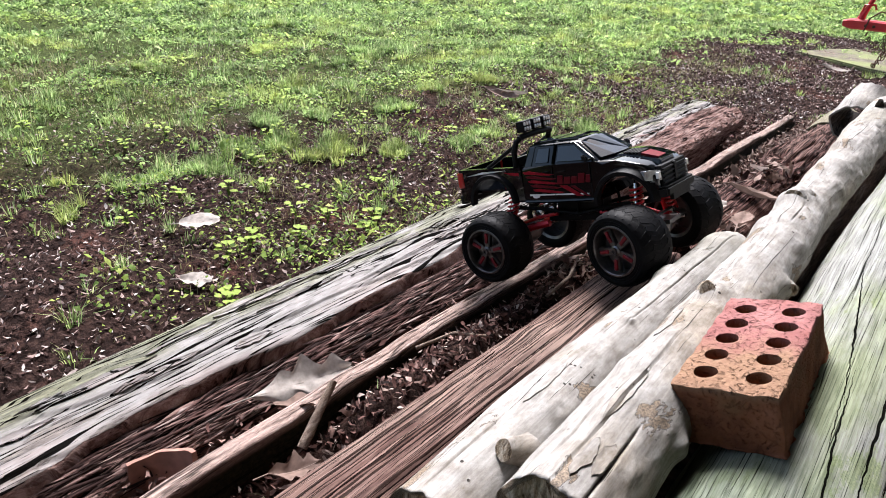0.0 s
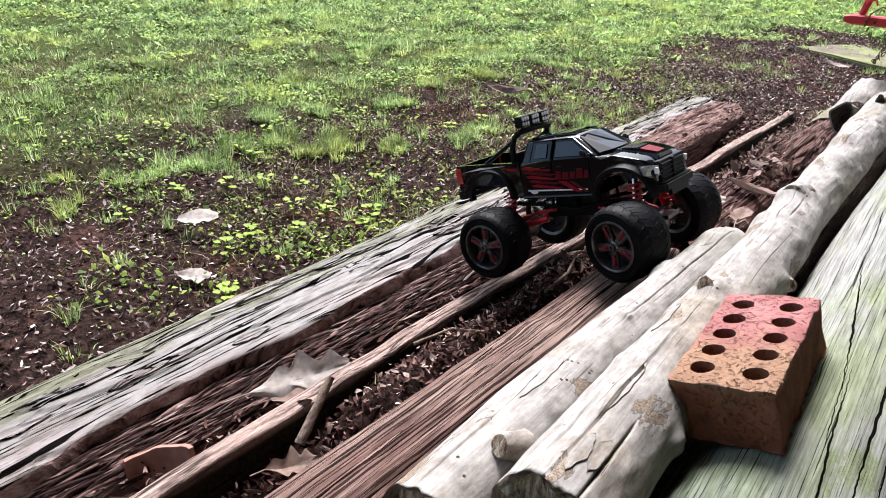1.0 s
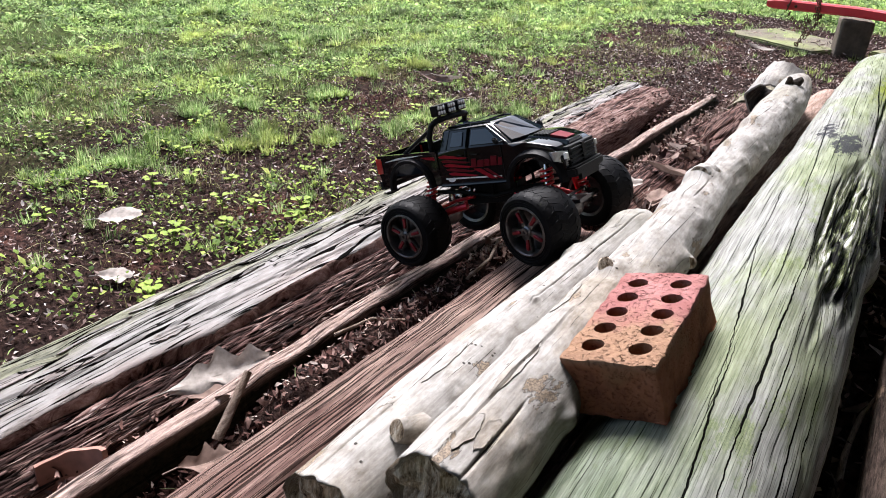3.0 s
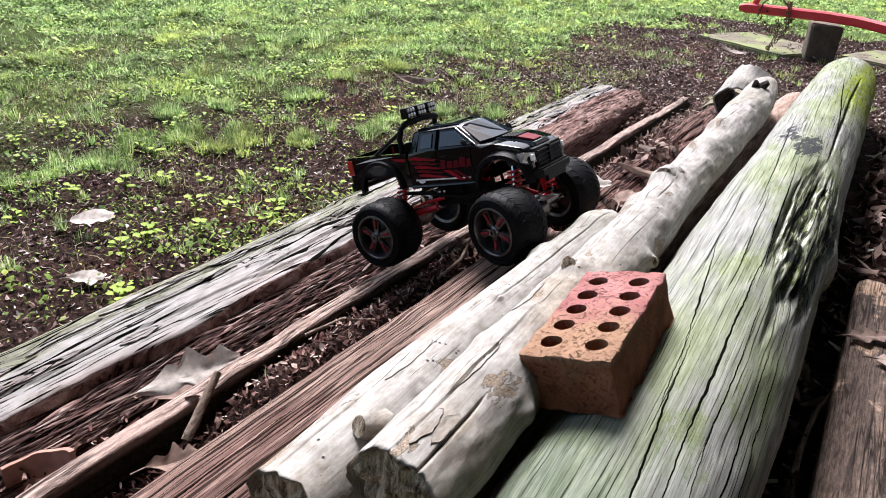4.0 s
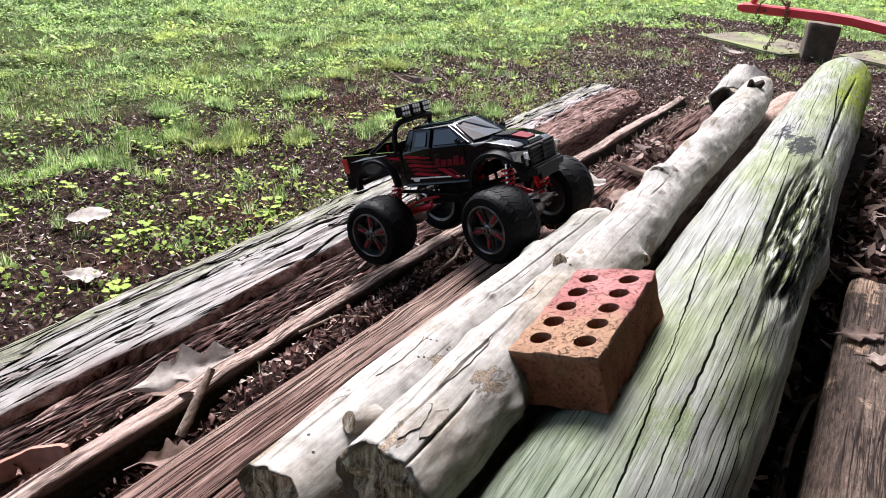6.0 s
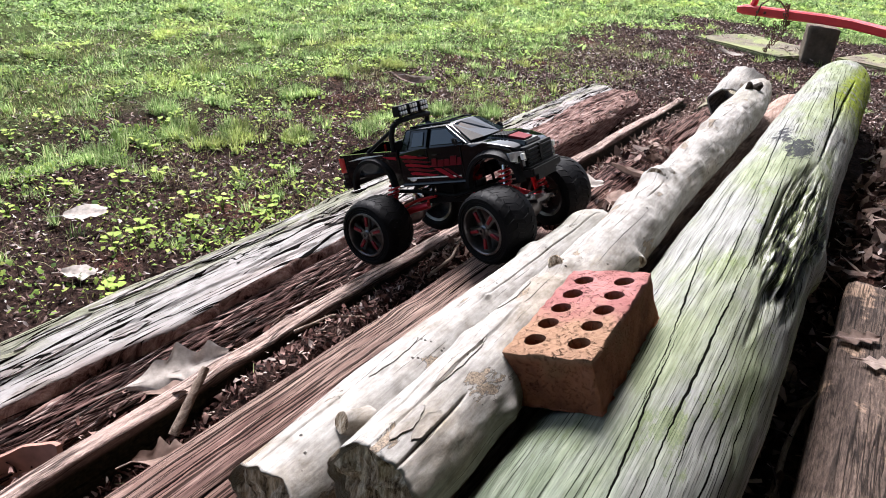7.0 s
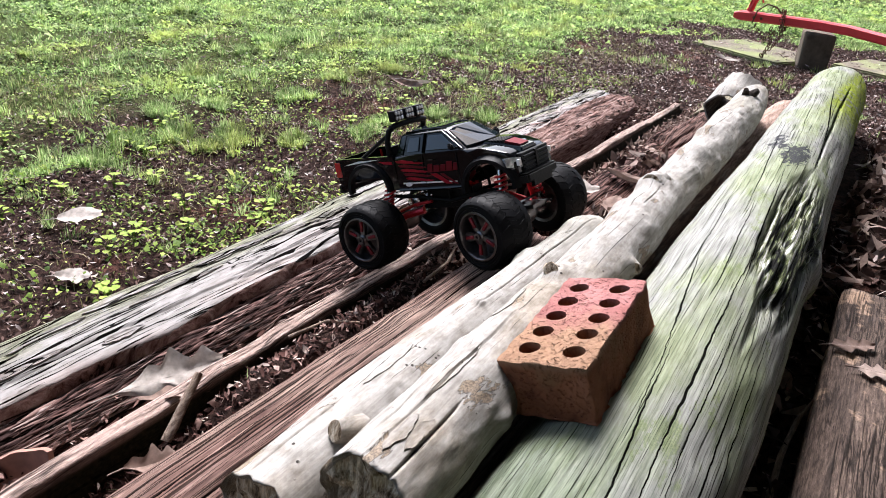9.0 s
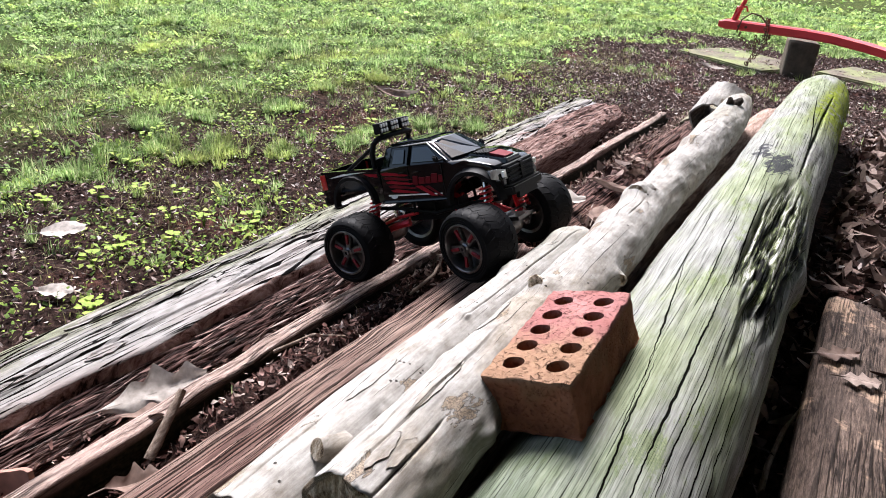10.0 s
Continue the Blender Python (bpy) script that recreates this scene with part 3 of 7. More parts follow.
def concrete_material(name, lo, hi, green=0.0):
    n = Nodes(name, 0.95, spec=0.2)
    v = n.coords()
    a, b = n.noise(v, 18, 8, 0.65), n.noise(v, 150, 5, 0.7)
    col = n.ramp(a, [(0.3, lo), (0.7, hi)])
    if green:
        col = n.mix(n.ramp(n.noise(v, 5, 5, 0.6), [(0.42, 0.0), (0.62, green)]), col, (0.20, 0.25, 0.08))
    n.bump(n.math('ADD', a, b), 0.6, 0.006)
    return n.color(col)


M_BRICK = brick_material()
M_BLOCK = concrete_material("dark_concrete", (0.055, 0.044, 0.032), (0.13, 0.105, 0.078), 0.0)
M_SLAB = concrete_material("mossy_concrete", (0.075, 0.062, 0.046), (0.165, 0.14, 0.105), 0.6)
M_POT = plain("terracotta_shard", (0.24, 0.118, 0.088), 0.85, 0, 0.35, 40, 0.4)
M_RUST = plain("rusty_steel", (0.10, 0.045, 0.025), 0.8, 0.3, 0.5, 90, 0.6)
M_REDBAR = plain("red_enamel", (0.62, 0.022, 0.035), 0.35, 0, 0.12, 12, 0.08)
# grey of the added roof and walls, tuned for the light they bounce
M_LIGHT_BLOCKER = plain("light_blocker_grey", (0.21, 0.20, 0.19), 0.85, 0, 0.3, 6, 0.3)


# ---- ground ----
PROFILE_X = [-1.10, -1.00, -0.88, -0.80, -0.74, -0.70, -0.66, -0.60, -0.52, -0.40, -0.30, -0.20, -0.02, 0.06, 0.30, 1.50]
PROFILE_Z = [0.00, 0.03, 0.025, 0.020, 0.040, 0.055, 0.090, 0.100, 0.09, 0.11, 0.15, 0.14, 0.115, 0.132, 0.14, 0.17]


def ground_z(x, y):
    """Height of the ground: level lawn, and a bank held by the timbers."""
    x, y = np.asarray(x, float), np.asarray(y, float)
    lean = x + 0.035 * np.clip(y - 0.5, 0, 2.2) * (1 - smooth_step(-0.84, -0.74, x))
    bank = np.interp(lean, PROFILE_X, PROFILE_Z) * (1 - smooth_step(2.3, 4.0, y))
    bank = bank + 0.045 * np.exp(-((lean + 0.625) / 0.05) ** 2) * smooth_step(0.40, 0.55, y) * (1 - smooth_step(1.0, 1.6, y))
    bank = bank - 0.055 * np.exp(-((lean + 0.625) / 0.045) ** 2) * (1 - smooth_step(0.36, 0.52, y))
    bank = bank - 0.10 * np.exp(-((lean + 0.752) / 0.034) ** 4) * smooth_step(1.10, 1.35, y) * (1 - smooth_step(2.1, 2.45, y))
    p = np.stack([x, y, 0 * x], -1)
    near = np.exp(-((x + 1) ** 2 + (y - 2) ** 2) / 80)
    bank = bank + 0.022 * smooth_step(-1.25, -1.9, x) * fbm(p * 3.4, 5, 3) * near
    return bank + (0.012 * fbm(p * 2.2, 3, 3) + 0.006 * fbm(p * 14, 4, 3)) * near


def spread(lo, hi, step, far, n):
    """Even steps from lo to hi, then wider and wider ones out to far."""
    grow = (np.geomspace(1, far / step, n) - 1) * step
    return np.unique(np.concatenate([lo - grow[1:], np.arange(lo, hi, step), hi + grow]))


gx, gy = spread(-3.2, 0.7, 0.018, 400, 60), spread(-0.4, 5.4, 0.022, 400, 60)
GX, GY = np.meshgrid(gx, gy)
GZ = ground_z(GX, GY)
idx = np.arange(GX.size).reshape(GX.shape)
quads = np.stack([idx[:-1, :-1], idx[:-1, 1:], idx[1:, 1:], idx[1:, :-1]], -1).reshape(-1, 4)
ground = array_mesh("ground", np.stack([GX, GY, GZ], -1).reshape(-1, 3), [quads], M_SOIL)


def lawn(x, y):
    """How thickly grass covers a place, 0 to 1."""
    x, y = np.asarray(x, float), np.asarray(y, float)
    p = np.stack([x, y, 0 * x], -1)
    edge = -1.12 - 0.05 * np.clip(y, 0, 3)
    away = edge - x + 0.25 * fbm(p * 1.7, 11, 3)
    far = smooth_step(4.9, 5.7, y + 0.5 * fbm(p * 1.3, 12, 3) + 0.22 * np.clip(-x - 1.2, -1, 2))
    cover = np.maximum(smooth_step(0.05, 2.1 - 0.45 * np.clip(y - 0.5, 0, 2.6), away), far)
    return np.where(x > -0.9, far, cover)


th = ground.data.attributes.new("thatch", 'FLOAT', 'POINT')
th.data.foreach_set("value", (smooth_step(0.35, 0.95, lawn(GX, GY)) * 0.9).ravel().astype(np.float32))
tagged(ground, "dark bare soil thinning into a patchy green lawn", "ground", kind="structure")


# ---- logs and timbers ----
def log_thing(name, sections, material, seed, ny=360, nt=200, lump=0.05, groove=0.002, grain=1.0, cracks=(), knots=(), shape=None, ragged=0.004, fissures=(),
              shaper=None, end_material=None, attrs=None, splinter=None):
    """A log along y. sections: (y, x, z, radius). cracks: (angle, y0, y1, width, depth). knots: (angle, y, size, height). shape: (half width, half height, power) factors."""
    sec = np.array(sections, float)
    y = np.linspace(sec[0, 0], sec[-1, 0], ny)
    cx, cz, r = (np.interp(y, sec[:, 0], sec[:, k]) for k in (1, 2, 3))
    k3 = np.ones(9) / 9
    cx, cz, r = (np.convolve(np.pad(a, 4, mode="edge"), k3, "valid") for a in (cx, cz, r))
    up = int(nt * 0.78)
    a = np.concatenate([np.linspace(radians(-25), radians(205), up, endpoint=False), np.linspace(radians(205), radians(335), nt - up, endpoint=False)])
    A, Y = np.meshgrid(a, y)
    R0 = np.repeat(r[:, None], nt, 1)
    if shape:
        w, h, q = shape
        base = (np.abs(np.cos(A) / w) ** q + np.abs(np.sin(A) / h) ** q) ** (-1 / q)
    else:
        base = 1.0
    P = np.stack([np.cos(A) * R0 * base, Y, np.sin(A) * R0 * base], -1)
    R = R0 * base * (1 + lump * fbm(P * (9, 4, 9), seed, 3) + 0.35 * lump * fbm(P * (45, 18, 45), seed + 3, 3))
    g = fbm(P * np.array((75, 2.2, 75)) * grain, seed + 5, 3, 0.6)
    R = R - groove * np.clip(-g, 0, 2) * 1.5 + groove * 0.4 * np.clip(g, 0, 1)
    for k, (scale, stretch, width, depth, share) in enumerate(fissures):
        iso = np.abs(vnoise(P * np.array((scale, stretch, scale)) + 7.3 * k, seed + 17 + k))
        gate = smooth_step(-share, 0.35 - share, vnoise(P * np.array((14, 2.5, 14)), seed + 27 + k))
        R = R - depth * np.exp(-(iso / width) ** 2) * gate
    if splinter:
        w = splinter(A, Y)
        s = fbm(P * np.array((85, 4.0, 85)), seed + 91, 3, 0.6)
        R = R - w * (0.009 * smooth_step(-0.1, 0.35, s) + 0.007 * smooth_step(0.0, 0.2, fbm(P * np.array((30, 6, 30)), seed + 92, 3)))
    for ang, y0, y1, width, depth in cracks:
        wob = radians(ang) + 0.045 * vnoise(np.stack([Y * 3, 0 * Y + ang, 0 * Y], -1), seed + 9) + 0.012 * vnoise(np.stack([Y * 30, 0 * Y + ang, 0 * Y], -1), seed + 10)
        d = (np.mod(A - wob + np.pi, 2 * np.pi) - np.pi) * R0
        t = np.clip((Y - y0) / (y1 - y0), 0, 1)
        win = np.clip(np.sin(np.pi * t), 0, 1) ** 0.5 * ((Y > y0) & (Y < y1))
        R = R - depth * win * np.exp(-(d / (width * (0.35 + 0.65 * win))) ** 2)
    for ang, ky, size, height in knots:
        d2 = ((np.mod(A - radians(ang) + np.pi, 2 * np.pi) - np.pi) * R0) ** 2 + (Y - ky) ** 2
        R = R + height * np.exp(-d2 / (2 * size ** 2)) - 0.45 * height * np.exp(-d2 / (2 * (size * 0.35) ** 2))
    X, Z = cx[:, None] + R * np.cos(A), cz[:, None] + R * np.sin(A)
    Y = Y.copy()
    for e, side in ((0, -1), (ny - 1, 1)):
        fade = np.exp(-np.abs(np.arange(ny) - e) / (ny * 0.012))[:, None]
        Y += fade * ragged * 1.2 * fbm(np.stack([np.cos(A) * 2.5, np.sin(A) * 2.5, 0 * A + e], -1), seed + 40, 3)
    if shaper:
        X, Y, Z = shaper(X, Y, Z, A, cx[:, None], cz[:, None], R0)
    verts = [np.stack([X, Y, Z], -1).reshape(-1, 3)]
    ids = np.arange(ny * nt).reshape(ny, nt)
    nxt = np.roll(ids, -1, 1)
    faces = [np.stack([ids[:-1], nxt[:-1], nxt[1:], ids[1:]], -1).reshape(-1, 4)]
    total, caps = ny * nt, []
    for row, flip in ((0, False), (ny - 1, True)):
        edge = np.stack([X[row], Y[row], Z[row]], -1)
        mid = edge.mean(0)
        prev = ids[row]
        for s in (0.86, 0.62, 0.36, 0.14):
            ring = mid + (edge - mid) * s
            ring[:, 1] += ragged * 1.6 * fbm(ring * 60, seed + 70, 3) + (0.004 if not flip else -0.004)
            cur = np.arange(total, total + nt)
            total += nt
            verts.append(ring)
            q = np.stack([prev, cur, np.roll(cur, -1), np.roll(prev, -1)], -1)
            caps.append(q[:, ::-1] if flip else q)
            prev = cur
        verts.append(mid[None])
        tri = np.stack([prev, np.full(nt, total), np.roll(prev, -1)], -1)
        caps.append(tri[:, ::-1] if flip else tri)
        total += 1
    ob = array_mesh(name, np.concatenate(verts), faces + caps, material)
    if end_material:
        ob.data.materials.append(end_material)
        n0 = len(faces[0])
        mi = np.zeros(len(ob.data.polygons), np.int32)
        mi[n0:] = 1
        ob.data.polygons.foreach_set("material_index", mi)
    co = np.concatenate(verts)
    ring = np.linalg.norm(np.diff(P[:, :, ::2], axis=1), axis=2)
    around = np.concatenate([np.zeros((ny, 1)), np.cumsum(ring, 1)], 1)
    along = np.stack([co[:, 0], co[:, 1], co[:, 2]], -1)
    along[:ny * nt] = np.stack([around, P[:, :, 1], 0 * around + 0.01273], -1).reshape(-1, 3)
    add_grain(ob.data, along + (0, seed, 0))
    for key, fn in (attrs or {}).items():
        at = ob.data.attributes.new(key, 'FLOAT', 'POINT')
        at.data.foreach_set("value", np.clip(fn(co), 0, 1).astype(np.float32))
    return ob


def at_y(sections, y, k):
    s = np.array(sections, float)
    return np.interp(y, s[:, 0], s[:, k])


GREEN = [(-0.35, -0.075, 0.225, 0.108), (0.4, -0.110, 0.235, 0.109), (1.3, -0.152, 0.250, 0.104), (2.3, -0.200, 0.258, 0.092), (2.62, -0.215, 0.255, 0.088), (2.72, -0.220, 0.250, 0.074)]


def splinter_side(ang, y):
    """Where the log's flank has broken into dark splinters (angle in radians)."""
    n = fbm(np.stack([ang * 2.5, y * 5, 0 * y], -1), 25, 3)
    return smooth_step(0.30, 0.60, np.exp(-((ang - radians(46)) / 0.52) ** 2 - ((y - 1.12) / 0.32) ** 2) + 0.25 * n)


def green_angle(c):
    return np.arctan2(c[:, 2] - at_y(GREEN, c[:, 1], 2), c[:, 0] - at_y(GREEN, c[:, 1], 1))


green_log = log_thing("round_log", GREEN, M_GREEN, 21, 340, 320, 0.035, 0.0, 2.2, splinter=splinter_side,
    cracks=((62, 1.45, 2.30, 0.0028, 0.020),),
    knots=((100, 2.08, 0.010, 0.006), (350, 1.18, 0.030, 0.014)), ragged=0.006,
    attrs={"moss": lambda c: smooth_step(1.75, 2.1, c[:, 1]) * smooth_step(0.018, 0.045, c[:, 0] + 0.205),
           # mask of the near end, where real algae and painted shade share one tint
           "algae_shade": lambda c: 1 - smooth_step(0.20, 0.75, c[:, 1] + 1.2 * (c[:, 0] + 0.11)),
           "splinter": lambda c: splinter_side(green_angle(c), c[:, 1]),
           "stain": lambda c: np.exp(-(((c[:, 0] + 0.150) / 0.036) ** 2 + ((c[:, 1] - 1.46) / 0.12) ** 2) ** 2) + 0.9 * np.exp(-(((c[:, 0] + 0.200) / 0.025) ** 2 + ((c[:, 1] - 1.55) / 0.09) ** 2) ** 2)})
tagged(green_log, "thick round grey-green log with long drying cracks and moss", "log")

BROWN = [(-0.2, -0.445, 0.150, 0.088), (0.4, -0.460, 0.150, 0.087), (1.0, -0.478, 0.140, 0.085), (1.04, -0.479, 0.140, 0.083), (1.07, -0.480, 0.138, 0.074)]
brown_log = log_thing("rotting_log", BROWN, M_BROWN, 33, 200, 220, 0.035, 0.0002, 2.0,
    cracks=tuple((ang, y0, y1, 0.0012, 0.005) for ang, y0, y1 in ((129, -0.1, 0.9), (115, 0.05, 1.05), (100, -0.1, 0.8), (89, 0.25, 1.05), (75, -0.1, 0.7), (52, -0.1, 0.8))),
    knots=((112, 0.67, 0.016, 0.004),), ragged=0.014)
tagged(brown_log, "long red-brown rotting log with straight grain cracks", "log")


def rotten_shape(X, Y, Z, A, cx, cz, R0):
    """Hollows where the wood has crumbled away."""
    top = smooth_step(0.0, 0.04, Z - cz)
    p = np.stack([X * 14, Y * 4, 0 * X], -1)
    hole = smooth_step(0.12, 0.28, fbm(p, 37, 3) + 0.55 * np.exp(-((Y - 1.66) / 0.10) ** 2) + 0.5 * np.exp(-((Y - 1.27) / 0.09) ** 2 - ((X - cx - 0.05) / 0.03) ** 2))
    blocky = np.round(2.5 * fbm(np.stack([X * 30, Y * 7, 0 * X], -1), 38, 3)) / 2.5
    return X, Y, Z - top * (0.013 * hole + 0.005 * blocky)


ROTTEN = [(1.12, -0.497, 0.132, 0.078), (1.20, -0.500, 0.138, 0.083), (1.7, -0.508, 0.130, 0.080), (2.1, -0.520, 0.122, 0.076), (2.42, -0.530, 0.108, 0.068)]
rotten_log = log_thing("crumbling_log", ROTTEN, M_ROTTEN, 36, 220, 180, 0.06, 0.0004, 2.0, fissures=((30, 2.5, 0.05, 0.010, 0.05), (55, 4.0, 0.05, 0.006, 0.1)), shaper=rotten_shape, ragged=0.02)
tagged(rotten_log, "dark red-brown log crumbling into cracked blocks", "log")
STUMP = [(2.40, -0.542, 0.105, 0.066), (2.5, -0.546, 0.104, 0.070), (2.66, -0.552, 0.098, 0.068), (2.74, -0.556, 0.092, 0.058)]
stump = log_thing("mossy_log_end", STUMP, wood("mossy_grey_wood", (0.10, 0.088, 0.06), (0.20, 0.18, 0.125), (0.30, 0.275, 0.20), 1.2, 0.85, 0.5, 0.5), 39, 70, 120, 0.04, 0.001, 1.5, ragged=0.012)
tagged(stump, "grey-green mossy log end beside the driftwood", "log")

DRIFT = [(0.318, -0.250, 0.325, 0.047), (0.50, -0.262, 0.322, 0.046), (0.80, -0.280, 0.308, 0.043), (1.15, -0.305, 0.303, 0.043), (1.5, -0.322, 0.303, 0.046), (1.80, -0.338, 0.305, 0.049), (1.97, -0.348, 0.312, 0.046), (2.03, -0.352, 0.318, 0.040), (2.07, -0.355, 0.322, 0.028)]
driftwood = log_thing("driftwood_log", DRIFT, M_DRIFT, 45, 340, 200, 0.115, 0.0, 1.5,
    cracks=((98, 0.30, 0.60, 0.0011, 0.008), (120, 0.33, 0.47, 0.0009, 0.006), (66, 0.31, 0.43, 0.0012, 0.007), (84, 1.02, 1.12, 0.0010, 0.005), (110, 0.78, 0.95, 0.0008, 0.004)),
    knots=((108, 0.72, 0.013, 0.010), (20, 0.855, 0.009, 0.010), (118, 1.15, 0.018, 0.014), (8, 0.47, 0.008, 0.008), (75, 0.37, 0.012, 0.004), (60, 1.72, 0.006, -0.006), (80, 1.62, 0.005, -0.005), (15, 1.42, 0.008, 0.008), (115, 1.52, 0.016, 0.010), (130, 0.52, 0.012, 0.004), (50, 1.28, 0.010, 0.005), (95, 1.36, 0.020, 0.009), (60, 0.97, 0.018, 0.008), (128, 1.02, 0.016, 0.008), (40, 0.62, 0.014, 0.007), (88, 0.58, 0.016, 0.006)),
    ragged=0.004, end_material=M_DRIFT_END)
tagged(driftwood, "knotty bleached driftwood log resting on older timbers", "driftwood log")

DRIFT2 = [(0.285, -0.345, 0.272, 0.044), (0.45, -0.352, 0.272, 0.044), (0.65, -0.360, 0.272, 0.041), (0.85, -0.363, 0.272, 0.040), (1.00, -0.362, 0.268, 0.040), (1.03, -0.362, 0.266, 0.034)]
short_drift = log_thing("driftwood_log", DRIFT2, M_DRIFT, 57, 230, 200, 0.085, 0.0, 1.5,
    cracks=((84, 0.62, 1.02, 0.0008, 0.006), (104, 0.29, 0.42, 0.0010, 0.005)),
    knots=((85, 0.655, 0.004, 0.005), (140, 0.83, 0.014, 0.008), (100, 0.97, 0.02, 0.008), (60, 0.46, 0.012, 0.004)), ragged=0.004, end_material=M_DRIFT_END)
tagged(short_drift, "short bleached driftwood log with a broken end", "driftwood log")

UNDER = [(0.2, -0.285, 0.225, 0.050), (1.2, -0.310, 0.215, 0.048), (2.38, -0.325, 0.200, 0.045), (2.45, -0.327, 0.200, 0.040)]
under_log = log_thing("rusty_brown_log", UNDER, wood("orange_brown_wood", (0.12, 0.075, 0.058), (0.30, 0.205, 0.165), (0.48, 0.40, 0.345), 0.6, 0.85, 0.5, 0.4), 63, 200, 96, 0.06, 0.002, 0.7, ragged=0.01)
tagged(under_log, "orange-brown old log wedged beneath the driftwood", "log")


def timber_shape(X, Y, Z, A, cx, cz, R0):
    """One edge has rotted away to a ragged shelf behind a deep crevice; farther on the rot lies nearly level with the top."""
    p = np.stack([X * 0, Y, X * 0], -1)
    u = (X - cx) / 0.125
    top = Z > cz
    edge = np.interp(Y, ROT_Y, ROT_U) + 0.11 * fbm(p * 3.5, 81, 5, 0.55)
    low = smooth_step(edge, edge + 0.035, u) * top
    near = 1 - smooth_step(0.92, 1.22, Y)
    q = np.stack([X * 70, Y * 9, Z * 70], -1)
    blocky = np.round(3 * fbm(np.stack([X * 26, Y * 5, 0 * X], -1), 84, 3)) / 3
    Z = Z - low * (0.004 + 0.026 * near + (0.002 + 0.005 * near) * blocky + 0.005 * fbm(q, 83, 3))
    Z = Z - 0.034 * near * top * np.exp(-((u - edge - 0.09) / 0.07) ** 2) * smooth_step(-0.5, 0.1, fbm(p * 4, 87, 3))
    ledge = smooth_step(-0.03, 0.0, fbm(np.stack([X * 22, Y * 2.2, 0 * X], -1), 86, 3) - 0.10) * (1 - low) * top
    return X, Y, Z - 0.004 * ledge


TIMBER = [(-0.6, -0.890, 0.04, 1.0), (0.4, -0.918, 0.045, 1.0), (1.5, -0.945, 0.042, 1.0), (2.3, -0.972, 0.038, 1.0), (2.66, -0.985, 0.032, 0.97)]
ROT_Y, ROT_U = [-0.6, 0.80, 1.34, 1.58, 1.99, 2.38, 2.66], [0.52, 0.45, 0.34, 0.28, 0.05, -0.15, 0.0]


def timber_rot(c):
    u = (c[:, 0] - at_y(TIMBER, c[:, 1], 1)) / 0.125
    p = np.stack([c[:, 0] * 0, c[:, 1], c[:, 0] * 0], -1)
    return 0.97 * smooth_step(-0.07, 0.04, u - np.interp(c[:, 1], ROT_Y, ROT_U) - 0.11 * fbm(p * 3.5, 81, 5, 0.55))


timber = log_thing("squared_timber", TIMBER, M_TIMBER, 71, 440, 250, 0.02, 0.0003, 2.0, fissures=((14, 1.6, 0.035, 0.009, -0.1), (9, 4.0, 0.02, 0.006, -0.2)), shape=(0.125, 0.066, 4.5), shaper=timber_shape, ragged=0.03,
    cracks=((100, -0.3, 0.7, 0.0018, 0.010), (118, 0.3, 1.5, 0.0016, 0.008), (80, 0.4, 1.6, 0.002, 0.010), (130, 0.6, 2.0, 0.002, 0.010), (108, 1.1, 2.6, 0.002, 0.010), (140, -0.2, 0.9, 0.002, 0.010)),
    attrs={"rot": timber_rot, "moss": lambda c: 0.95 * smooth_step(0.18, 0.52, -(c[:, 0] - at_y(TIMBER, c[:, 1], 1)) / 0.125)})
tagged(timber, "weathered pale grey squared timber, its edge rotted red", "timber")

SLAT = [(-0.2, -0.705, 0.066, 1.0), (0.35, -0.698, 0.076, 1.0), (0.6, -0.696, 0.088, 1.0), (1.2, -0.692, 0.088, 1.0), (2.0, -0.692, 0.090, 1.0), (2.60, -0.698, 0.088, 0.85)]


def slat_shape(X, Y, Z, A, cx, cz, R0):
    p = np.stack([Y * 3, 0 * Y, 0 * Y], -1)
    top = Z > cz
    return X - 0.12 * (Z - cz), Y, Z - top * 0.006 * np.clip(fbm(p * 2, 93, 4) + 0.1, 0, 1) - top * (X > cx) * 0.004 * np.clip(fbm(p * 5, 94, 3), 0, 1)


# side below the top edge coloured dark: moss plus painted shade
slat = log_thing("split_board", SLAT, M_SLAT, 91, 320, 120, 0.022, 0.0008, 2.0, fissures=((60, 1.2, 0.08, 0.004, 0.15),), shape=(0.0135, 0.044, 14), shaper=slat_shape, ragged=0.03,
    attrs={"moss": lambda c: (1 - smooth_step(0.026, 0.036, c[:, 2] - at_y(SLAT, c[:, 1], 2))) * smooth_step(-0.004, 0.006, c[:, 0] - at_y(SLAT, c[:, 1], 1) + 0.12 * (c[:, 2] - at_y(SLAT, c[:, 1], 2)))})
tagged(slat, "thin split brown board standing on edge", "board")

BOARD = [(-0.3, 0.150, 0.145, 1.0), (0.7, 0.127, 0.148, 1.0), (1.2, 0.105, 0.150, 1.0), (1.33, 0.100, 0.150, 1.0)]
board = log_thing("dark_plank", BOARD, M_BOARD, 97, 180, 140, 0.008, 0.0006, 2.0, fissures=((60, 1.2, 0.03, 0.004, 0.0),), shape=(0.095, 0.021, 7), ragged=0.02,
    cracks=((75, 0.6, 1.1, 0.004, 0.010), (110, 0.2, 1.0, 0.002, 0.006), (65, 0.75, 1.05, 0.008, 0.012)))
tagged(board, "dark worn plank lying on leaf litter", "plank")


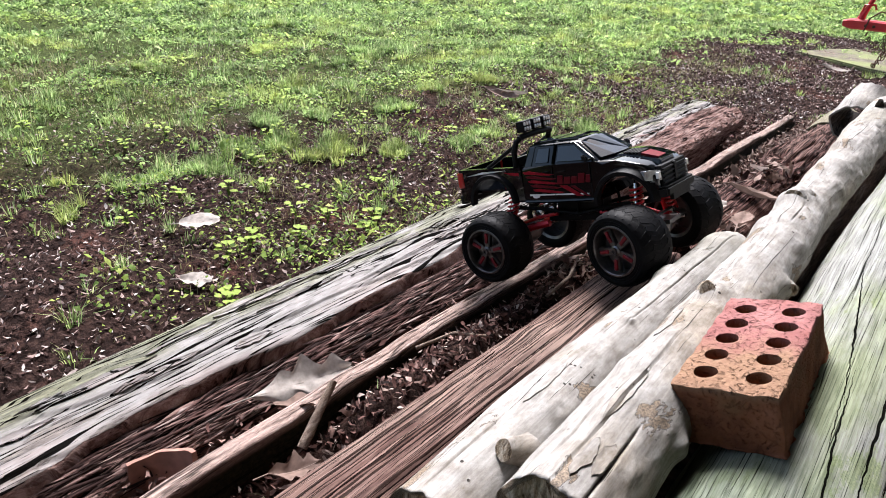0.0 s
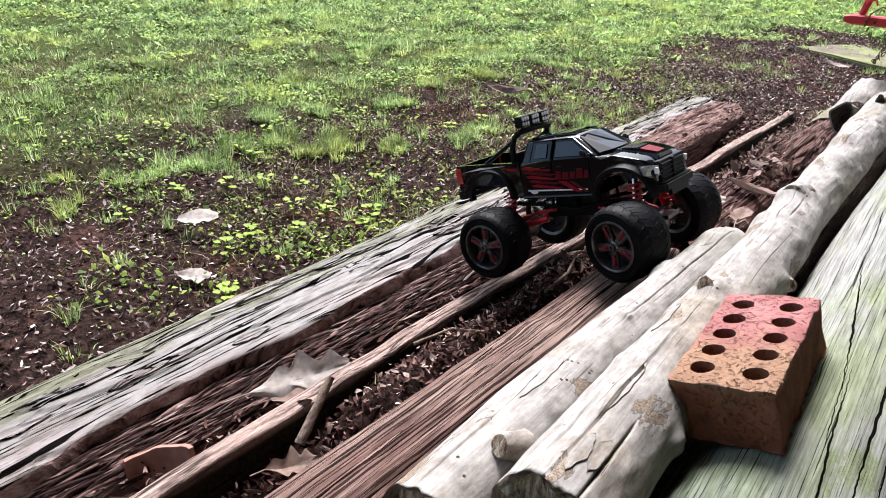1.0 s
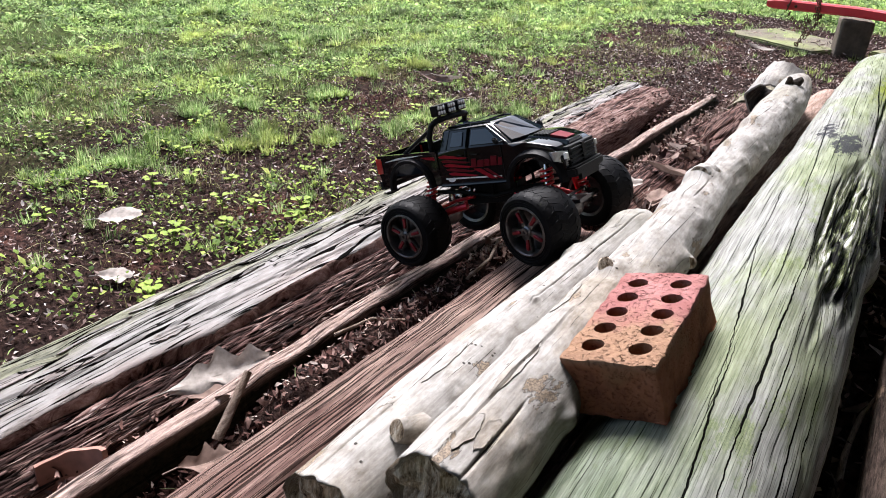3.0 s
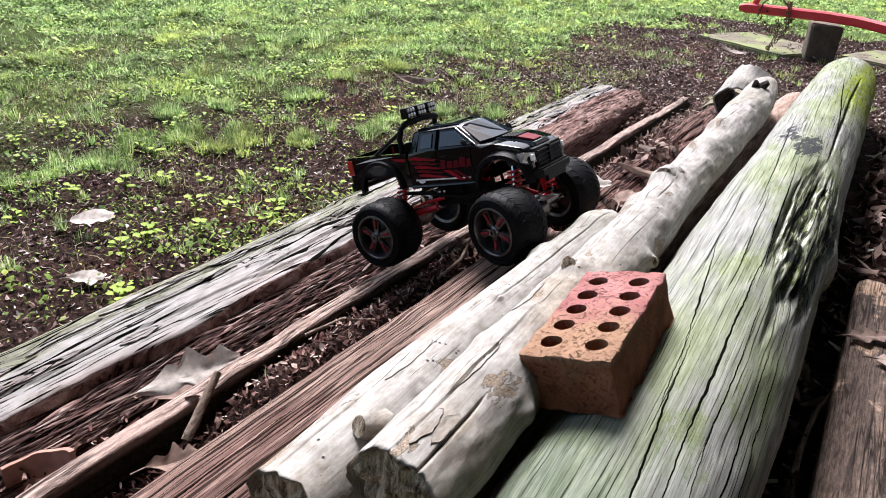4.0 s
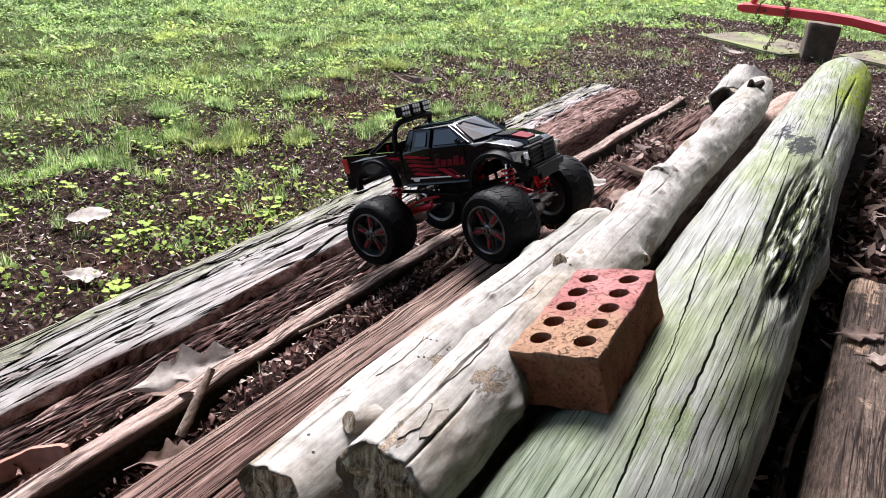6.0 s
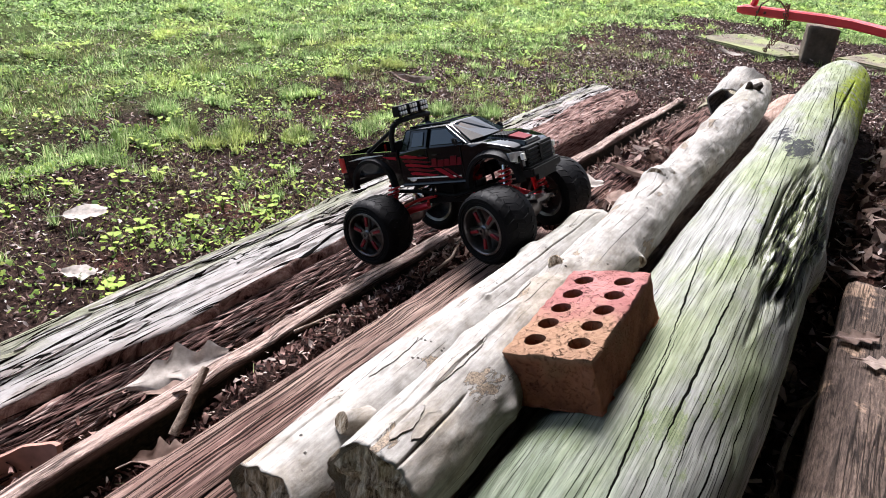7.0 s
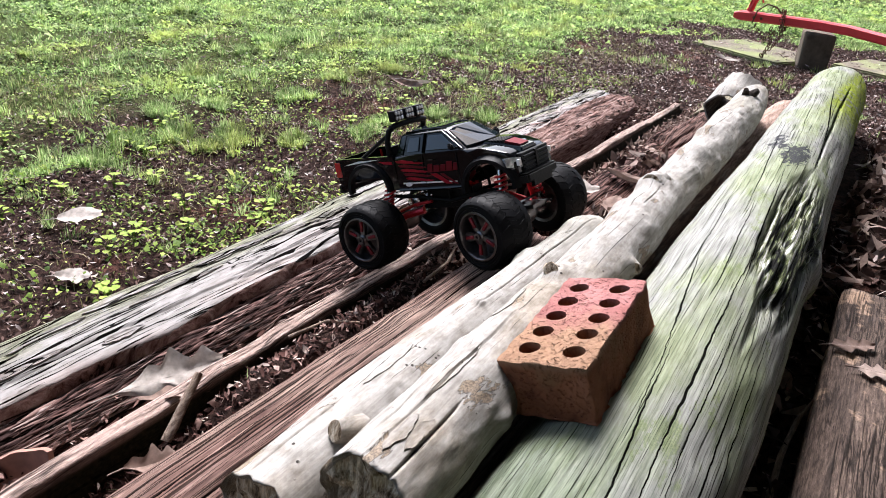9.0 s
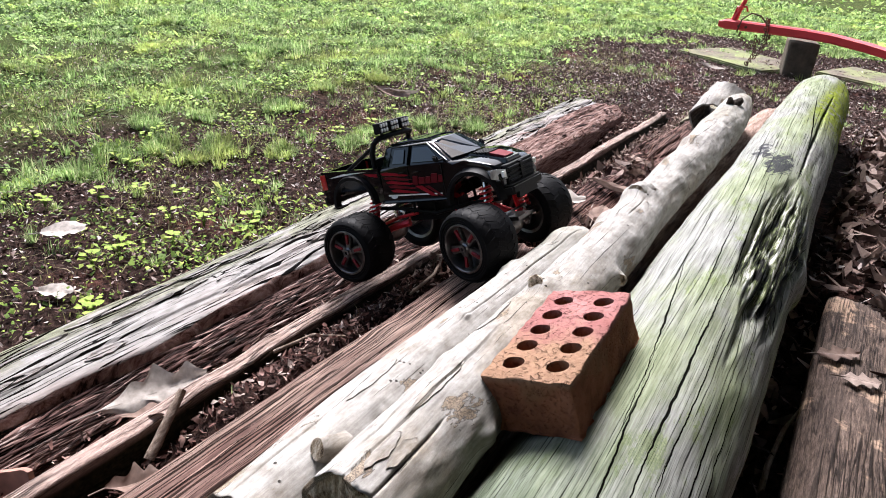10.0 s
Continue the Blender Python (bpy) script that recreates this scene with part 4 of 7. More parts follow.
# ---- added, unseen light blockers: a roof overhead and the walls behind the camera ----
def slab_structure(name, lo, hi, label):
    bm = rounded_box(lo, hi, 0.01, 1)
    return tagged(part(name, bm, M_LIGHT_BLOCKER, None, smooth=False), label, "wall" if "wall" in name else "roof", kind="structure")


slab_structure("roof", (-1.05, -4.0, 2.45), (4.2, 4.2, 2.57), "unseen grey roof added to shade the near side")
slab_structure("shade_wall_east", (2.6, -4.0, -0.5), (2.75, 11.0, 2.45), "unseen grey wall added to hold off light")
slab_structure("shade_wall_south", (-1.05, -2.6, -0.5), (2.6, -2.45, 2.45), "unseen grey wall added to hold off light")


# ---- the distance: woods beyond the lawn ----
def far_woods():
    """A belt of leafy clumps round the lawn."""
    r = np.random.default_rng(55)
    n = 24000
    a = r.uniform(radians(-60), radians(215), n)
    rad = r.uniform(22, 30, n)
    top = 5.5 + 3.0 * fbm(np.stack([np.cos(a) * 6, np.sin(a) * 6, 0 * a], -1), 61, 4)
    z = r.uniform(0, 1, n) ** 0.8 * top
    c = np.stack([rad * np.cos(a), rad * np.sin(a) + 2, z], -1)
    u, v = r.normal(0, 1, (n, 3)), r.normal(0, 1, (n, 3))
    u /= np.linalg.norm(u, axis=1)[:, None]
    v = np.cross(u, v)
    v /= np.linalg.norm(v, axis=1)[:, None]
    s = r.uniform(0.25, 0.7, n)[:, None]
    V = np.stack([c - u * s, c + v * s * 0.6, c + u * s, c - v * s * 0.6], 1).reshape(-1, 3)
    ob = array_mesh("backdrop", V, [np.arange(4 * n).reshape(-1, 4)], M_WOODS, smooth=False)
    return tagged(ob, "dark green woods far beyond the lawn", "woods", kind="structure")


far_woods()


# ---- brick ----
def brick_thing():
    """A ten-hole brick, worn at the edges, leaning on the driftwood."""
    L, W, H, rad, n = 0.194, 0.092, 0.057, 0.0108, 24
    bm = bmesh.new()
    cl, cw = 0.0345, 0.046
    y_off = (L - 5 * cl) / 2
    xs = [-W / 2 + cw * (k + 0.5) for k in (0, 1)]
    ys = [-L / 2 + y_off + cl * (k + 0.5) for k in range(5)]
    for z, up in ((H / 2, True), (-H / 2, False)):
        for j, cy in enumerate(ys):
            lo = -cl / 2 - (y_off if j == 0 else 0)
            hi = cl / 2 + (y_off if j == 4 else 0)
            for cx in xs:
                ring, rim = [], []
                per = [(cw / 2, lo + (hi - lo) * k / 6) for k in range(6)] + [(cw / 2 - cw * k / 6, hi) for k in range(6)]
                per += [(-cw / 2, hi - (hi - lo) * k / 6) for k in range(6)] + [(-cw / 2 + cw * k / 6, lo) for k in range(6)]
                for k, (px, py) in enumerate(per):
                    a = 2 * math.pi * k / n - math.pi / 4
                    c, s = math.cos(a), math.sin(a)
                    wob = 1 + 0.07 * noise.noise(Vector((cx * 90 + c, cy * 90 + s, z * 30)))
                    ring.append(bm.verts.new((cx + rad * wob * c, cy + rad * wob * s, z)))
                    rim.append(bm.verts.new((cx + px, cy + py, z)))
                for k in range(n):
                    bm.faces.new((ring[k], ring[(k + 1) % n], rim[(k + 1) % n], rim[k]))
                if up:
                    top_ring = ring
                    low = [bm.verts.new((v.co.x, v.co.y, -H / 2)) for v in ring]
                    for k in range(n):
                        bm.faces.new((ring[k], low[k], low[(k + 1) % n], ring[(k + 1) % n]))
    bmesh.ops.remove_doubles(bm, verts=bm.verts, dist=0.0004)
    rim_edges = [e for e in bm.edges if e.is_boundary]
    top = [e for e in rim_edges if all(v.co.z > 0 for v in e.verts)]
    got = bmesh.ops.extrude_edge_only(bm, edges=top)
    for v in (g for g in got["geom"] if isinstance(g, bmesh.types.BMVert)):
        v.co.z = -H / 2
    bmesh.ops.remove_doubles(bm, verts=bm.verts, dist=0.0004)
    sides = [e for e in bm.edges if abs(e.verts[0].co.z - e.verts[1].co.z) > H * 0.8 and max(abs(v.co.x) for v in e.verts) > W / 2 - 0.001 or False]
    bmesh.ops.subdivide_edges(bm, edges=sides, cuts=10, use_grid_fill=True)
    outer = [e for e in bm.edges if len(e.link_faces) == 2 and e.calc_face_angle(0) > 1.0 and
             (max(abs(v.co.x) for v in e.verts) > W / 2 - 1e-4 or max(abs(v.co.y) for v in e.verts) > L / 2 - 1e-4)]
    bmesh.ops.bevel(bm, geom=outer, offset=0.0022, segments=2, profile=0.6, affect='EDGES')
    for v in bm.verts:
        p = v.co * 70
        edge = (abs(v.co.x) > W / 2 - 0.004) + (abs(v.co.y) > L / 2 - 0.004) + (abs(v.co.z) > H / 2 - 0.004)
        amp = 0.0005 if edge < 2 else 0.0026
        v.co += amp * noise.noise_vector(p)
    ob = part("brick", bm, M_BRICK, None, sharp=50)
    nl, nr, fr, fl = (Vector(c) for c in ((-0.243, 0.495, 0.369), (-0.157, 0.502, 0.397), (-0.172, 0.696, 0.398), (-0.261, 0.688, 0.371)))
    ax = ((nr - nl) + (fr - fl)).normalized()
    ay = ((fl - nl) + (fr - nr)).normalized()
    az = ax.cross(ay).normalized()
    ay = az.cross(ax)
    c = (nl + nr + fr + fl) / 4 - az * H / 2
    ob.matrix_basis = Matrix(((ax.x, ay.x, az.x, c.x), (ax.y, ay.y, az.y, c.y), (ax.z, ay.z, az.z, c.z), (0, 0, 0, 1)))
    return tagged(ob, "worn orange-red clay brick with ten round holes", "brick")


brick_thing()


# ---- far end: block, slab, red drawbar and chain ----
def block_thing():
    bm = rounded_box((-0.078, -0.085, 0), (0.078, 0.085, 0.20), 0.014, 3)
    bmesh.ops.subdivide_edges(bm, edges=[e for e in bm.edges if e.calc_length() > 0.1], cuts=6, use_grid_fill=True)
    for v in bm.verts:
        v.co += 0.003 * noise.noise_vector(v.co * 30)
    ob = part("concrete_block", bm, M_BLOCK)
    ob.matrix_basis = pose(-0.548, 4.52, -0.006, 0, 0, 17)
    return tagged(ob, "dark grey concrete block standing on end", "concrete block")


block_thing()


def slab_thing(name, outline, z, label):
    bm = bmesh.new()
    low = [bm.verts.new((x, y, z - 0.05)) for x, y in outline]
    top = [bm.verts.new((x, y, z)) for x, y in outline]
    n = len(outline)
    for k in range(n):
        bm.faces.new((low[k], low[(k + 1) % n], top[(k + 1) % n], top[k]))
    bm.faces.new(low[::-1])
    bm.faces.new(top)
    bmesh.ops.bevel(bm, geom=bm.edges[:], offset=0.008, segments=2, affect='EDGES')
    bmesh.ops.triangulate(bm, faces=[f for f in bm.faces if len(f.verts) > 4])
    bmesh.ops.subdivide_edges(bm, edges=[e for e in bm.edges if e.calc_length() > 0.12], cuts=4)
    for v in bm.verts:
        v.co.z += 0.004 * noise.noise(v.co * 9)
    return tagged(part(name, bm, M_SLAB), label, "paving slab")


slab_thing("paving_slab", [(-1.27, 4.62), (-0.70, 4.36), (-0.50, 4.74), (-1.03, 5.06)], 0.020, "mossy green concrete slab half sunk in soil")
slab_thing("paving_slab", [(-0.46, 4.66), (0.45, 4.30), (0.62, 4.72), (-0.30, 5.05)], 0.018, "pale tan concrete slab half sunk in soil")


def drawbar_thing():
    """A red painted drawbar lying across the block."""
    root = empty("red_drawbar", pose(0, 0, 0))
    pts = [(-1.02, 4.50, 0.226), (-0.98, 4.50, 0.228), (-0.75, 4.49, 0.232), (-0.545, 4.47, 0.236), (-0.40, 4.44, 0.234), (-0.22, 4.37, 0.222), (-0.02, 4.28, 0.200), (0.25, 4.15, 0.170), (0.60, 3.98, 0.125)]
    bm = bmesh.new()
    rings = []
    for k, p in enumerate(pts):
        d = Vector(pts[min(k + 1, len(pts) - 1)]) - Vector(pts[max(k - 1, 0)])
        d.normalize()
        side = Vector((0, 0, 1)).cross(d).normalized()
        up = d.cross(side)
        h, w = (0.016, 0.018) if k == 0 else (0.027 - 0.0006 * k, 0.026)
        rings.append([bm.verts.new(Vector(p) + side * a * w + up * b * h) for a, b in ((-1, -0.7), (-0.7, -1), (0.7, -1), (1, -0.7), (1, 0.7), (0.7, 1), (-0.7, 1), (-1, 0.7))])
    for a, b in zip(rings, rings[1:]):
        for k in range(8):
            bm.faces.new((a[k], a[(k + 1) % 8], b[(k + 1) % 8], b[k]))
    bm.faces.new(rings[0])
    bm.faces.new(rings[-1][::-1])
    part("bar", bm, M_REDBAR, root)
    bm = bmesh.new()
    tube(bm, [(-0.94, 4.50, 0.255), (-0.925, 4.50, 0.30), (-0.905, 4.50, 0.36), (-0.89, 4.50, 0.42), (-0.885, 4.50, 0.47)], [0.020, 0.014, 0.012, 0.008, 0.006], 8)
    tube(bm, [(-0.95, 4.50, 0.26), (-0.935, 4.49, 0.33), (-0.885, 4.49, 0.335), (-0.875, 4.49, 0.31)], 0.006, 6)
    part("hook", bm, M_REDBAR, root, "bent red steel hook")
    for x in (-0.90, -0.86):
        bm = bmesh.new()
        lathe(bm, [(0.008, -0.002), (0.008, 0.005), (0.005, 0.007)], 8, 'y', Matrix.Translation((x, 4.466, 0.228)) @ Matrix.Rotation(math.pi, 4, 'Z'))
        part("bolt", bm, M_RUST, root, "dark rusty bolt")
    return tagged(root, "red enamelled steel drawbar propped on a block", "drawbar")


drawbar_thing()


def chain_thing():
    """A rusty chain wound round the bar and hanging to the ground."""
    root = empty("rusty_chain", pose(0, 0, 0))
    r2 = random.Random(5)
    path = []
    for turn in range(2):
        for k in range(10):
            a = 2 * math.pi * k / 10
            path.append((-0.77 + 0.012 * turn + 0.004 * k, 4.49 + 0.042 * math.cos(a), 0.232 + 0.048 * math.sin(a)))
    for s in range(2):
        x0 = -0.79 + 0.035 * s
        for k in range(8):
            t = k / 8
            path.append((x0 + 0.03 * math.sin(3 * t + s) - 0.03 * t, 4.44 - 0.02 * math.sin(2 * t), 0.185 - 0.17 * t))
    for k in range(8):
        t = k / 7
        path.append((-0.88 + 0.13 * t, 4.445, 0.19 - 0.06 * math.sin(math.pi * t)))
    bm0 = bmesh.new()
    ring = [(0.012 * math.cos(a), 0.007 * math.sin(a), 0) for a in np.linspace(0, 2 * np.pi, 13)]
    tube(bm0, ring, 0.0028, 6)
    first = part("link", bm0, M_RUST, root)
    for k, p in enumerate(path):
        ob = first if k == 0 else new("link", first.data)
        ob.parent = root
        ob.matrix_basis = pose(*p, 90 * (k % 2) + r2.uniform(-30, 30), 80 + r2.uniform(-30, 30), r2.uniform(-40, 40))
    bm = bmesh.new()
    tube(bm, [(-0.90, 4.45, 0.20), (-0.885, 4.44, 0.27), (-0.84, 4.44, 0.31), (-0.79, 4.45, 0.30), (-0.76, 4.46, 0.27)], 0.004, 6)
    part("loop", bm, M_RUST, root, "bent dark wire loop")
    return tagged(root, "rust-brown steel chain wound on the red bar", "chain")


chain_thing()


# ---- things on the timbers ----
def stub(parent, base, tip, r0, r1, label, mats=None):
    bm = bmesh.new()
    b, t = Vector(base), Vector(tip)
    tube(bm, [b, b.lerp(t, 0.5), b.lerp(t, 0.9), t], [r0 * 1.25, r0, r1, r1 * 0.85], 14)
    bmesh.ops.subdivide_edges(bm, edges=[e for e in bm.edges if e.calc_length() > 0.006], cuts=2, use_grid_fill=True)
    for v in bm.verts:
        v.co += 0.0016 * noise.noise_vector(v.co * 110)
    for f in bm.faces:
        f.material_index = 1 if f.normal.dot((t - b).normalized()) > 0.8 else 0
    return part("branch_stub", bm, mats or [M_DRIFT, M_DRIFT_END], parent, label)


stub(short_drift, (-0.319, 0.390, 0.311), (-0.328, 0.364, 0.325), 0.0130, 0.0120, "sawn round branch stub with a tan end")
stub(driftwood, (-0.300, 0.735, 0.338), (-0.292, 0.705, 0.362), 0.011, 0.010, "broken mossy branch stub", [M_DRIFT_END, M_DRIFT_END])
stub(driftwood, (-0.315, 1.16, 0.330), (-0.319, 1.132, 0.341), 0.022, 0.020, "wide weathered branch scar")
stub(driftwood, (-0.248, 0.870, 0.315), (-0.232, 0.852, 0.325), 0.011, 0.009, "small round branch stub")
stub(driftwood, (-0.345, 1.90, 0.345), (-0.328, 1.922, 0.362), 0.011, 0.008, "dark broken branch stub", [M_DARK_WOOD, M_DARK_WOOD])
stub(driftwood, (-0.352, 1.91, 0.345), (-0.350, 1.885, 0.368), 0.009, 0.006, "dark splintered branch stub", [M_DARK_WOOD, M_DARK_WOOD])


def flakes(host, sections, material, spots, label, seed, lift=0.0035, down=False):
    """Thin ragged plates that peel from a log: spots are (angle in degrees or x, y, length, width)."""
    tree = BVHTree.FromPolygons([v.co[:] for v in host.data.vertices], [p.vertices[:] for p in host.data.polygons])
    r3 = random.Random(seed)
    nu, nv = 15, 8
    for ang, y0, length, width in spots:
        bm = bmesh.new()
        ph, grids = r3.uniform(0, 50), ([], [])
        lift_end = r3.choice((-1, 1))
        for i in range(nu):
            u = -1 + 2 * i / (nu - 1)
            rows = ([], [])
            for j in range(nv):
                v = -1 + 2 * j / (nv - 1)
                wide = (1 - abs(u) ** 2.6) ** 0.6 * (0.75 + 0.5 * noise.noise(Vector((u * 2.5, v * 0.6, ph)))) + 0.02
                long_ = 1 + 0.22 * noise.noise(Vector((v * 2.5, 7.0, ph)))
                y = y0 + u * length / 2 * long_
                cx, cz, r = (float(at_y(sections, y, k)) for k in (1, 2, 3))
                if down:
                    start, way = Vector((ang + v * width / 2 * wide, y, cz + 0.3)), Vector((0, 0, -1))
                else:
                    a = radians(ang) + v * width / 2 * wide / r
                    way = Vector((-math.cos(a), 0, -math.sin(a)))
                    start = Vector((cx, y, cz)) - way * 0.2
                hit, nrm, _, _ = tree.ray_cast(start, way)
                if hit is None:
                    hit = start
                nrm = -way
                edge = max(abs(v) ** 4, max(0, u * lift_end) ** 4)
                for k, h in enumerate((0.0009 + lift * edge, -0.0010 + 0.7 * lift * edge)):
                    rows[k].append(bm.verts.new(hit + nrm * h))
            grids[0].append(rows[0])
            grids[1].append(rows[1])
        for g in grids:
            for a, b in zip(g, g[1:]):
                for j in range(nv - 1):
                    bm.faces.new((a[j], a[j + 1], b[j + 1], b[j]))
        t, o = grids
        for i in range(nu - 1):
            for j in (0, nv - 1):
                bm.faces.new((t[i][j], t[i + 1][j], o[i + 1][j], o[i][j]))
        for i in (0, nu - 1):
            for j in range(nv - 1):
                bm.faces.new((t[i][j], t[i][j + 1], o[i][j + 1], o[i][j]))
        part("flake", bm, material, host, label)


flakes(driftwood, DRIFT, M_DRIFT, [(100, 0.46, 0.10, 0.018), (128, 0.62, 0.08, 0.014), (72, 0.37, 0.045, 0.014), (88, 0.36, 0.05, 0.014)], "peeling plate of bleached bark", 301, 0.0005)
flakes(short_drift, DRIFT2, M_DRIFT, [(98, 0.48, 0.08, 0.012)], "peeling plate of bleached bark", 302, 0.0004)
rf = random.Random(12)
flakes(timber, TIMBER, M_TIMBER, [(float(at_y(TIMBER, y, 1)) + rf.uniform(-0.080, 0.125 * float(np.interp(y, ROT_Y, ROT_U)) - 0.02), y, rf.uniform(0.06, 0.20), rf.uniform(0.010, 0.026)) for y in np.linspace(0.12, 2.55, 34)], "lifted flake of grey wood", 303, 0.0022, True)


def bark_curl_thing():
    """A curled shell of pale bark at the end of the driftwood."""
    bm = bmesh.new()
    nu, nv = 22, 12
    out, inn = [], []
    for j in range(nv):
        t = j / (nv - 1)
        for r, rows in ((0.056, out), (0.051, inn)):
            row = []
            for k in range(nu):
                a = radians(-60 + 290 * k / (nu - 1))
                wob = 1 + 0.20 * noise.noise(Vector((a * 1.3, t * 2, 2)))
                row.append(bm.verts.new((r * wob * math.cos(a), -0.06 + 0.12 * t + 0.034 * (t - 0.5) * noise.noise(Vector((a * 2.4, 5.0 * (t > 0.5), 0))) + 0.010 * noise.noise(Vector((a * 6, t, 3))), r * wob * math.sin(a))))
            rows.append(row)
    for rows in (out, inn):
        for a, b in zip(rows, rows[1:]):
            for k in range(nu - 1):
                bm.faces.new((a[k], a[k + 1], b[k + 1], b[k]))
    for rows_o, rows_i in ((out[0], inn[0]), (out[-1], inn[-1])):
        for k in range(nu - 1):
            bm.faces.new((rows_o[k], rows_o[k + 1], rows_i[k + 1], rows_i[k]))
    for k in (0, nu - 1):
        for j in range(nv - 1):
            bm.faces.new((out[j][k], out[j + 1][k], inn[j + 1][k], inn[j][k]))
    # inner faces coloured dark to paint the shade in the hollow
    inside = set(v for row in inn for v in row)
    for f in bm.faces:
        f.material_index = 1 if all(v in inside for v in f.verts) else 0
    ob = part("bark_curl", bm, [M_DRIFT, M_DARK_WOOD])
    ob.matrix_basis = pose(-0.405, 2.04, 0.297, 22, -20, -12)
    return tagged(ob, "curled shell of bleached bark beside the driftwood end", "bark")


bark_curl_thing()


def leaf_mesh(name, length, width, lobes, material, seed, curl=0.3, fold=0.5, stalk=0.25):
    """A thin lobed leaf along +x, folded at its midrib and curled."""
    r3 = random.Random(seed)
    bm = bmesh.new()
    nu, nv = 48, 9
    uv = bm.verts
    rows = []
    ph = r3.uniform(0, 6)
    tips = [[((k + 0.6) / (lobes + 0.3) + r3.uniform(-0.07, 0.07), r3.uniform(0.6, 1.2)) for k in range(lobes)] for _ in (0, 1)]
    for i in range(nu):
        u = i / (nu - 1)
        w = math.sin(math.pi * min(u * 0.92 + 0.05, 1)) ** 0.7 * (1 - 0.25 * u)
        row = []
        for j in range(nv):
            v = -1 + 2 * j / (nv - 1)
            side = tips[v > 0]
            ww = w * (0.34 + 0.66 * max(math.exp(-(abs(u - c0) / 0.105) ** 1.5) * h0 for c0, h0 in side) if lobes > 2 else 0.75 + 0.55 * noise.noise(Vector((u * 4.5, (v > 0) * 9.0, seed))))
            x = length * (u + 0.14 * abs(v) * w)
            y = width / 2 * ww * v
            z = fold * abs(y) + curl * length * (u - 0.5) ** 2 + 0.022 * length * math.sin(3 * v + 4 * u + ph)
            z += 0.01 * length * noise.noise(Vector((u * 9, v * 4, seed)))
            row.append(uv.new((x, y, z)))
        rows.append(row)
    for a, b in zip(rows, rows[1:]):
        for j in range(nv - 1):
            bm.faces.new((a[j], a[j + 1], b[j + 1], b[j]))
    mid = [rows[i][nv // 2].co.copy() + Vector((0, 0, -0.0006)) for i in range(0, nu, 5)]
    tube(bm, [(-stalk * length, 0, 0.02 * length)] + mid, [0.0012] * 2 + [0.0009] * (len(mid) - 1), 5)
    return part(name, bm, material, None)


def leaf_thing(name, m, length, width, lobes, material, seed, label, curl=0.3, fold=0.5):
    ob = leaf_mesh(name, length, width, lobes, material, seed, curl, fold)
    ob.matrix_basis = m
    return tagged(ob, label, "dead leaf")


leaf_thing("oak_leaf", pose(-0.790, 0.408, 0.096, 34, -8, 64), 0.150, 0.084, 3, M_DRY_LEAF, 3, "large pale dry oak leaf curled beside the split board", 0.12, 0.12)
leaf_thing("oak_leaf", pose(-0.735, 0.405, 0.110, -20, 10, 62), 0.095, 0.070, 2, M_DEAD_LEAF, 4, "small brown oak leaf under a paler one", 0.3, 0.5)
leaf_thing("dry_leaf", pose(-1.512, 0.708, 0.038, 6, -4, 53), 0.095, 0.100, 1, M_DRY_LEAF, 5, "nearly white dry leaf on bare soil", 0.12, 0.12)
leaf_thing("dry_leaf", pose(-1.300, 0.583, 0.020, 8, 4, 50), 0.066, 0.070, 1, M_DRY_LEAF, 6, "pale tattered dry leaf on dark soil", 0.3, 0.2)
leaf_thing("dry_leaf", pose(-1.82, 2.28, 0.045, 20, 8, 20), 0.15, 0.075, 2, M_DEAD_LEAF, 7, "red-brown curled dead leaf on the grass", 0.5, 0.5)
leaf_thing("dry_leaf", pose(-1.76, 2.30, 0.050, -30, 5, 40), 0.12, 0.05, 0, M_DRY_LEAF, 8, "cream dry leaf curled on the grass", 0.3, 0.4)
leaf_thing("dry_leaf", pose(-0.555, 1.25, 0.232, 10, 0, 30), 0.10, 0.07, 2, M_DRY_LEAF, 9, "pinkish dry leaf lying on the rotting log", 0.3, 0.3)
leaf_thing("dry_leaf", pose(-0.520, 1.46, 0.215, -12, 5, 10), 0.12, 0.06, 1, M_DEAD_LEAF, 10, "brown dry leaf lying on the rotting log", 0.35, 0.35)
leaf_thing("dry_leaf", pose(-0.415, 1.22, 0.226, -10, 5, 100), 0.10, 0.06, 2, M_DEAD_LEAF, 12, "red-brown dry leaf against the driftwood", 0.4, 0.4)
leaf_thing("dry_leaf", pose(0.015, 1.10, 0.178, 4, 0, 40), 0.075, 0.050, 3, M_DEAD_LEAF, 13, "pale torn leaf on the dark plank", 0.1, 0.1)
leaf_thing("dry_leaf", pose(0.055, 1.06, 0.178, 4, 0, 20), 0.055, 0.050, 3, M_DEAD_LEAF, 14, "pale torn leaf scrap on the dark plank", 0.1, 0.1)
leaf_thing("dry_leaf", pose(-1.00, 4.18, 0.03, 10, 6, 10), 0.14, 0.07, 2, M_DRY_LEAF, 15, "pinkish dry leaf before the mossy slab", 0.4, 0.4)
leaf_thing("dry_leaf", pose(-0.76, 1.02, 0.115, 14, 6, 200), 0.09, 0.05, 1, M_DRY_LEAF, 16, "pale dry leaf in the gap between timbers", 0.4, 0.4)
leaf_thing("dry_leaf", pose(-0.615, 0.31, 0.135, 10, 6, 70), 0.065, 0.05, 3, M_DEAD_LEAF, 17, "brown dead leaf in the gap between timbers", 0.4, 0.4)


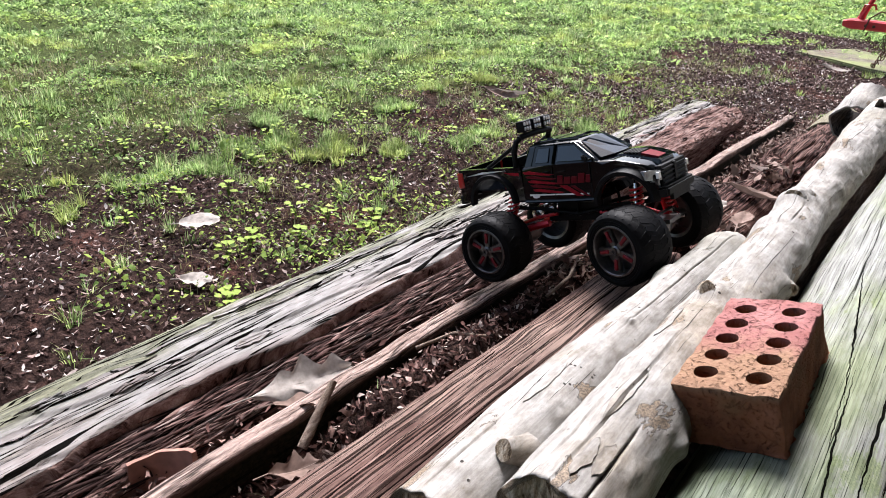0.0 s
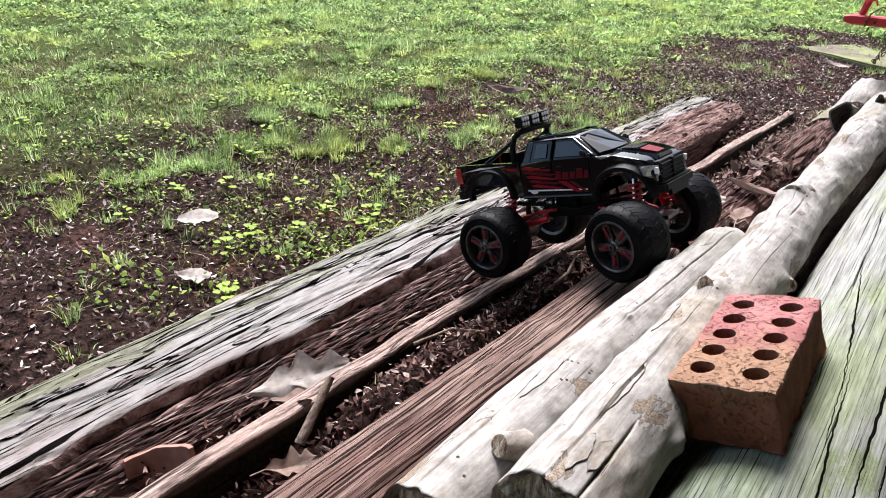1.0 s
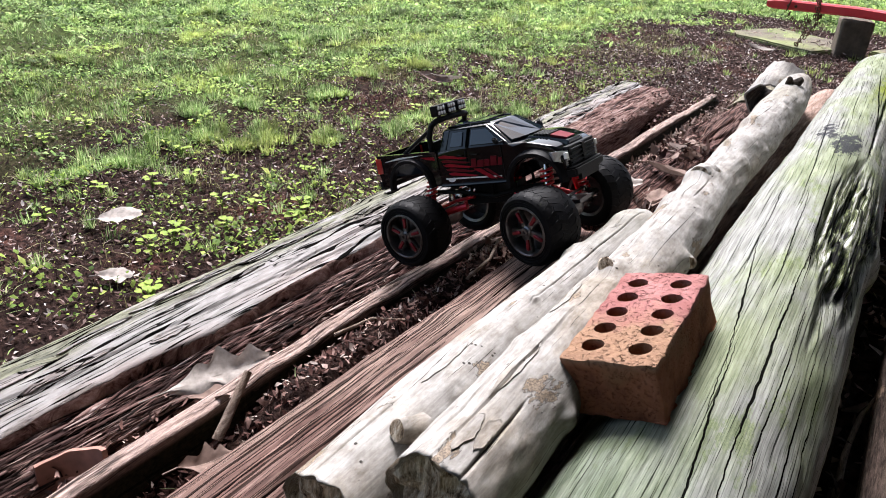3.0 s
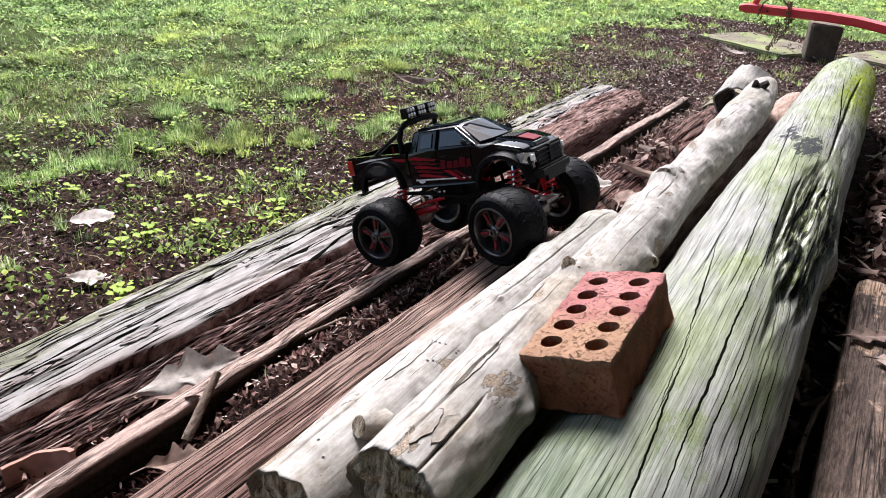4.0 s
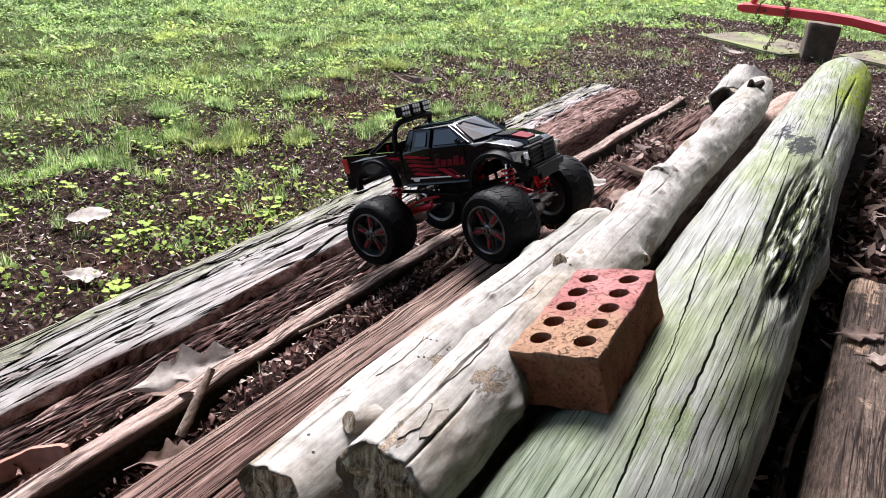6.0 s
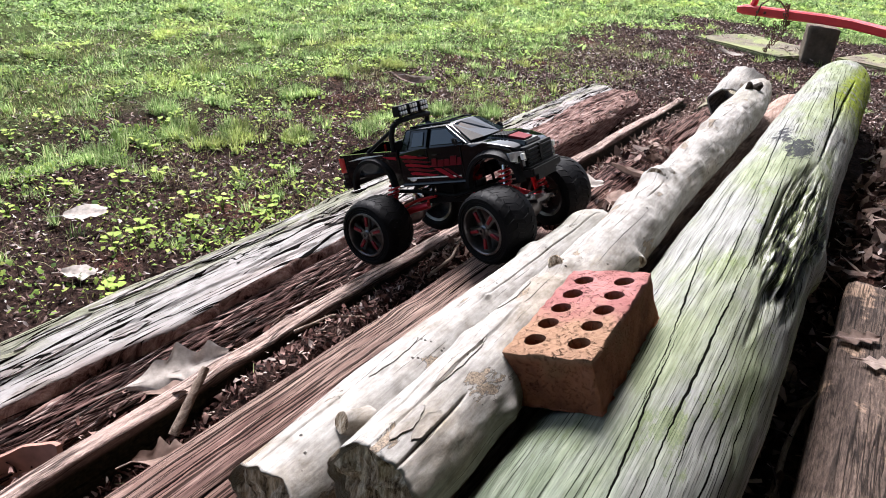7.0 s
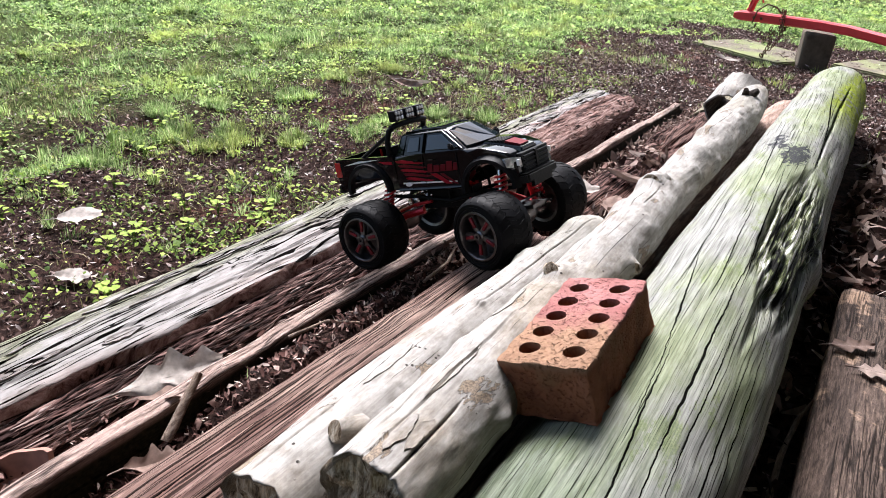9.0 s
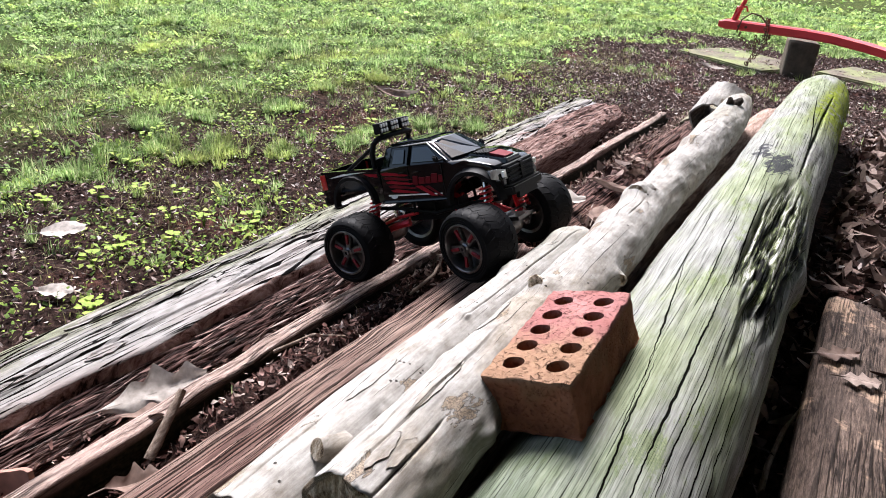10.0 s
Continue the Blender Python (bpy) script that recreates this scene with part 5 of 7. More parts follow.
def shard_thing():
    """A curved shard of a flower pot."""
    bm = bmesh.new()
    nu, nv = 14, 6
    grids = []
    for r in (0.075, 0.068):
        g = []
        for i in range(nu):
            a = radians(-38 + 76 * i / (nu - 1))
            top = 0.056 - 0.016 * (i / (nu - 1)) ** 2 + 0.0012 * math.sin(i * 1.1)
            g.append([bm.verts.new((r * math.sin(a), -r * math.cos(a) + 0.07, top * j / (nv - 1))) for j in range(nv)])
        grids.append(g)
    o, n2 = grids
    for g in grids:
        for i in range(nu - 1):
            for j in range(nv - 1):
                bm.faces.new((g[i][j], g[i + 1][j], g[i + 1][j + 1], g[i][j + 1]))
    for j in (0, nv - 1):
        for i in range(nu - 1):
            bm.faces.new((o[i][j], o[i + 1][j], n2[i + 1][j], n2[i][j]))
    for i in (0, nu - 1):
        for j in range(nv - 1):
            bm.faces.new((o[i][j], o[i][j + 1], n2[i][j + 1], n2[i][j]))
    for v in bm.verts:
        v.co += 0.0012 * noise.noise_vector(v.co * 60)
    ob = part("pot_shard", bm, M_POT)
    ob.matrix_basis = pose(-0.772, 0.262, 0.046, 14, 4, 222)
    return tagged(ob, "broken terracotta pot shard between rotten timbers", "pot shard")


shard_thing()


def stick_thing(name, pts, radii, label):
    bm = bmesh.new()
    tube(bm, pts, radii, 9)
    bmesh.ops.subdivide_edges(bm, edges=[e for e in bm.edges if e.calc_length() > 0.012], cuts=3, use_grid_fill=True)
    for v in bm.verts:
        v.co += 0.0012 * noise.noise_vector(v.co * 90)
    return tagged(part(name, bm, M_TWIG), label, "stick")


stick_thing("snapped_twig", [(-0.660, 0.395, 0.095), (-0.665, 0.415, 0.110), (-0.672, 0.44, 0.130), (-0.681, 0.470, 0.152)], [0.007, 0.0075, 0.006, 0.0055], "short snapped brown twig leaning on the split board")
stick_thing("long_twig", [(0.025, 0.62, 0.125), (0.012, 0.74, 0.130), (0.006, 0.84, 0.140), (0.010, 0.93, 0.140), (0.020, 0.98, 0.150)], [0.004, 0.0045, 0.004, 0.0035, 0.002], "thin grey twig in the litter beside the plank")
stick_thing("long_twig", [(-0.60, 0.88, 0.15), (-0.605, 0.96, 0.155), (-0.625, 1.02, 0.165), (-0.62, 1.08, 0.15)], [0.003, 0.003, 0.0025, 0.0015], "thin bent twig in the litter")
stick_thing("long_twig", [(-0.665, 0.62, 0.14), (-0.64, 0.68, 0.15), (-0.60, 0.71, 0.15)], [0.003, 0.003, 0.002], "thin curved twig in the litter")


# ---- radio-controlled monster truck ----
def lacquer(name, c, rough=0.12, coat=1.0, spec=0.25):
    n = Nodes(name, rough, spec=spec)
    n.set(n.b.inputs["Coat Weight"], coat)
    n.set(n.b.inputs["Coat Roughness"], 0.04)
    v = n.noise(n.coords(), 45, 6, 0.65)
    n.set(n.b.inputs["Roughness"], n.ramp(v, [(0.4, rough), (0.8, rough + 0.12)]))
    return n.color(n.mix(n.ramp(v, [(0.66, 0.0), (0.85, 0.06)]), c, (0.14, 0.11, 0.09)))


def rubber_material():
    n = Nodes("dusty_rubber", 0.55, spec=0.05)
    v = n.coords()
    a = n.noise(v, 35, 6, 0.65)
    n.bump(n.noise(v, 300, 3), 0.3, 0.001)
    return n.color(n.ramp(a, [(0.35, (0.004, 0.004, 0.0046)), (0.65, (0.006, 0.006, 0.0066)), (0.85, (0.018, 0.016, 0.016))]))


T_BLACK = lacquer("black_lacquer", (0.0015, 0.002, 0.003), 0.05, 0.55, 0.12)
T_RED = plain("red_decal", (0.26, 0.011, 0.020), 0.6, 0, 0.15, 50, 0.0)
T_DARKRED = plain("dark_red_decal", (0.12, 0.009, 0.014), 0.5, 0, 0.15, 50, 0.0)
for _m in (T_RED, T_DARKRED):
    _m.node_tree.nodes["Principled BSDF"].inputs["Specular IOR Level"].default_value = 0.06
T_PLASTIC = plain("black_plastic", (0.005, 0.005, 0.006), 0.55, 0, 0.3, 200, 0.2)
T_PLASTIC.node_tree.nodes["Principled BSDF"].inputs["Specular IOR Level"].default_value = 0.12
T_RUBBER = rubber_material()
T_GLASS = lacquer("tinted_window", (0.006, 0.009, 0.014), 0.05, 0.0, 0.30)
T_SIDE_GLASS = lacquer("smoky_side_window", (0.030, 0.040, 0.055), 0.05, 0.0, 0.5)
T_CHROME = plain("brushed_steel", (0.55, 0.55, 0.56), 0.25, 1.0, 0.15, 80, 0.1)
T_RIM = plain("gunmetal_rim", (0.12, 0.115, 0.115), 0.34, 0.9, 0.4, 90, 0.1)
T_REDMETAL = plain("red_anodised_metal", (0.50, 0.015, 0.025), 0.35, 0.35, 0.2, 60, 0.1)
T_SPOKE = plain("dark_red_spoke", (0.15, 0.009, 0.015), 0.35, 0.5, 0.7, 70, 0.1)
T_LENS = plain("silver_lens", (0.62, 0.63, 0.64), 0.15, 0.6, 0.3, 250, 0.5, 1.0)
T_TAIL = lacquer("red_lens", (0.42, 0.02, 0.02), 0.1, 1.0)
T_WHITE = plain("white_plastic", (0.75, 0.75, 0.74), 0.35, 0, 0.08, 60, 0.0)

truck = empty("toy_truck", pose(-0.5735, 0.9536, 0.2621, -1.79, -19.63, 1.04))
tagged(truck, "black toy monster truck with red stripes, climbing over logs", "toy truck")
BW = 0.064


def arc(cx, cz, r, a0, a1, n):
    return [(cx + r * math.cos(radians(a0 + (a1 - a0) * k / n)), cz + r * math.sin(radians(a0 + (a1 - a0) * k / n))) for k in range(n + 1)]


def bevel_long(bm, test, off, seg=3):
    bmesh.ops.bevel(bm, geom=[e for e in bm.edges if len(e.link_faces) == 2 and test(e)], offset=off, segments=seg, profile=0.55, affect='EDGES')


def truck_body():
    bm = bmesh.new()
    front = ([(-0.078, 0.066), (-0.078, 0.124), (-0.03, 0.124), (0.02, 0.1235), (0.064, 0.1225), (0.074, 0.1235), (0.095, 0.1215), (0.118, 0.1165), (0.138, 0.1095), (0.150, 0.1015),
              (0.1545, 0.090), (0.156, 0.078), (0.154, 0.066), (0.1465, 0.061)] + arc(0.103, 0.0575, 0.043, 4, 176, 14) + [(0.056, 0.0605), (0.0, 0.0625)])
    a, b = extrude_outline(bm, front, -BW, BW)
    for v in bm.verts:
        if v.co.x > 0.10:
            v.co.y *= 1 - 0.16 * ((v.co.x - 0.10) / 0.055) ** 2
        if v.co.z > 0.10:
            v.co.y *= 0.965
    bevel_long(bm, lambda e: min(v.co.z for v in e.verts) > 0.088 and abs(e.verts[0].co.y - e.verts[1].co.y) < 0.004 and abs(e.verts[0].co.x - e.verts[1].co.x) > 0.003, 0.006, 3)
    # greenhouse
    base = [(-0.078, -0.0590, 0.122), (0.069, -0.0560, 0.122), (0.078, -0.028, 0.1225), (0.080, 0.0, 0.1225), (0.078, 0.028, 0.1225), (0.069, 0.0560, 0.122), (-0.078, 0.0590, 0.122), (-0.078, 0.0, 0.122)]
    roof = [(-0.066, -0.0460, 0.1565), (0.024, -0.0440, 0.1560), (0.031, -0.022, 0.1578), (0.032, 0.0, 0.1583), (0.031, 0.022, 0.1578), (0.024, 0.0440, 0.1560), (-0.066, 0.0460, 0.1565), (-0.067, 0.0, 0.1590)]
    vb, vr = [bm.verts.new(p) for p in base], [bm.verts.new(p) for p in roof]
    gl = []
    for k in range(8):
        gl.append(bm.faces.new((vb[k], vb[(k + 1) % 8], vr[(k + 1) % 8], vr[k])))
    mid = bm.verts.new((-0.02, 0, 0.1612))
    for k in range(8):
        gl.append(bm.faces.new((vr[k], vr[(k + 1) % 8], mid)))
    edges = [e for e in set(e for f in gl for e in f.edges) if all(v in vr for v in e.verts) or (len(e.link_faces) == 2 and {v in vr for v in e.verts} == {True, False} and abs(e.verts[0].co.y) > 0.04)]
    bmesh.ops.bevel(bm, geom=edges, offset=0.005, segments=3, profile=0.6, affect='EDGES')
    # bed
    side = [(-0.077, 0.066), (-0.0985, 0.0675)] + arc(-0.143, 0.0695, 0.0435, 0, 180, 14)[1:-1] + [(-0.188, 0.071), (-0.2125, 0.074), (-0.2145, 0.100), (-0.2125, 0.1305), (-0.150, 0.1285), (-0.077, 0.1255)]
    for s in (-1, 1):
        extrude_outline(bm, side, s * BW, s * (BW - 0.008))
    box(bm, (-0.2135, -BW + 0.006, 0.078), (-0.2055, BW - 0.006, 0.130))
    box(bm, (-0.208, -BW + 0.006, 0.086), (-0.076, BW - 0.006, 0.090))
    return part("body", bm, T_BLACK, truck, "glossy black pickup shell", sharp=35)


body = truck_body()


def flat(name, pts, material, parent, thick=0.0012, label="", both=False, bev=0.0):
    """A thin plate over a polygon of points; both mirrors it in y."""
    bm = bmesh.new()
    for s in ((1, -1) if both else (1,)):
        p = [Vector((x, y * s, z)) for x, y, z in pts]
        nrm = (p[1] - p[0]).cross(p[2] - p[0]).normalized()
        c = sum(p, Vector()) / len(p)
        if nrm.dot(c - Vector((c.x * 0.6, 0, 0.09))) < 0:
            nrm = -nrm
        lo = [bm.verts.new(q - nrm * 0.002) for q in p]
        hi = [bm.verts.new(q + nrm * thick) for q in p]
        n = len(p)
        for k in range(n):
            bm.faces.new((lo[k], lo[(k + 1) % n], hi[(k + 1) % n], hi[k]))
        bm.faces.new(lo[::-1])
        bm.faces.new(hi)
    return part(name, bm, material, parent, label, smooth=False)


def gh(x, z, s):
    """A point on the slanting side of the greenhouse."""
    t = (z - 0.122) / 0.0345
    return (x, s * (0.0588 - 0.0135 * t), z)


for s in (-1, 1):
    flat("rear_window", [gh(-0.050, 0.1285, s), gh(-0.026, 0.1280, s), gh(-0.024, 0.1495, s), gh(-0.045, 0.1500, s)], T_SIDE_GLASS, truck)
    flat("side_window", [gh(-0.009, 0.1278, s), gh(0.020, 0.1270, s), gh(0.050, 0.1262, s), gh(0.023, 0.1492, s), gh(-0.006, 0.1500, s)], T_SIDE_GLASS, truck)
    bm = bmesh.new()
    tube(bm, [gh(-0.059, 0.1248, s), gh(-0.052, 0.1550, s), gh(0.022, 0.1545, s), gh(0.064, 0.1235, s)], 0.0012, 6)
    tube(bm, [gh(-0.0165, 0.1245, s), gh(-0.0125, 0.1545, s)], 0.0026, 6)
    part("window_frame", bm, T_BLACK, truck)
    # mirror
    bm = bmesh.new()
    box(bm, (0.046, s * 0.064 - 0.003, 0.1255), (0.056, s * 0.064 + 0.003, 0.136))
    for v in bm.verts:
        v.co.y += s * 0.007
        v.co.x += -0.25 * (v.co.z - 0.13)
    bmesh.ops.bevel(bm, geom=bm.edges[:], offset=0.002, segments=2, affect='EDGES')
    box(bm, (0.052, min(s * 0.056, s * 0.070), 0.1255), (0.055, max(s * 0.056, s * 0.070), 0.1285))
    part("wing_mirror", bm, T_PLASTIC, truck)
    # lamps
    fl = [(0.1405, s * 0.0640, 0.1010), (0.1405, s * 0.0640, 0.0850), (0.1500, s * 0.0560, 0.0830), (0.1575, s * 0.0430, 0.0840), (0.1560, s * 0.0430, 0.0985), (0.1500, s * 0.0550, 0.1010)]
    bm = bmesh.new()
    n6 = len(fl)
    lo6 = [bm.verts.new((x - 0.010, y * 0.9, z)) for x, y, z in fl]
    hi6 = [bm.verts.new((x + 0.0005, y, z)) for x, y, z in fl]
    for k in range(n6):
        bm.faces.new((lo6[k], lo6[(k + 1) % n6], hi6[(k + 1) % n6], hi6[k]))
    bm.faces.new(hi6)
    bm.faces.new(lo6[::-1])
    hl = part("headlight", bm, T_LENS, truck, "clear silver headlight", smooth=False)
    bm = bmesh.new()
    box(bm, (0.1535, min(s * 0.047, s * 0.053), 0.0875), (0.1585, max(s * 0.047, s * 0.053), 0.0965))
    part("bulb", bm, T_WHITE, hl)
    bm = rounded_box((-0.2165, min(s * 0.052, s * 0.0655), 0.098), (-0.2035, max(s * 0.052, s * 0.0655), 0.126), 0.002)
    part("taillight", bm, T_TAIL, truck, "red tail lamp")
    # flares
    for cx, cz, r in ((0.103, 0.0575, 0.043), (-0.143, 0.0695, 0.0435)):
        bm = bmesh.new()
        outer = arc(cx, cz, r + 0.0105, -4, 184, 18)
        inner = arc(cx, cz, r - 0.001, -4, 184, 18)
        ys = (s * (BW - 0.006), s * (BW + 0.0068))
        rings = []
        for (ox, oz), (ix, iz) in zip(outer, inner):
            squeeze = 1 - 0.16 * max(0, (ox - 0.10) / 0.055) ** 2 * 0.6
            rings.append([bm.verts.new(p) for p in ((ox, ys[0] * squeeze, oz), (ox * 0.5 + ix * 0.5, ys[1] * squeeze, oz * 0.5 + iz * 0.5), (ix, (ys[1] - s * 0.0005) * squeeze, iz), (ix, ys[0] * squeeze, iz))])
        for a, b in zip(rings, rings[1:]):
            for k in range(4):
                bm.faces.new((a[k], a[(k + 1) % 4], b[(k + 1) % 4], b[k]))
        bm.faces.new(rings[0])
        bm.faces.new(rings[-1][::-1])
        part("fender_flare", bm, T_PLASTIC, truck, "matt black fender flare", sharp=60)
    # red graphics on the flank
    y = s * (BW - 0.0006)
    for k in range(5):
        z = 0.1165 - 0.0075 * k
        x0, x1 = -0.074 + 0.004 * k, -0.014 + 0.004 * k
        flat("stripe", [(x0, y, z), (x0 + 0.012, y, z + 0.0008), (x1, y, z - 0.0075), (x1 - 0.010, y, z - 0.0088), (x0 + 0.004, y, z - 0.0035)], T_DARKRED if k % 2 else T_RED, truck, 0.0009, "red slash stripe")
    for k, (x0, w, h) in enumerate(((-0.010, 0.010, 0.014), (0.002, 0.012, 0.011), (0.016, 0.010, 0.011), (0.028, 0.012, 0.015), (0.042, 0.008, 0.012))):
        flat("emblem_block", [(x0, y, 0.0925), (x0 + w, y, 0.0920), (x0 + w + 0.002, y, 0.0920 + h), (x0 + 0.003, y, 0.0925 + h)], T_DARKRED, truck, 0.0009, "dark red emblem block")
    flat("stripe", [(-0.006, y, 0.090), (0.008, y, 0.0895), (0.036, y, 0.071), (0.024, y, 0.0715)], T_RED, truck, 0.0009, "red slash stripe")
    flat("stripe", [(0.014, y, 0.0885), (0.022, y, 0.0885), (0.048, y, 0.070), (0.041, y, 0.0705)], T_DARKRED, truck, 0.0009, "dark red slash stripe")
    flat("stripe", [(-0.112, y, 0.119), (-0.082, y, 0.1165), (-0.082, y, 0.111), (-0.100, y, 0.114)], T_RED, truck, 0.0009, "red slash stripe")
    flat("stripe", [(-0.066, y, 0.0788), (0.046, y, 0.0750), (0.046, y, 0.0728), (-0.066, y, 0.0764)], T_WHITE, truck, 0.0007, "pale sill stripe")
    # white plate that paints the sky's reflection on the bed side
    flat("stripe", [(-0.196, y, 0.118), (-0.135, y, 0.121), (-0.105, y, 0.1225), (-0.160, y, 0.1235)], T_WHITE, truck, 0.0007, "painted highlight on the bed side")
    for xd in (-0.0165, 0.052):
        bm = bmesh.new()
        box(bm, (xd - 0.0006, min(y, y + s * 0.0008), 0.070), (xd + 0.0006, max(y, y + s * 0.0008), 0.121))
        part("door_seam", bm, T_PLASTIC, truck)
    bm = bmesh.new()
    lathe(bm, [(0.0035, 0.0), (0.0035, 0.0008)], 16, 'y', Matrix.Translation((-0.054, y, 0.075)) @ Matrix.Diagonal((2.0, s * 1.0, 1.0, 1.0)))
    part("badge", bm, T_WHITE, truck, "small white oval badge")
    bm = bmesh.new()
    tube(bm, [(-0.076, s * (BW + 0.0002), 0.0665), (-0.02, s * (BW + 0.0015), 0.0655), (0.054, s * (BW + 0.0002), 0.0645)], 0.003, 8)
    part("side_skirt", bm, T_BLACK, truck)
    bm = bmesh.new()
    box(bm, (-0.034, min(s * 0.0625, s * 0.0665), 0.1125), (-0.024, max(s * 0.0625, s * 0.0665), 0.1145))
    box(bm, (-0.004, min(s * 0.0625, s * 0.0665), 0.1115), (0.007, max(s * 0.0625, s * 0.0665), 0.1135))
    part("door_handle", bm, T_BLACK, truck)

flat("windshield", [(0.0690, -0.0520, 0.1262), (0.0775, -0.024, 0.1262), (0.0790, 0.0, 0.1262), (0.0775, 0.024, 0.1262), (0.0690, 0.0520, 0.1262), (0.0305, 0.0385, 0.1535), (0.0345, 0.020, 0.1550), (0.0355, 0.0, 0.1553), (0.0345, -0.020, 0.1550), (0.0305, -0.0385, 0.1535)], T_GLASS, truck, 0.0012)
flat("back_window", [(-0.0775, -0.046, 0.127), (-0.0775, 0.046, 0.127), (-0.0690, 0.038, 0.152), (-0.0690, -0.038, 0.152)], T_GLASS, truck, 0.0012)
for x0, x1 in ((-0.052, -0.024), (-0.018, 0.010)):
    flat("roof_panel", [(x0, -0.030, 0.1598), (x1, -0.030, 0.1598), (x1, 0.030, 0.1598), (x0, 0.030, 0.1598)], T_GLASS, truck, 0.0016)
for yy in (-0.036, 0.036):
    bm = bmesh.new()
    tube(bm, [(-0.060, yy, 0.1585), (-0.02, yy * 0.98, 0.1603), (0.022, yy * 0.92, 0.1580)], 0.0016, 6)
    part("roof_rib", bm, T_BLACK, truck)

# hood: raised vent and red emblem
bm = bmesh.new()
for v in box(bm, (0.080, -0.026, 0.117), (0.150, 0.026, 0.1235)):
    t = (v.co.x - 0.080) / 0.07
    if v.co.z > 0.12:
        v.co.z = 0.1258 - 0.006 * t - 0.009 * t * t
        v.co.y *= 0.88
    else:
        v.co.z -= 0.020 * t
bmesh.ops.bevel(bm, geom=bm.edges[:], offset=0.002, segments=2, affect='EDGES')
hood = part("hood_bulge", bm, T_BLACK, truck)
for k in range(5):
    x0 = 0.088 + 0.0055 * k
    flat("vent_slot", [(x0, -0.018, 0.1262 - 0.10 * (x0 - 0.080)), (x0 + 0.003, -0.018, 0.1259 - 0.10 * (x0 - 0.080)), (x0 + 0.003, 0.018, 0.1259 - 0.10 * (x0 - 0.080)), (x0, 0.018, 0.1262 - 0.10 * (x0 - 0.080))], T_PLASTIC, truck, 0.0008)
flat("hood_emblem", [(0.1165, -0.016, 0.1214), (0.1425, -0.013, 0.1133), (0.1425, 0.013, 0.1133), (0.1165, 0.016, 0.1214)], T_DARKRED, truck, 0.0009, "bright red hood emblem")

# grille, bumpers
bm = bmesh.new()
box(bm, (0.148, -0.042, 0.074), (0.158, 0.042, 0.104))
for k in range(4):
    box(bm, (0.156, -0.040, 0.0775 + 0.0065 * k), (0.1605, 0.040, 0.0800 + 0.0065 * k))
box(bm, (0.156, -0.004, 0.075), (0.1612, 0.004, 0.103))
bmesh.ops.bevel(bm, geom=bm.edges[:], offset=0.0006, segments=1, affect='EDGES')
part("grille", bm, T_PLASTIC, truck, "black slatted grille", smooth=False)
bm = bmesh.new()
for v in box(bm, (0.142, -0.060, 0.058), (0.168, 0.060, 0.073)):
    if v.co.x > 0.15:
        v.co.y *= 0.80
bmesh.ops.bevel(bm, geom=bm.edges[:], offset=0.003, segments=2, affect='EDGES')
box(bm, (0.160, -0.030, 0.050), (0.166, 0.030, 0.062))
part("front_bumper", bm, T_PLASTIC, truck)
part("rear_bumper", rounded_box((-0.224, -0.060, 0.068), (-0.208, 0.060, 0.084), 0.003), T_PLASTIC, truck)

# roll bar with lamps
bm = bmesh.new()
for yy in (-0.052, 0.052):
    tube(bm, [(-0.094, yy, 0.118), (-0.092, yy, 0.150), (-0.086, yy * 0.96, 0.166), (-0.080, yy * 0.82, 0.172)], 0.0048, 10)
    tube(bm, [(-0.090, yy * 0.98, 0.160), (-0.125, yy, 0.142), (-0.165, yy, 0.122)], 0.0036, 8)
tube(bm, [(-0.081, -0.048, 0.1705), (-0.080, -0.040, 0.1730), (-0.079, 0.0, 0.1745), (-0.080, 0.040, 0.1730), (-0.081, 0.048, 0.1705)], 0.0052, 10)
box(bm, (-0.096, -0.050, 0.126), (-0.088, 0.050, 0.140))
part("roll_bar", bm, T_PLASTIC, truck, "matt black roll bar")
for yy in (-0.030, 0.0, 0.030):
    bm = rounded_box((-0.087, yy - 0.0118, 0.1800), (-0.072, yy + 0.0118, 0.1985), 0.002)
    box(bm, (-0.082, yy - 0.003, 0.172), (-0.078, yy + 0.003, 0.182))
    lamp = part("roof_lamp", bm, T_PLASTIC, truck, "square black spot lamp")
    for iy in (-1, 0, 1):
        for iz in (-1, 1):
            bm = bmesh.new()
            lathe(bm, [(0.0034, 0.0), (0.0034, 0.0010), (0.0022, 0.0016)], 10, 'x', Matrix.Translation((-0.0724, yy + iy * 0.0072, 0.1892 + iz * 0.0042)))
            part("lens", bm, T_LENS, lamp)

# chassis
bm = rounded_box((-0.066, -0.022, 0.020), (0.066, 0.022, 0.036), 0.004)
for yy in (-0.030, 0.030):
    tube(bm, [(-0.130, yy, 0.050), (-0.070, yy, 0.046), (0.0, yy, 0.034), (0.070, yy, 0.046), (0.130, yy, 0.050)], 0.0036, 8)
    for xx in (-0.045, 0.0, 0.045):
        tube(bm, [(xx, yy, 0.036), (xx, yy * 0.9, 0.062)], 0.0026, 6)
part("chassis", bm, T_PLASTIC, truck)
part("battery_box", rounded_box((-0.045, -0.022, 0.036), (0.035, 0.022, 0.054), 0.003), T_PLASTIC, truck, "black battery box")
bm = bmesh.new()
lathe(bm, [(0.010, -0.030), (0.0125, -0.028), (0.0125, 0.018), (0.006, 0.022), (0.006, 0.028)], 20, 'y', Matrix.Translation((-0.085, 0.004, 0.036)))
part("motor", bm, T_CHROME, truck, "bright steel motor can")
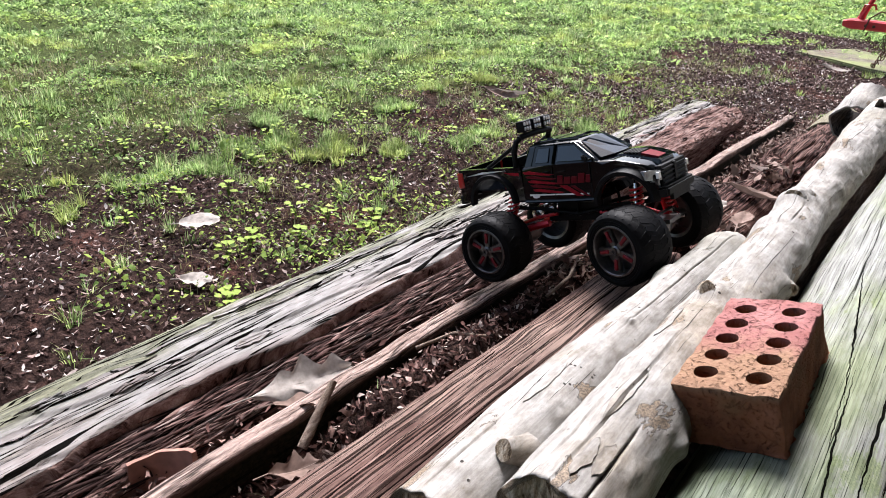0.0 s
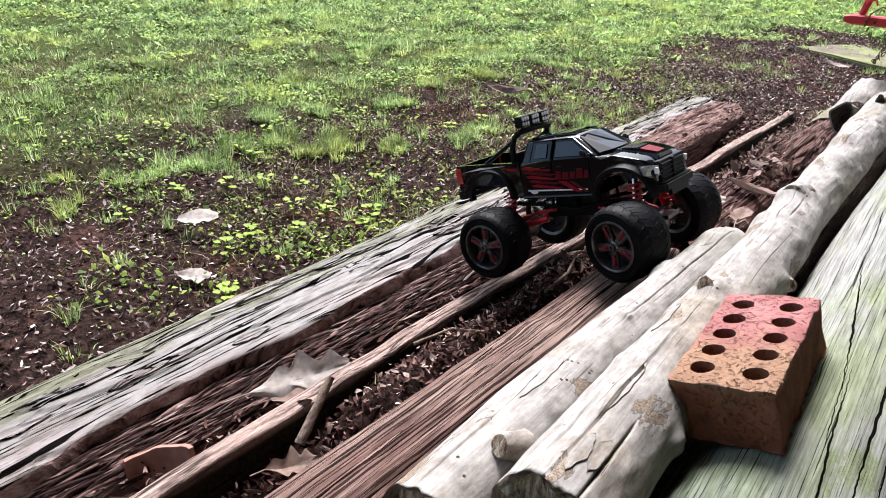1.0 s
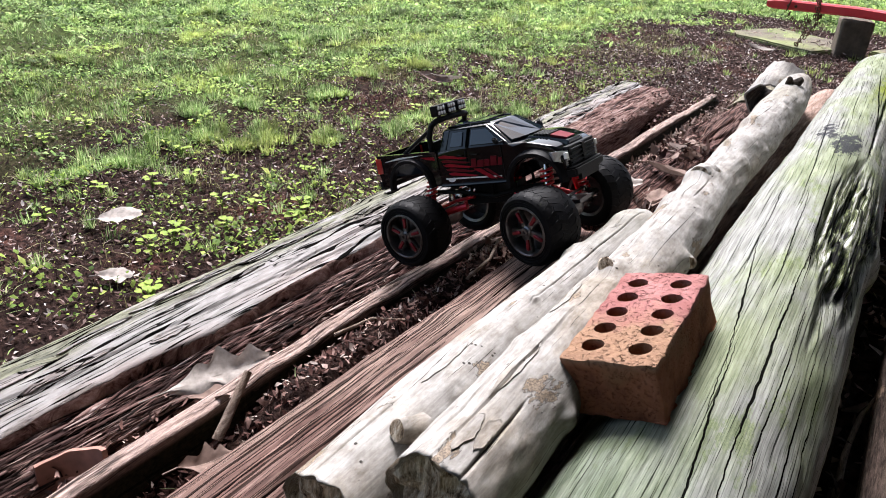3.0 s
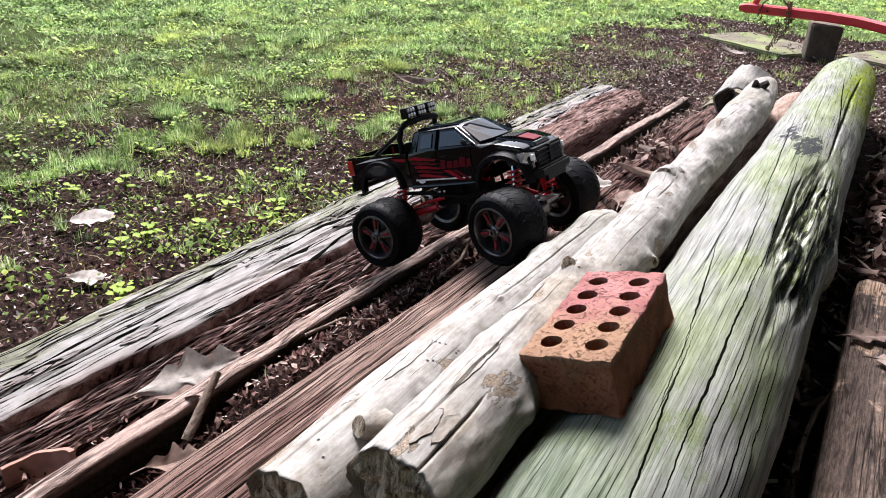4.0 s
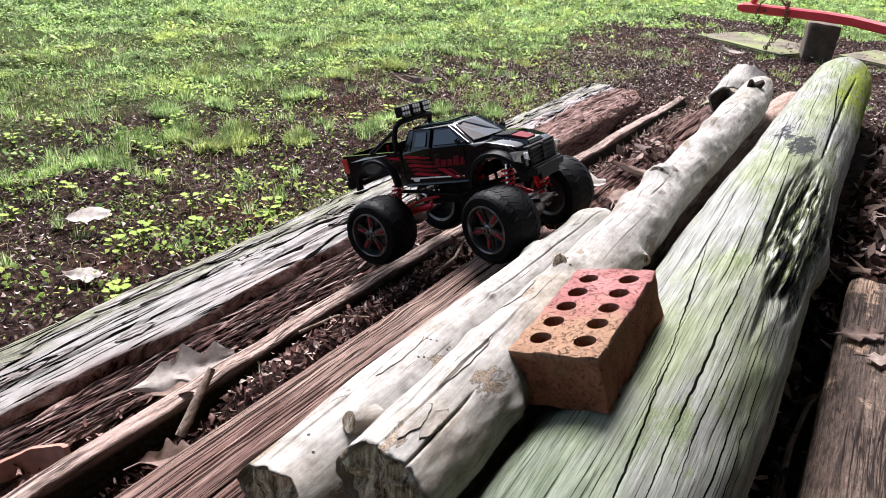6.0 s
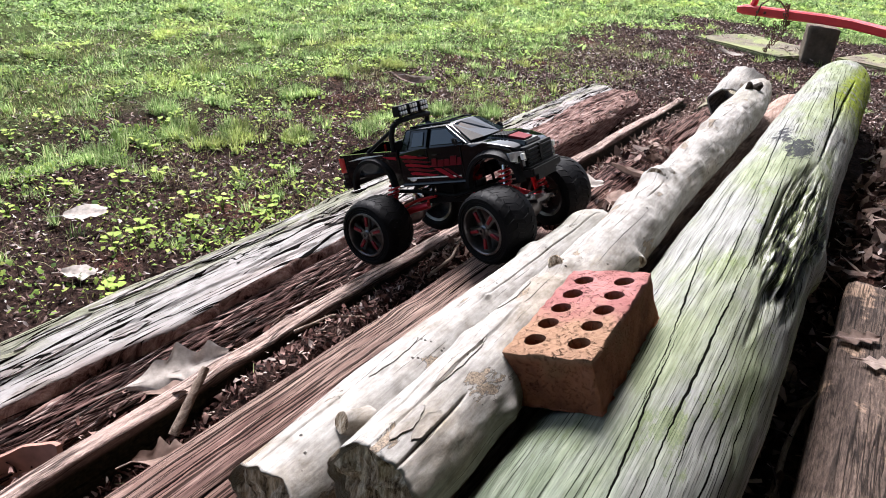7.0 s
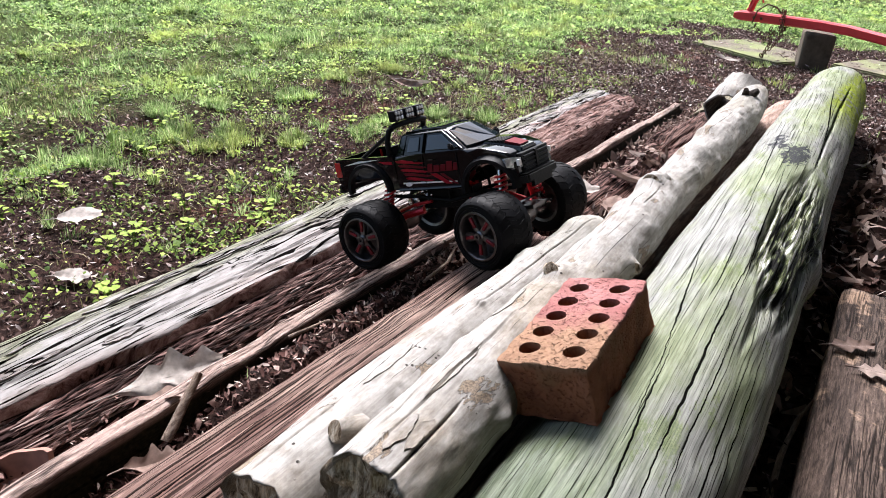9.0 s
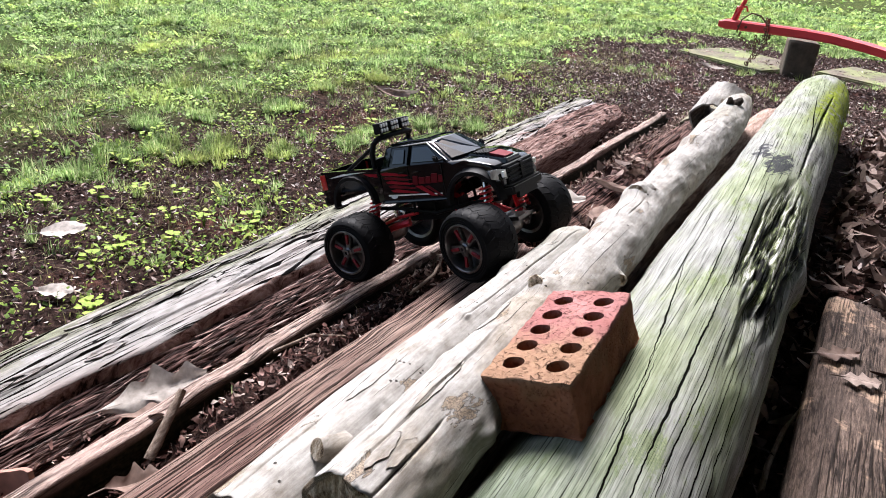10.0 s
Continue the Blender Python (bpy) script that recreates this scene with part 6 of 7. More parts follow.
for x0, x1 in ((-0.126, -0.040), (0.119, 0.040)):
    bm = bmesh.new()
    tube(bm, [(x0, 0.0, 0.004), ((x0 + x1) / 2, 0.0, 0.013), (x1, 0.0, 0.022)], 0.0034, 8)
    part("drive_shaft", bm, T_CHROME, truck, "steel drive shaft")
    for s in (-1, 1):
        bm = bmesh.new()
        tube(bm, [(x0, s * 0.020, 0.018), ((x0 + x1) / 2, s * 0.026, 0.030), (x1, s * 0.030, 0.036)], 0.0030, 8)
        part("upper_link", bm, T_REDMETAL, truck, "red upper suspension link")
for x in (-0.126, 0.119):
    bm = bmesh.new()
    lathe(bm, [(0.006, -0.098), (0.008, -0.085), (0.008, -0.03), (0.018, -0.016), (0.021, 0.0), (0.018, 0.016), (0.008, 0.03), (0.008, 0.085), (0.006, 0.098)], 16, 'y', Matrix.Translation((x, 0, 0)))
    part("axle", bm, T_RIM, truck, "dark metal axle")
    for s in (-1, 1):
        # damper
        bm = bmesh.new()
        top, low = Vector((x * 0.92 + 0.004, s * 0.040, 0.080)), Vector((x * 1.0, s * 0.062, 0.012))
        tube(bm, [low, low.lerp(top, 0.5), top], 0.0056, 10)
        sh = part("damper", bm, T_CHROME, truck, "steel damper")
        bm = bmesh.new()
        turns = [low.lerp(top, 0.08 + 0.84 * k / 72) + Vector((0.0095 * math.cos(k * 0.7), 0.0095 * math.sin(k * 0.7), 0)) for k in range(73)]
        tube(bm, turns, 0.0020, 5)
        part("spring", bm, T_REDMETAL, sh, "red coil spring")
        # links
        bm = bmesh.new()
        q = -1 if x < 0 else 1
        tube(bm, [(x, s * 0.048, 0.002), (x - q * 0.035, s * 0.042, 0.016), (x - q * 0.070, s * 0.036, 0.022)], 0.0062, 8)
        tube(bm, [(x - q * 0.004, s * 0.050, 0.004), (x - q * 0.008, s * 0.048, 0.030), (x - q * 0.010, s * 0.046, 0.050)], 0.0042, 8)
        part("suspension_link", bm, T_REDMETAL, truck, "red anodised suspension link")
for s in (-1, 1):
    bm = bmesh.new()
    lathe(bm, [(0.006, -0.010), (0.013, -0.008), (0.013, 0.004), (0.008, 0.010)], 10, 'y', Matrix.Translation((0.119, s * 0.060, 0.0)))
    tube(bm, [(0.119, s * 0.060, -0.016), (0.121, s * 0.058, 0.0), (0.119, s * 0.056, 0.020)], 0.0045, 8)
    tube(bm, [(0.119, s * 0.060, 0.0), (0.142, s * 0.056, 0.004)], 0.0030, 8)
    part("steering_knuckle", bm, T_CHROME, truck, "bright steel steering knuckle")
bm = bmesh.new()
tube(bm, [(0.135, -0.07, 0.006), (0.140, 0.0, 0.008), (0.135, 0.07, 0.006)], 0.003, 8)
tube(bm, [(0.118, -0.06, 0.018), (0.120, 0.06, 0.018)], 0.0025, 8)
box(bm, (0.126, -0.02, 0.010), (0.150, 0.02, 0.016))
part("steering_rod", bm, T_RIM, truck, "dark steel steering rod")


# wheels
def wheel_parts():
    """One wheel about its own axle (y), outer side at -y."""
    root = empty("wheel", None, truck)
    R, w = 0.0572, 0.034
    bm = bmesh.new()
    prof = [(0.0375, -w + 0.004), (0.0395, -w + 0.0002), (0.0415, -w + 0.0012), (0.0425, -w - 0.0002), (0.0455, -w + 0.0008), (0.0465, -w - 0.0006), (0.0495, -w + 0.0004), (0.0505, -w + 0.0002), (0.0545, -w + 0.004), (R - 0.0006, -w + 0.011), (R, -w + 0.018), (R + 0.0005, 0), (R, w - 0.018), (R - 0.0006, w - 0.011), (0.0545, w - 0.004), (0.048, w), (0.042, w - 0.0005), (0.0375, w - 0.004)]
    lathe(bm, prof, 56, 'y', closed=True)
    tyre = part("tyre", bm, T_RUBBER, root, "chunky black rubber tyre")
    # tread blocks
    n = 26
    blk = bmesh.new()
    for v in box(blk, (-0.0045, -0.0078, -0.0015), (0.0045, 0.0078, 0.0006)):
        if v.co.z > 0:
            v.co.x *= 0.82
            v.co.y *= 0.90
    first = None
    for row, (yo, skew, zz) in enumerate(((-0.0235, 24, -0.0016), (-0.0085, -20, 0.0), (0.0085, 20, 0.0), (0.0235, -24, -0.0016))):
        for k in range(n):
            a = 360 * (k + 0.5 * (row % 2)) / n
            m = Matrix.Rotation(radians(a), 4, 'Y') @ Matrix.Translation((0, yo, R + zz)) @ Matrix.Rotation(radians(skew), 4, 'Z')
            if row in (0, 3):
                m = m @ Matrix.Rotation(radians(16 if row == 0 else -16), 4, 'X')
            if first is None:
                first = part("tread_block", blk, T_RUBBER, tyre, smooth=False)
                ob = first
            else:
                ob = new("tread_block", first.data)
                ob.parent = tyre
            ob.matrix_basis = m
    # rim
    bm = bmesh.new()
    lathe(bm, [(0.0385, -w + 0.003), (0.0388, -w + 0.0005), (0.0365, -w - 0.0002), (0.0350, -w + 0.003), (0.0330, -w + 0.014), (0.0325, w - 0.006), (0.0385, w - 0.004)], 48, 'y', closed=True)
    lathe(bm, [(0.0328, -w + 0.022), (0.0328, -w + 0.024)], 32, 'y')
    rim = part("rim", bm, T_RIM, root, "gunmetal wheel rim")
    bm = bmesh.new()
    lathe(bm, [(0.0352, -w + 0.0006), (0.0362, -w - 0.0008), (0.0374, -w - 0.0008), (0.0380, -w + 0.0006)], 48, 'y', closed=True)
    part("rim_lip", bm, T_RIM, rim, "dark machined rim lip")
    for k in range(5):
        bm = bmesh.new()
        vs = box(bm, (-0.0068, -w + 0.005, 0.006), (0.0068, -w + 0.013, 0.0345))
        for v in vs:
            if v.co.z < 0.01:
                v.co.x *= 0.62
            if v.co.y > -w + 0.01:
                v.co.x *= 1.25
            else:
                v.co.y += 0.003 if v.co.z > 0.02 else 0
        bmesh.ops.bevel(bm, geom=bm.edges[:], offset=0.001, segments=2, affect='EDGES')
        bm.transform(Matrix.Rotation(radians(72 * k + 20), 4, 'Y'))
        spoke = part("spoke", bm, T_RIM, rim)
        bm = rounded_box((-0.0027, -w + 0.0035, 0.0135), (0.0027, -w + 0.0085, 0.0310), 0.001, 1)
        bm.transform(Matrix.Rotation(radians(72 * k + 20), 4, 'Y'))
        part("spoke_inset", bm, T_SPOKE, spoke, "red spoke inset")
    bm = bmesh.new()
    lathe(bm, [(0.0085, -w + 0.013), (0.0085, -w + 0.004), (0.0060, -w + 0.002), (0.0055, -w - 0.001), (0.0030, -w - 0.001), (0.0028, -w + 0.002)], 12, 'y')
    part("hub_nut", bm, T_RIM, rim, "steel hub nut")
    return root


wheel = wheel_parts()
spots = [(0.119, -0.100, 0, -12, 25), (-0.126, -0.101, 0, 0, 60), (0.119, 0.100, 0, 168, 10), (-0.126, 0.101, 0, 180, 40)]
for k, (x, y, z, turn, roll) in enumerate(spots):
    m = Matrix.Translation((x, y, z)) @ Matrix.Rotation(radians(turn), 4, 'Z') @ Matrix.Rotation(radians(roll), 4, 'Y')
    if k == 0:
        wheel.matrix_basis = m
    else:
        copy_thing(wheel, m)


# ---- litter, grass and weeds ----
CLUMPS = [(-1.22, 0.90, 45), (-1.34, 0.80, 30), (-1.17, 1.05, 40), (-1.22, 1.27, 30), (-1.52, 0.90, 25), (-1.36, 0.50, 20), (-1.88, 0.82, 30), (-1.92, 1.16, 30), (-1.45, 1.17, 20)]
def scrap_field(name, pos, size, material, label, category, seed, tilt=0.5):
    """Small bent leaf scraps at the points pos, joined."""
    r4 = np.random.default_rng(seed)
    n = len(pos)
    L = size * r4.uniform(0.6, 1.5, n)
    W = L * r4.uniform(0.15, 0.55, n)
    az, ti, ro = r4.uniform(0, 2 * np.pi, n), r4.normal(0, tilt, n), r4.normal(0, tilt, n)
    bend = r4.uniform(-0.5, 0.9, n)
    u = np.array([-1, 0.1, 1.0])
    wid = np.array([0.35, 1.0, 0.2])
    base = []
    for i in range(3):
        for v in (-1, 1):
            jit = r4.uniform(0.6, 1.3, n)
            base.append(np.stack([u[i] * L / 2, v * wid[i] * W / 2 * jit, bend * L * 0.35 * u[i] ** 2 + 0.25 * W * r4.uniform(-1, 1, n)], -1))
    P = np.stack(base, 1)
    ct, st, cr, sr, ca, sa = np.cos(ti), np.sin(ti), np.cos(ro), np.sin(ro), np.cos(az), np.sin(az)
    x, y, z = P[..., 0], P[..., 1], P[..., 2]
    y, z = y * cr[:, None] - z * sr[:, None], y * sr[:, None] + z * cr[:, None]
    x, z = x * ct[:, None] - z * st[:, None], x * st[:, None] + z * ct[:, None]
    x, y = x * ca[:, None] - y * sa[:, None], x * sa[:, None] + y * ca[:, None]
    V = np.stack([x, y, z], -1) + pos[:, None, :]
    q = np.array([[0, 1, 3, 2], [2, 3, 5, 4]])
    F = (np.arange(n)[:, None, None] * 6 + q).reshape(-1, 4)
    ob = array_mesh(name, V.reshape(-1, 3), [F], material, smooth=False)
    return tagged(ob, label, category, kind="stuff")


def sliver_field(name, pos, length, width, material, label, seed, yaw=0.11, pitch=0.08, host=None):
    """Long splinters of rotten wood lying along y, three-sided, joined."""
    r4 = np.random.default_rng(seed)
    n = len(pos)
    L, W = length * r4.uniform(0.35, 1.6, n), width * r4.uniform(0.4, 1.5, n)
    T = W * r4.uniform(0.4, 1.3, n)
    az, ti = r4.normal(0, yaw, n), r4.normal(0, pitch, n)
    out = []
    for u, k in ((-0.5, 0.25), (-0.1, 1.0), (0.25, 0.9), (0.5, 0.08)):
        off = r4.normal(0, 0.35, n) * W
        for v, h in ((-0.5, 0.0), (r4.uniform(-0.4, 0.4, n), 1.0), (0.5, 0.0)):
            a, b = u * L, v * W * k + off * 0.3
            out.append(np.stack([b * np.cos(az) - a * np.sin(az), b * np.sin(az) + a * np.cos(az), h * T * k + a * np.sin(ti)], -1))
    V = np.stack(out, 1) + pos[:, None, :]
    q = np.array([[3 * i + j, 3 * i + j + 1, 3 * i + j + 4, 3 * i + j + 3] for i in range(3) for j in range(2)])
    ob = array_mesh(name, V.reshape(-1, 3), [(np.arange(n)[:, None, None] * 12 + q).reshape(-1, 4)], material, smooth=False)
    ob.parent = host
    return tagged(ob, label, "" if host else "wood splinters", kind="stuff")


def scatter(n, x0, x1, y0, y1, seed, keep=None):
    r5 = np.random.default_rng(seed)
    x, y = r5.uniform(x0, x1, n), r5.uniform(y0, y1, n)
    if keep is not None:
        k = r5.uniform(0, 1, n) < keep(x, y)
        x, y = x[k], y[k]
    return x, y


def on_ground(x, y, lift=0.004, seed=1):
    return np.stack([x, y, ground_z(x, y) + np.abs(np.random.default_rng(seed).normal(0, lift, len(x)))], -1)


x, y = scatter(30000, -0.90, -0.50, -0.1, 2.75, 101)
scrap_field("leaf_litter", on_ground(x, y, 0.008, 2), 0.0115, M_LITTER, "dark broken leaf litter packed between the timbers", "leaf litter", 201, 0.6)
x, y = scatter(7000, -0.06, 0.65, 0.3, 3.4, 102)
scrap_field("leaf_litter", on_ground(x, y, 0.012, 3), 0.030, M_CHIPS, "dark curled leaves heaped beside the thick log", "leaf litter", 202, 0.7)
x, y = scatter(1500, -0.03, 0.65, 0.3, 3.0, 125, lambda x, y: ((np.abs(x - at_y(BOARD, y, 1)) > 0.125) | (y > 1.40)) * 1.0)
scrap_field("leaf_litter", on_ground(x, y, 0.016, 15) + (0, 0, 0.012), 0.050, M_DEAD_LEAF, "curled grey-brown dead leaves heaped beside the plank", "leaf litter", 209, 0.6)
x, y = scatter(42000, -2.6, 0.4, 2.5, 5.6, 103, lambda x, y: (1 - lawn(x, y)) ** 1.5)
scrap_field("leaf_litter", on_ground(x, y, 0.006, 4), 0.015, M_CHIPS, "brown leaf litter on bare soil at the log ends", "leaf litter", 203, 0.45)
x, y = scatter(80000, -3.6, -1.0, -0.3, 3.8, 104, lambda x, y: 0.25 + 0.75 * (1 - lawn(x, y)) ** 2)
scrap_field("leaf_litter", on_ground(x, y, 0.007, 5), 0.012, M_CHIPS, "small brown chips strewn over bare soil", "leaf litter", 204, 0.5)
x, y = scatter(420, -1.15, 0.4, 4.40, 4.95, 108, lambda x, y: (fbm(np.stack([x, y, 0 * x], -1) * 6, 29, 2) > 0.0) * 1.0)
scrap_field("leaf_litter", np.stack([x, y, 0 * x + 0.026], -1), 0.024, M_CHIPS, "leaf scraps and dirt lying on the slabs", "leaf litter", 208, 0.3)
x, y = scatter(900, -0.67, -0.57, 0.95, 2.7, 126)
scrap_field("leaf_litter", on_ground(x, y, 0.010, 16) + (0, 0, 0.006), 0.020, M_DEAD_LEAF, "pinkish leaf scraps strewn beside the split board", "leaf litter", 210, 0.5)
x, y = scatter(34, -0.56, -0.46, 1.56, 1.74, 127)
scrap_field("leaf_litter", np.stack([x, y, 0.200 + 0.015 * np.random.default_rng(17).uniform(0, 1, len(x))], -1), 0.030, M_DEAD_LEAF, "curled red-brown leaves heaped on the crumbling log", "leaf litter", 211, 0.6)
x, y = scatter(30, -0.47, -0.40, 1.10, 1.34, 128)
scrap_field("leaf_litter", np.stack([x, y, 0.190 + 0.020 * np.random.default_rng(18).uniform(0, 1, len(x))], -1), 0.030, M_DEAD_LEAF, "dead leaves caught between log and driftwood", "leaf litter", 212, 0.6)
# scraps caught on the rotting log
x, y = scatter(110, -0.56, -0.44, 1.52, 1.80, 105)
z = at_y(ROTTEN, y, 2) + np.sqrt(np.clip(at_y(ROTTEN, y, 3) ** 2 - (x - at_y(ROTTEN, y, 1)) ** 2, 0, 1))
scrap_field("leaf_litter", np.stack([x, y, z + 0.003], -1), 0.020, M_LITTER, "reddish leaf scraps caught on the rotting log", "leaf litter", 205, 0.5)
x, y = scatter(700, -0.86, -0.76, -0.1, 1.3, 107)
x = x - 0.035 * np.clip(y - 0.5, 0, 2.2)
scrap_field("leaf_litter", np.stack([x, y, 0 * x + 0.066 + 0.010 * np.random.default_rng(8).uniform(-1, 1, len(x))], -1), 0.013, M_LITTER, "brown chips and leaf scraps on the rotted timber shelf", "leaf litter", 207, 0.5)
x, y = scatter(260, -0.92, -0.84, 1.4, 2.6, 106)
scrap_field("leaf_litter", np.stack([x, y, 0 * x + 0.092], -1), 0.016, M_LITTER, "leaf scraps on the rotted edge of the timber", "leaf litter", 206, 0.4)


# splinters on the rotted shelf, the crumbling log and the slat's foot
x, y = scatter(3000, -0.862, -0.790, -0.1, 1.25, 120)
sliver_field("rotten_fringe", np.stack([x, y, 0.079 - 0.45 * np.clip(x + 0.83, 0, 1) + 0.008 * np.random.default_rng(12).uniform(-1, 1, len(x))], -1), 0.075, 0.0026, M_ROT, "red-brown splinters of rotten wood on the timber's edge", 220, host=timber)
x, y = scatter(150, -0.95, -0.84, 1.2, 2.55, 121)
x = x - 0.04 * (y - 1.3)
sliver_field("rotten_fringe", np.stack([x, y, 0.102 + 0.004 * np.random.default_rng(13).uniform(-1, 1, len(x))], -1), 0.060, 0.0032, M_ROT, "red-brown splinters on the rotted end of the timber", 221, 0.2, 0.05, timber)
x, y = scatter(900, -0.80, -0.715, 0.1, 1.2, 122)
sliver_field("rotten_fringe", on_ground(x, y, 0.008, 14) + (0, 0, 0.004), 0.065, 0.0028, M_ROT, "rotten wood splinters in the gap between timbers", 222, 0.35, 0.15)
x, y = scatter(90, -0.56, -0.45, 1.15, 2.35, 123)
z = at_y(ROTTEN, y, 2) + np.sqrt(np.clip(at_y(ROTTEN, y, 3) ** 2 - (x - at_y(ROTTEN, y, 1)) ** 2, 0, 1))
sliver_field("rotten_fringe", np.stack([x, y, z - 0.004], -1), 0.050, 0.0032, M_ROT, "dark splinters on the crumbling log", 223, 0.2, 0.06, rotten_log)


def leaflet_field(name, x, y, size, seed, label, category, material, rise=0.02):
    """Small single leaves at all angles, joined."""
    r8 = np.random.default_rng(seed)
    n = len(x)
    s = size * np.exp(r8.normal(0, 0.35, n))
    a, ti, ro = r8.uniform(0, 2 * np.pi, n), r8.normal(0.25, 0.45, n), r8.normal(0, 0.45, n)
    z0 = ground_z(x, y) + r8.uniform(0.05, 1.0, n) ** 1.5 * rise
    w = s * r8.uniform(0.22, 0.5, n)
    out = []
    for u, v in ((0, 0), (0.45, 1), (0.45, -1), (1.0, 0)):
        px, py = s * u, w * v
        pz = px * np.sin(ti) + py * np.sin(ro) + 0.15 * s * abs(v)
        out.append(np.stack([x + px * np.cos(a) - py * np.sin(a), y + px * np.sin(a) + py * np.cos(a), z0 + pz], -1))
    f3 = np.array([[0, 2, 1], [1, 2, 3]])
    ob = array_mesh(name, np.stack(out, 1).reshape(-1, 3), [(np.arange(n)[:, None, None] * 4 + f3).reshape(-1, 3)], material, smooth=False)
    return tagged(ob, label, category, kind="stuff")


def blade_field(name, x, y, height, width, material, label, category, seed, lean=0.5, spin=None):
    """Grass blades: tapered bent strips, joined."""
    r6 = np.random.default_rng(seed)
    n = len(x)
    h = height * r6.uniform(0.5, 1.25, n)
    w = width * r6.uniform(0.6, 1.3, n)
    az = r6.uniform(0, 2 * np.pi, n) if spin is None else spin
    le = np.abs(r6.normal(0, lean, n))
    f = az + r6.uniform(-0.6, 0.6, n) + np.pi / 2
    z0 = ground_z(x, y) - 0.003
    out = []
    for t, ws in ((0, 1.0), (0.55, 0.85), (1.0, 0.06)):
        reach = h * (le * t ** 1.8)
        rise = h * (t - 0.28 * le * t ** 2.2)
        cx, cy = x + reach * np.cos(az), y + reach * np.sin(az)
        for s in (-1, 1):
            out.append(np.stack([cx + s * ws * w / 2 * np.cos(f), cy + s * ws * w / 2 * np.sin(f), z0 + rise], -1))
    V = np.stack(out, 1)
    q = np.array([[0, 1, 3, 2], [2, 3, 5, 4]])
    F = (np.arange(n)[:, None, None] * 6 + q).reshape(-1, 4)
    ob = array_mesh(name, V.reshape(-1, 3), [F], material)
    return tagged(ob, label, category, kind="stuff")


TUFTS = [(-1.94, 0.87), (-1.89, 1.01), (-2.10, 1.63), (-2.00, 1.90), (-2.10, 1.39), (-1.79, 1.43), (-1.75, 1.32), (-2.54, 1.85), (-2.38, 2.02), (-1.99, 2.51), (-2.04, 2.19), (-1.91, 2.99),
         (-1.54, 1.93), (-1.97, 1.18), (-1.91, 1.31), (-2.47, 2.50), (-2.88, 2.55), (-3.25, 2.23), (-3.20, 1.51), (-1.29, 2.22), (-1.45, 2.12), (-1.50, 1.75), (-1.60, 1.53), (-2.66, 3.05), (-2.84, 2.71), (-2.78, 2.34)]
r7 = np.random.default_rng(77)
tx, ty, hh, sp = [], [], [], []


def tuft(cx, cy, m, rad, h):
    """A dome of blades that fan out from one root."""
    a = r7.uniform(0, 2 * np.pi, m)
    d = rad * np.sqrt(r7.uniform(0, 1, m))
    tx.append(cx + d * np.cos(a)), ty.append(cy + d * np.sin(a)), hh.append(np.full(m, h)), sp.append(a + r7.normal(0, 0.5, m))


for cx, cy in TUFTS:
    tuft(cx, cy, int(r7.uniform(520, 820)), r7.uniform(0.034, 0.058), r7.uniform(0.028, 0.044))
    for k in range(3):
        tuft(cx + r7.normal(0, 0.055), cy + r7.normal(0, 0.055), int(r7.uniform(40, 120)), r7.uniform(0.012, 0.03), r7.uniform(0.03, 0.05))
px, py = scatter(3800, -5.4, 0.6, 0.0, 8.4, 110, lambda x, y: np.clip(lawn(x, y), 0, 1) * (0.15 + 0.85 * (fbm(np.stack([x, y, 0 * x], -1) * 2.2, 15, 2) > 0.0)))
for k in range(len(px)):
    tuft(px[k], py[k], int(r7.uniform(16, 76)), r7.uniform(0.010, 0.04), r7.uniform(0.025, 0.055))
px, py = scatter(420, -5.2, 0.4, 2.6, 7.6, 117, lambda x, y: lawn(x, y) * (fbm(np.stack([x, y, 0 * x], -1) * 1.8, 33, 2) > -0.1))
for k in range(len(px)):
    tuft(px[k], py[k], int(r7.uniform(90, 190)), r7.uniform(0.05, 0.10), r7.uniform(0.04, 0.06))
px, py = scatter(260, -1.5, 0.4, 2.6, 4.6, 118, lambda x, y: 0.15 + 0.6 * (fbm(np.stack([x, y, 0 * x], -1) * 2.2, 34, 2) > 0.1))
for k in range(len(px)):
    tuft(px[k], py[k], int(r7.uniform(10, 50)), r7.uniform(0.008, 0.05), r7.uniform(0.02, 0.04))
px, py = scatter(1100, -2.8, -1.12, 0.1, 3.2, 114, lambda x, y: (0.10 + 0.55 * (fbm(np.stack([x, y, 0 * x], -1) * 2.6, 18, 2) > 0.15)) * smooth_step(-1.08, -1.3, x + 0.04 * y))
for k in range(len(px)):
    tuft(px[k], py[k], int(r7.uniform(12, 60)), r7.uniform(0.006, 0.025), r7.uniform(0.02, 0.05))
tx, ty = np.concatenate(tx), np.concatenate(ty)
blade_field("grass_tufts", tx, ty, np.concatenate(hh), 0.0010 + 0.0006 * np.hypot(tx, ty), M_GRASS, "fresh green grass tufts growing from bare soil", "grass", 301, 0.62, np.concatenate(sp))
x, y = scatter(125000, -5.4, 0.6, -0.2, 8.4, 111, lambda x, y: 0.02 + 0.9 * lawn(x, y) ** 2.0 * (0.2 + 0.8 * (fbm(np.stack([x, y, 0 * x], -1) * 3.1, 19, 3) > 0.0)))
blade_field("lawn_grass", x, y, 0.024, 0.0014 + 0.0005 * np.hypot(x, y), M_GRASS, "thin bright green lawn grass", "grass", 302, 1.2)
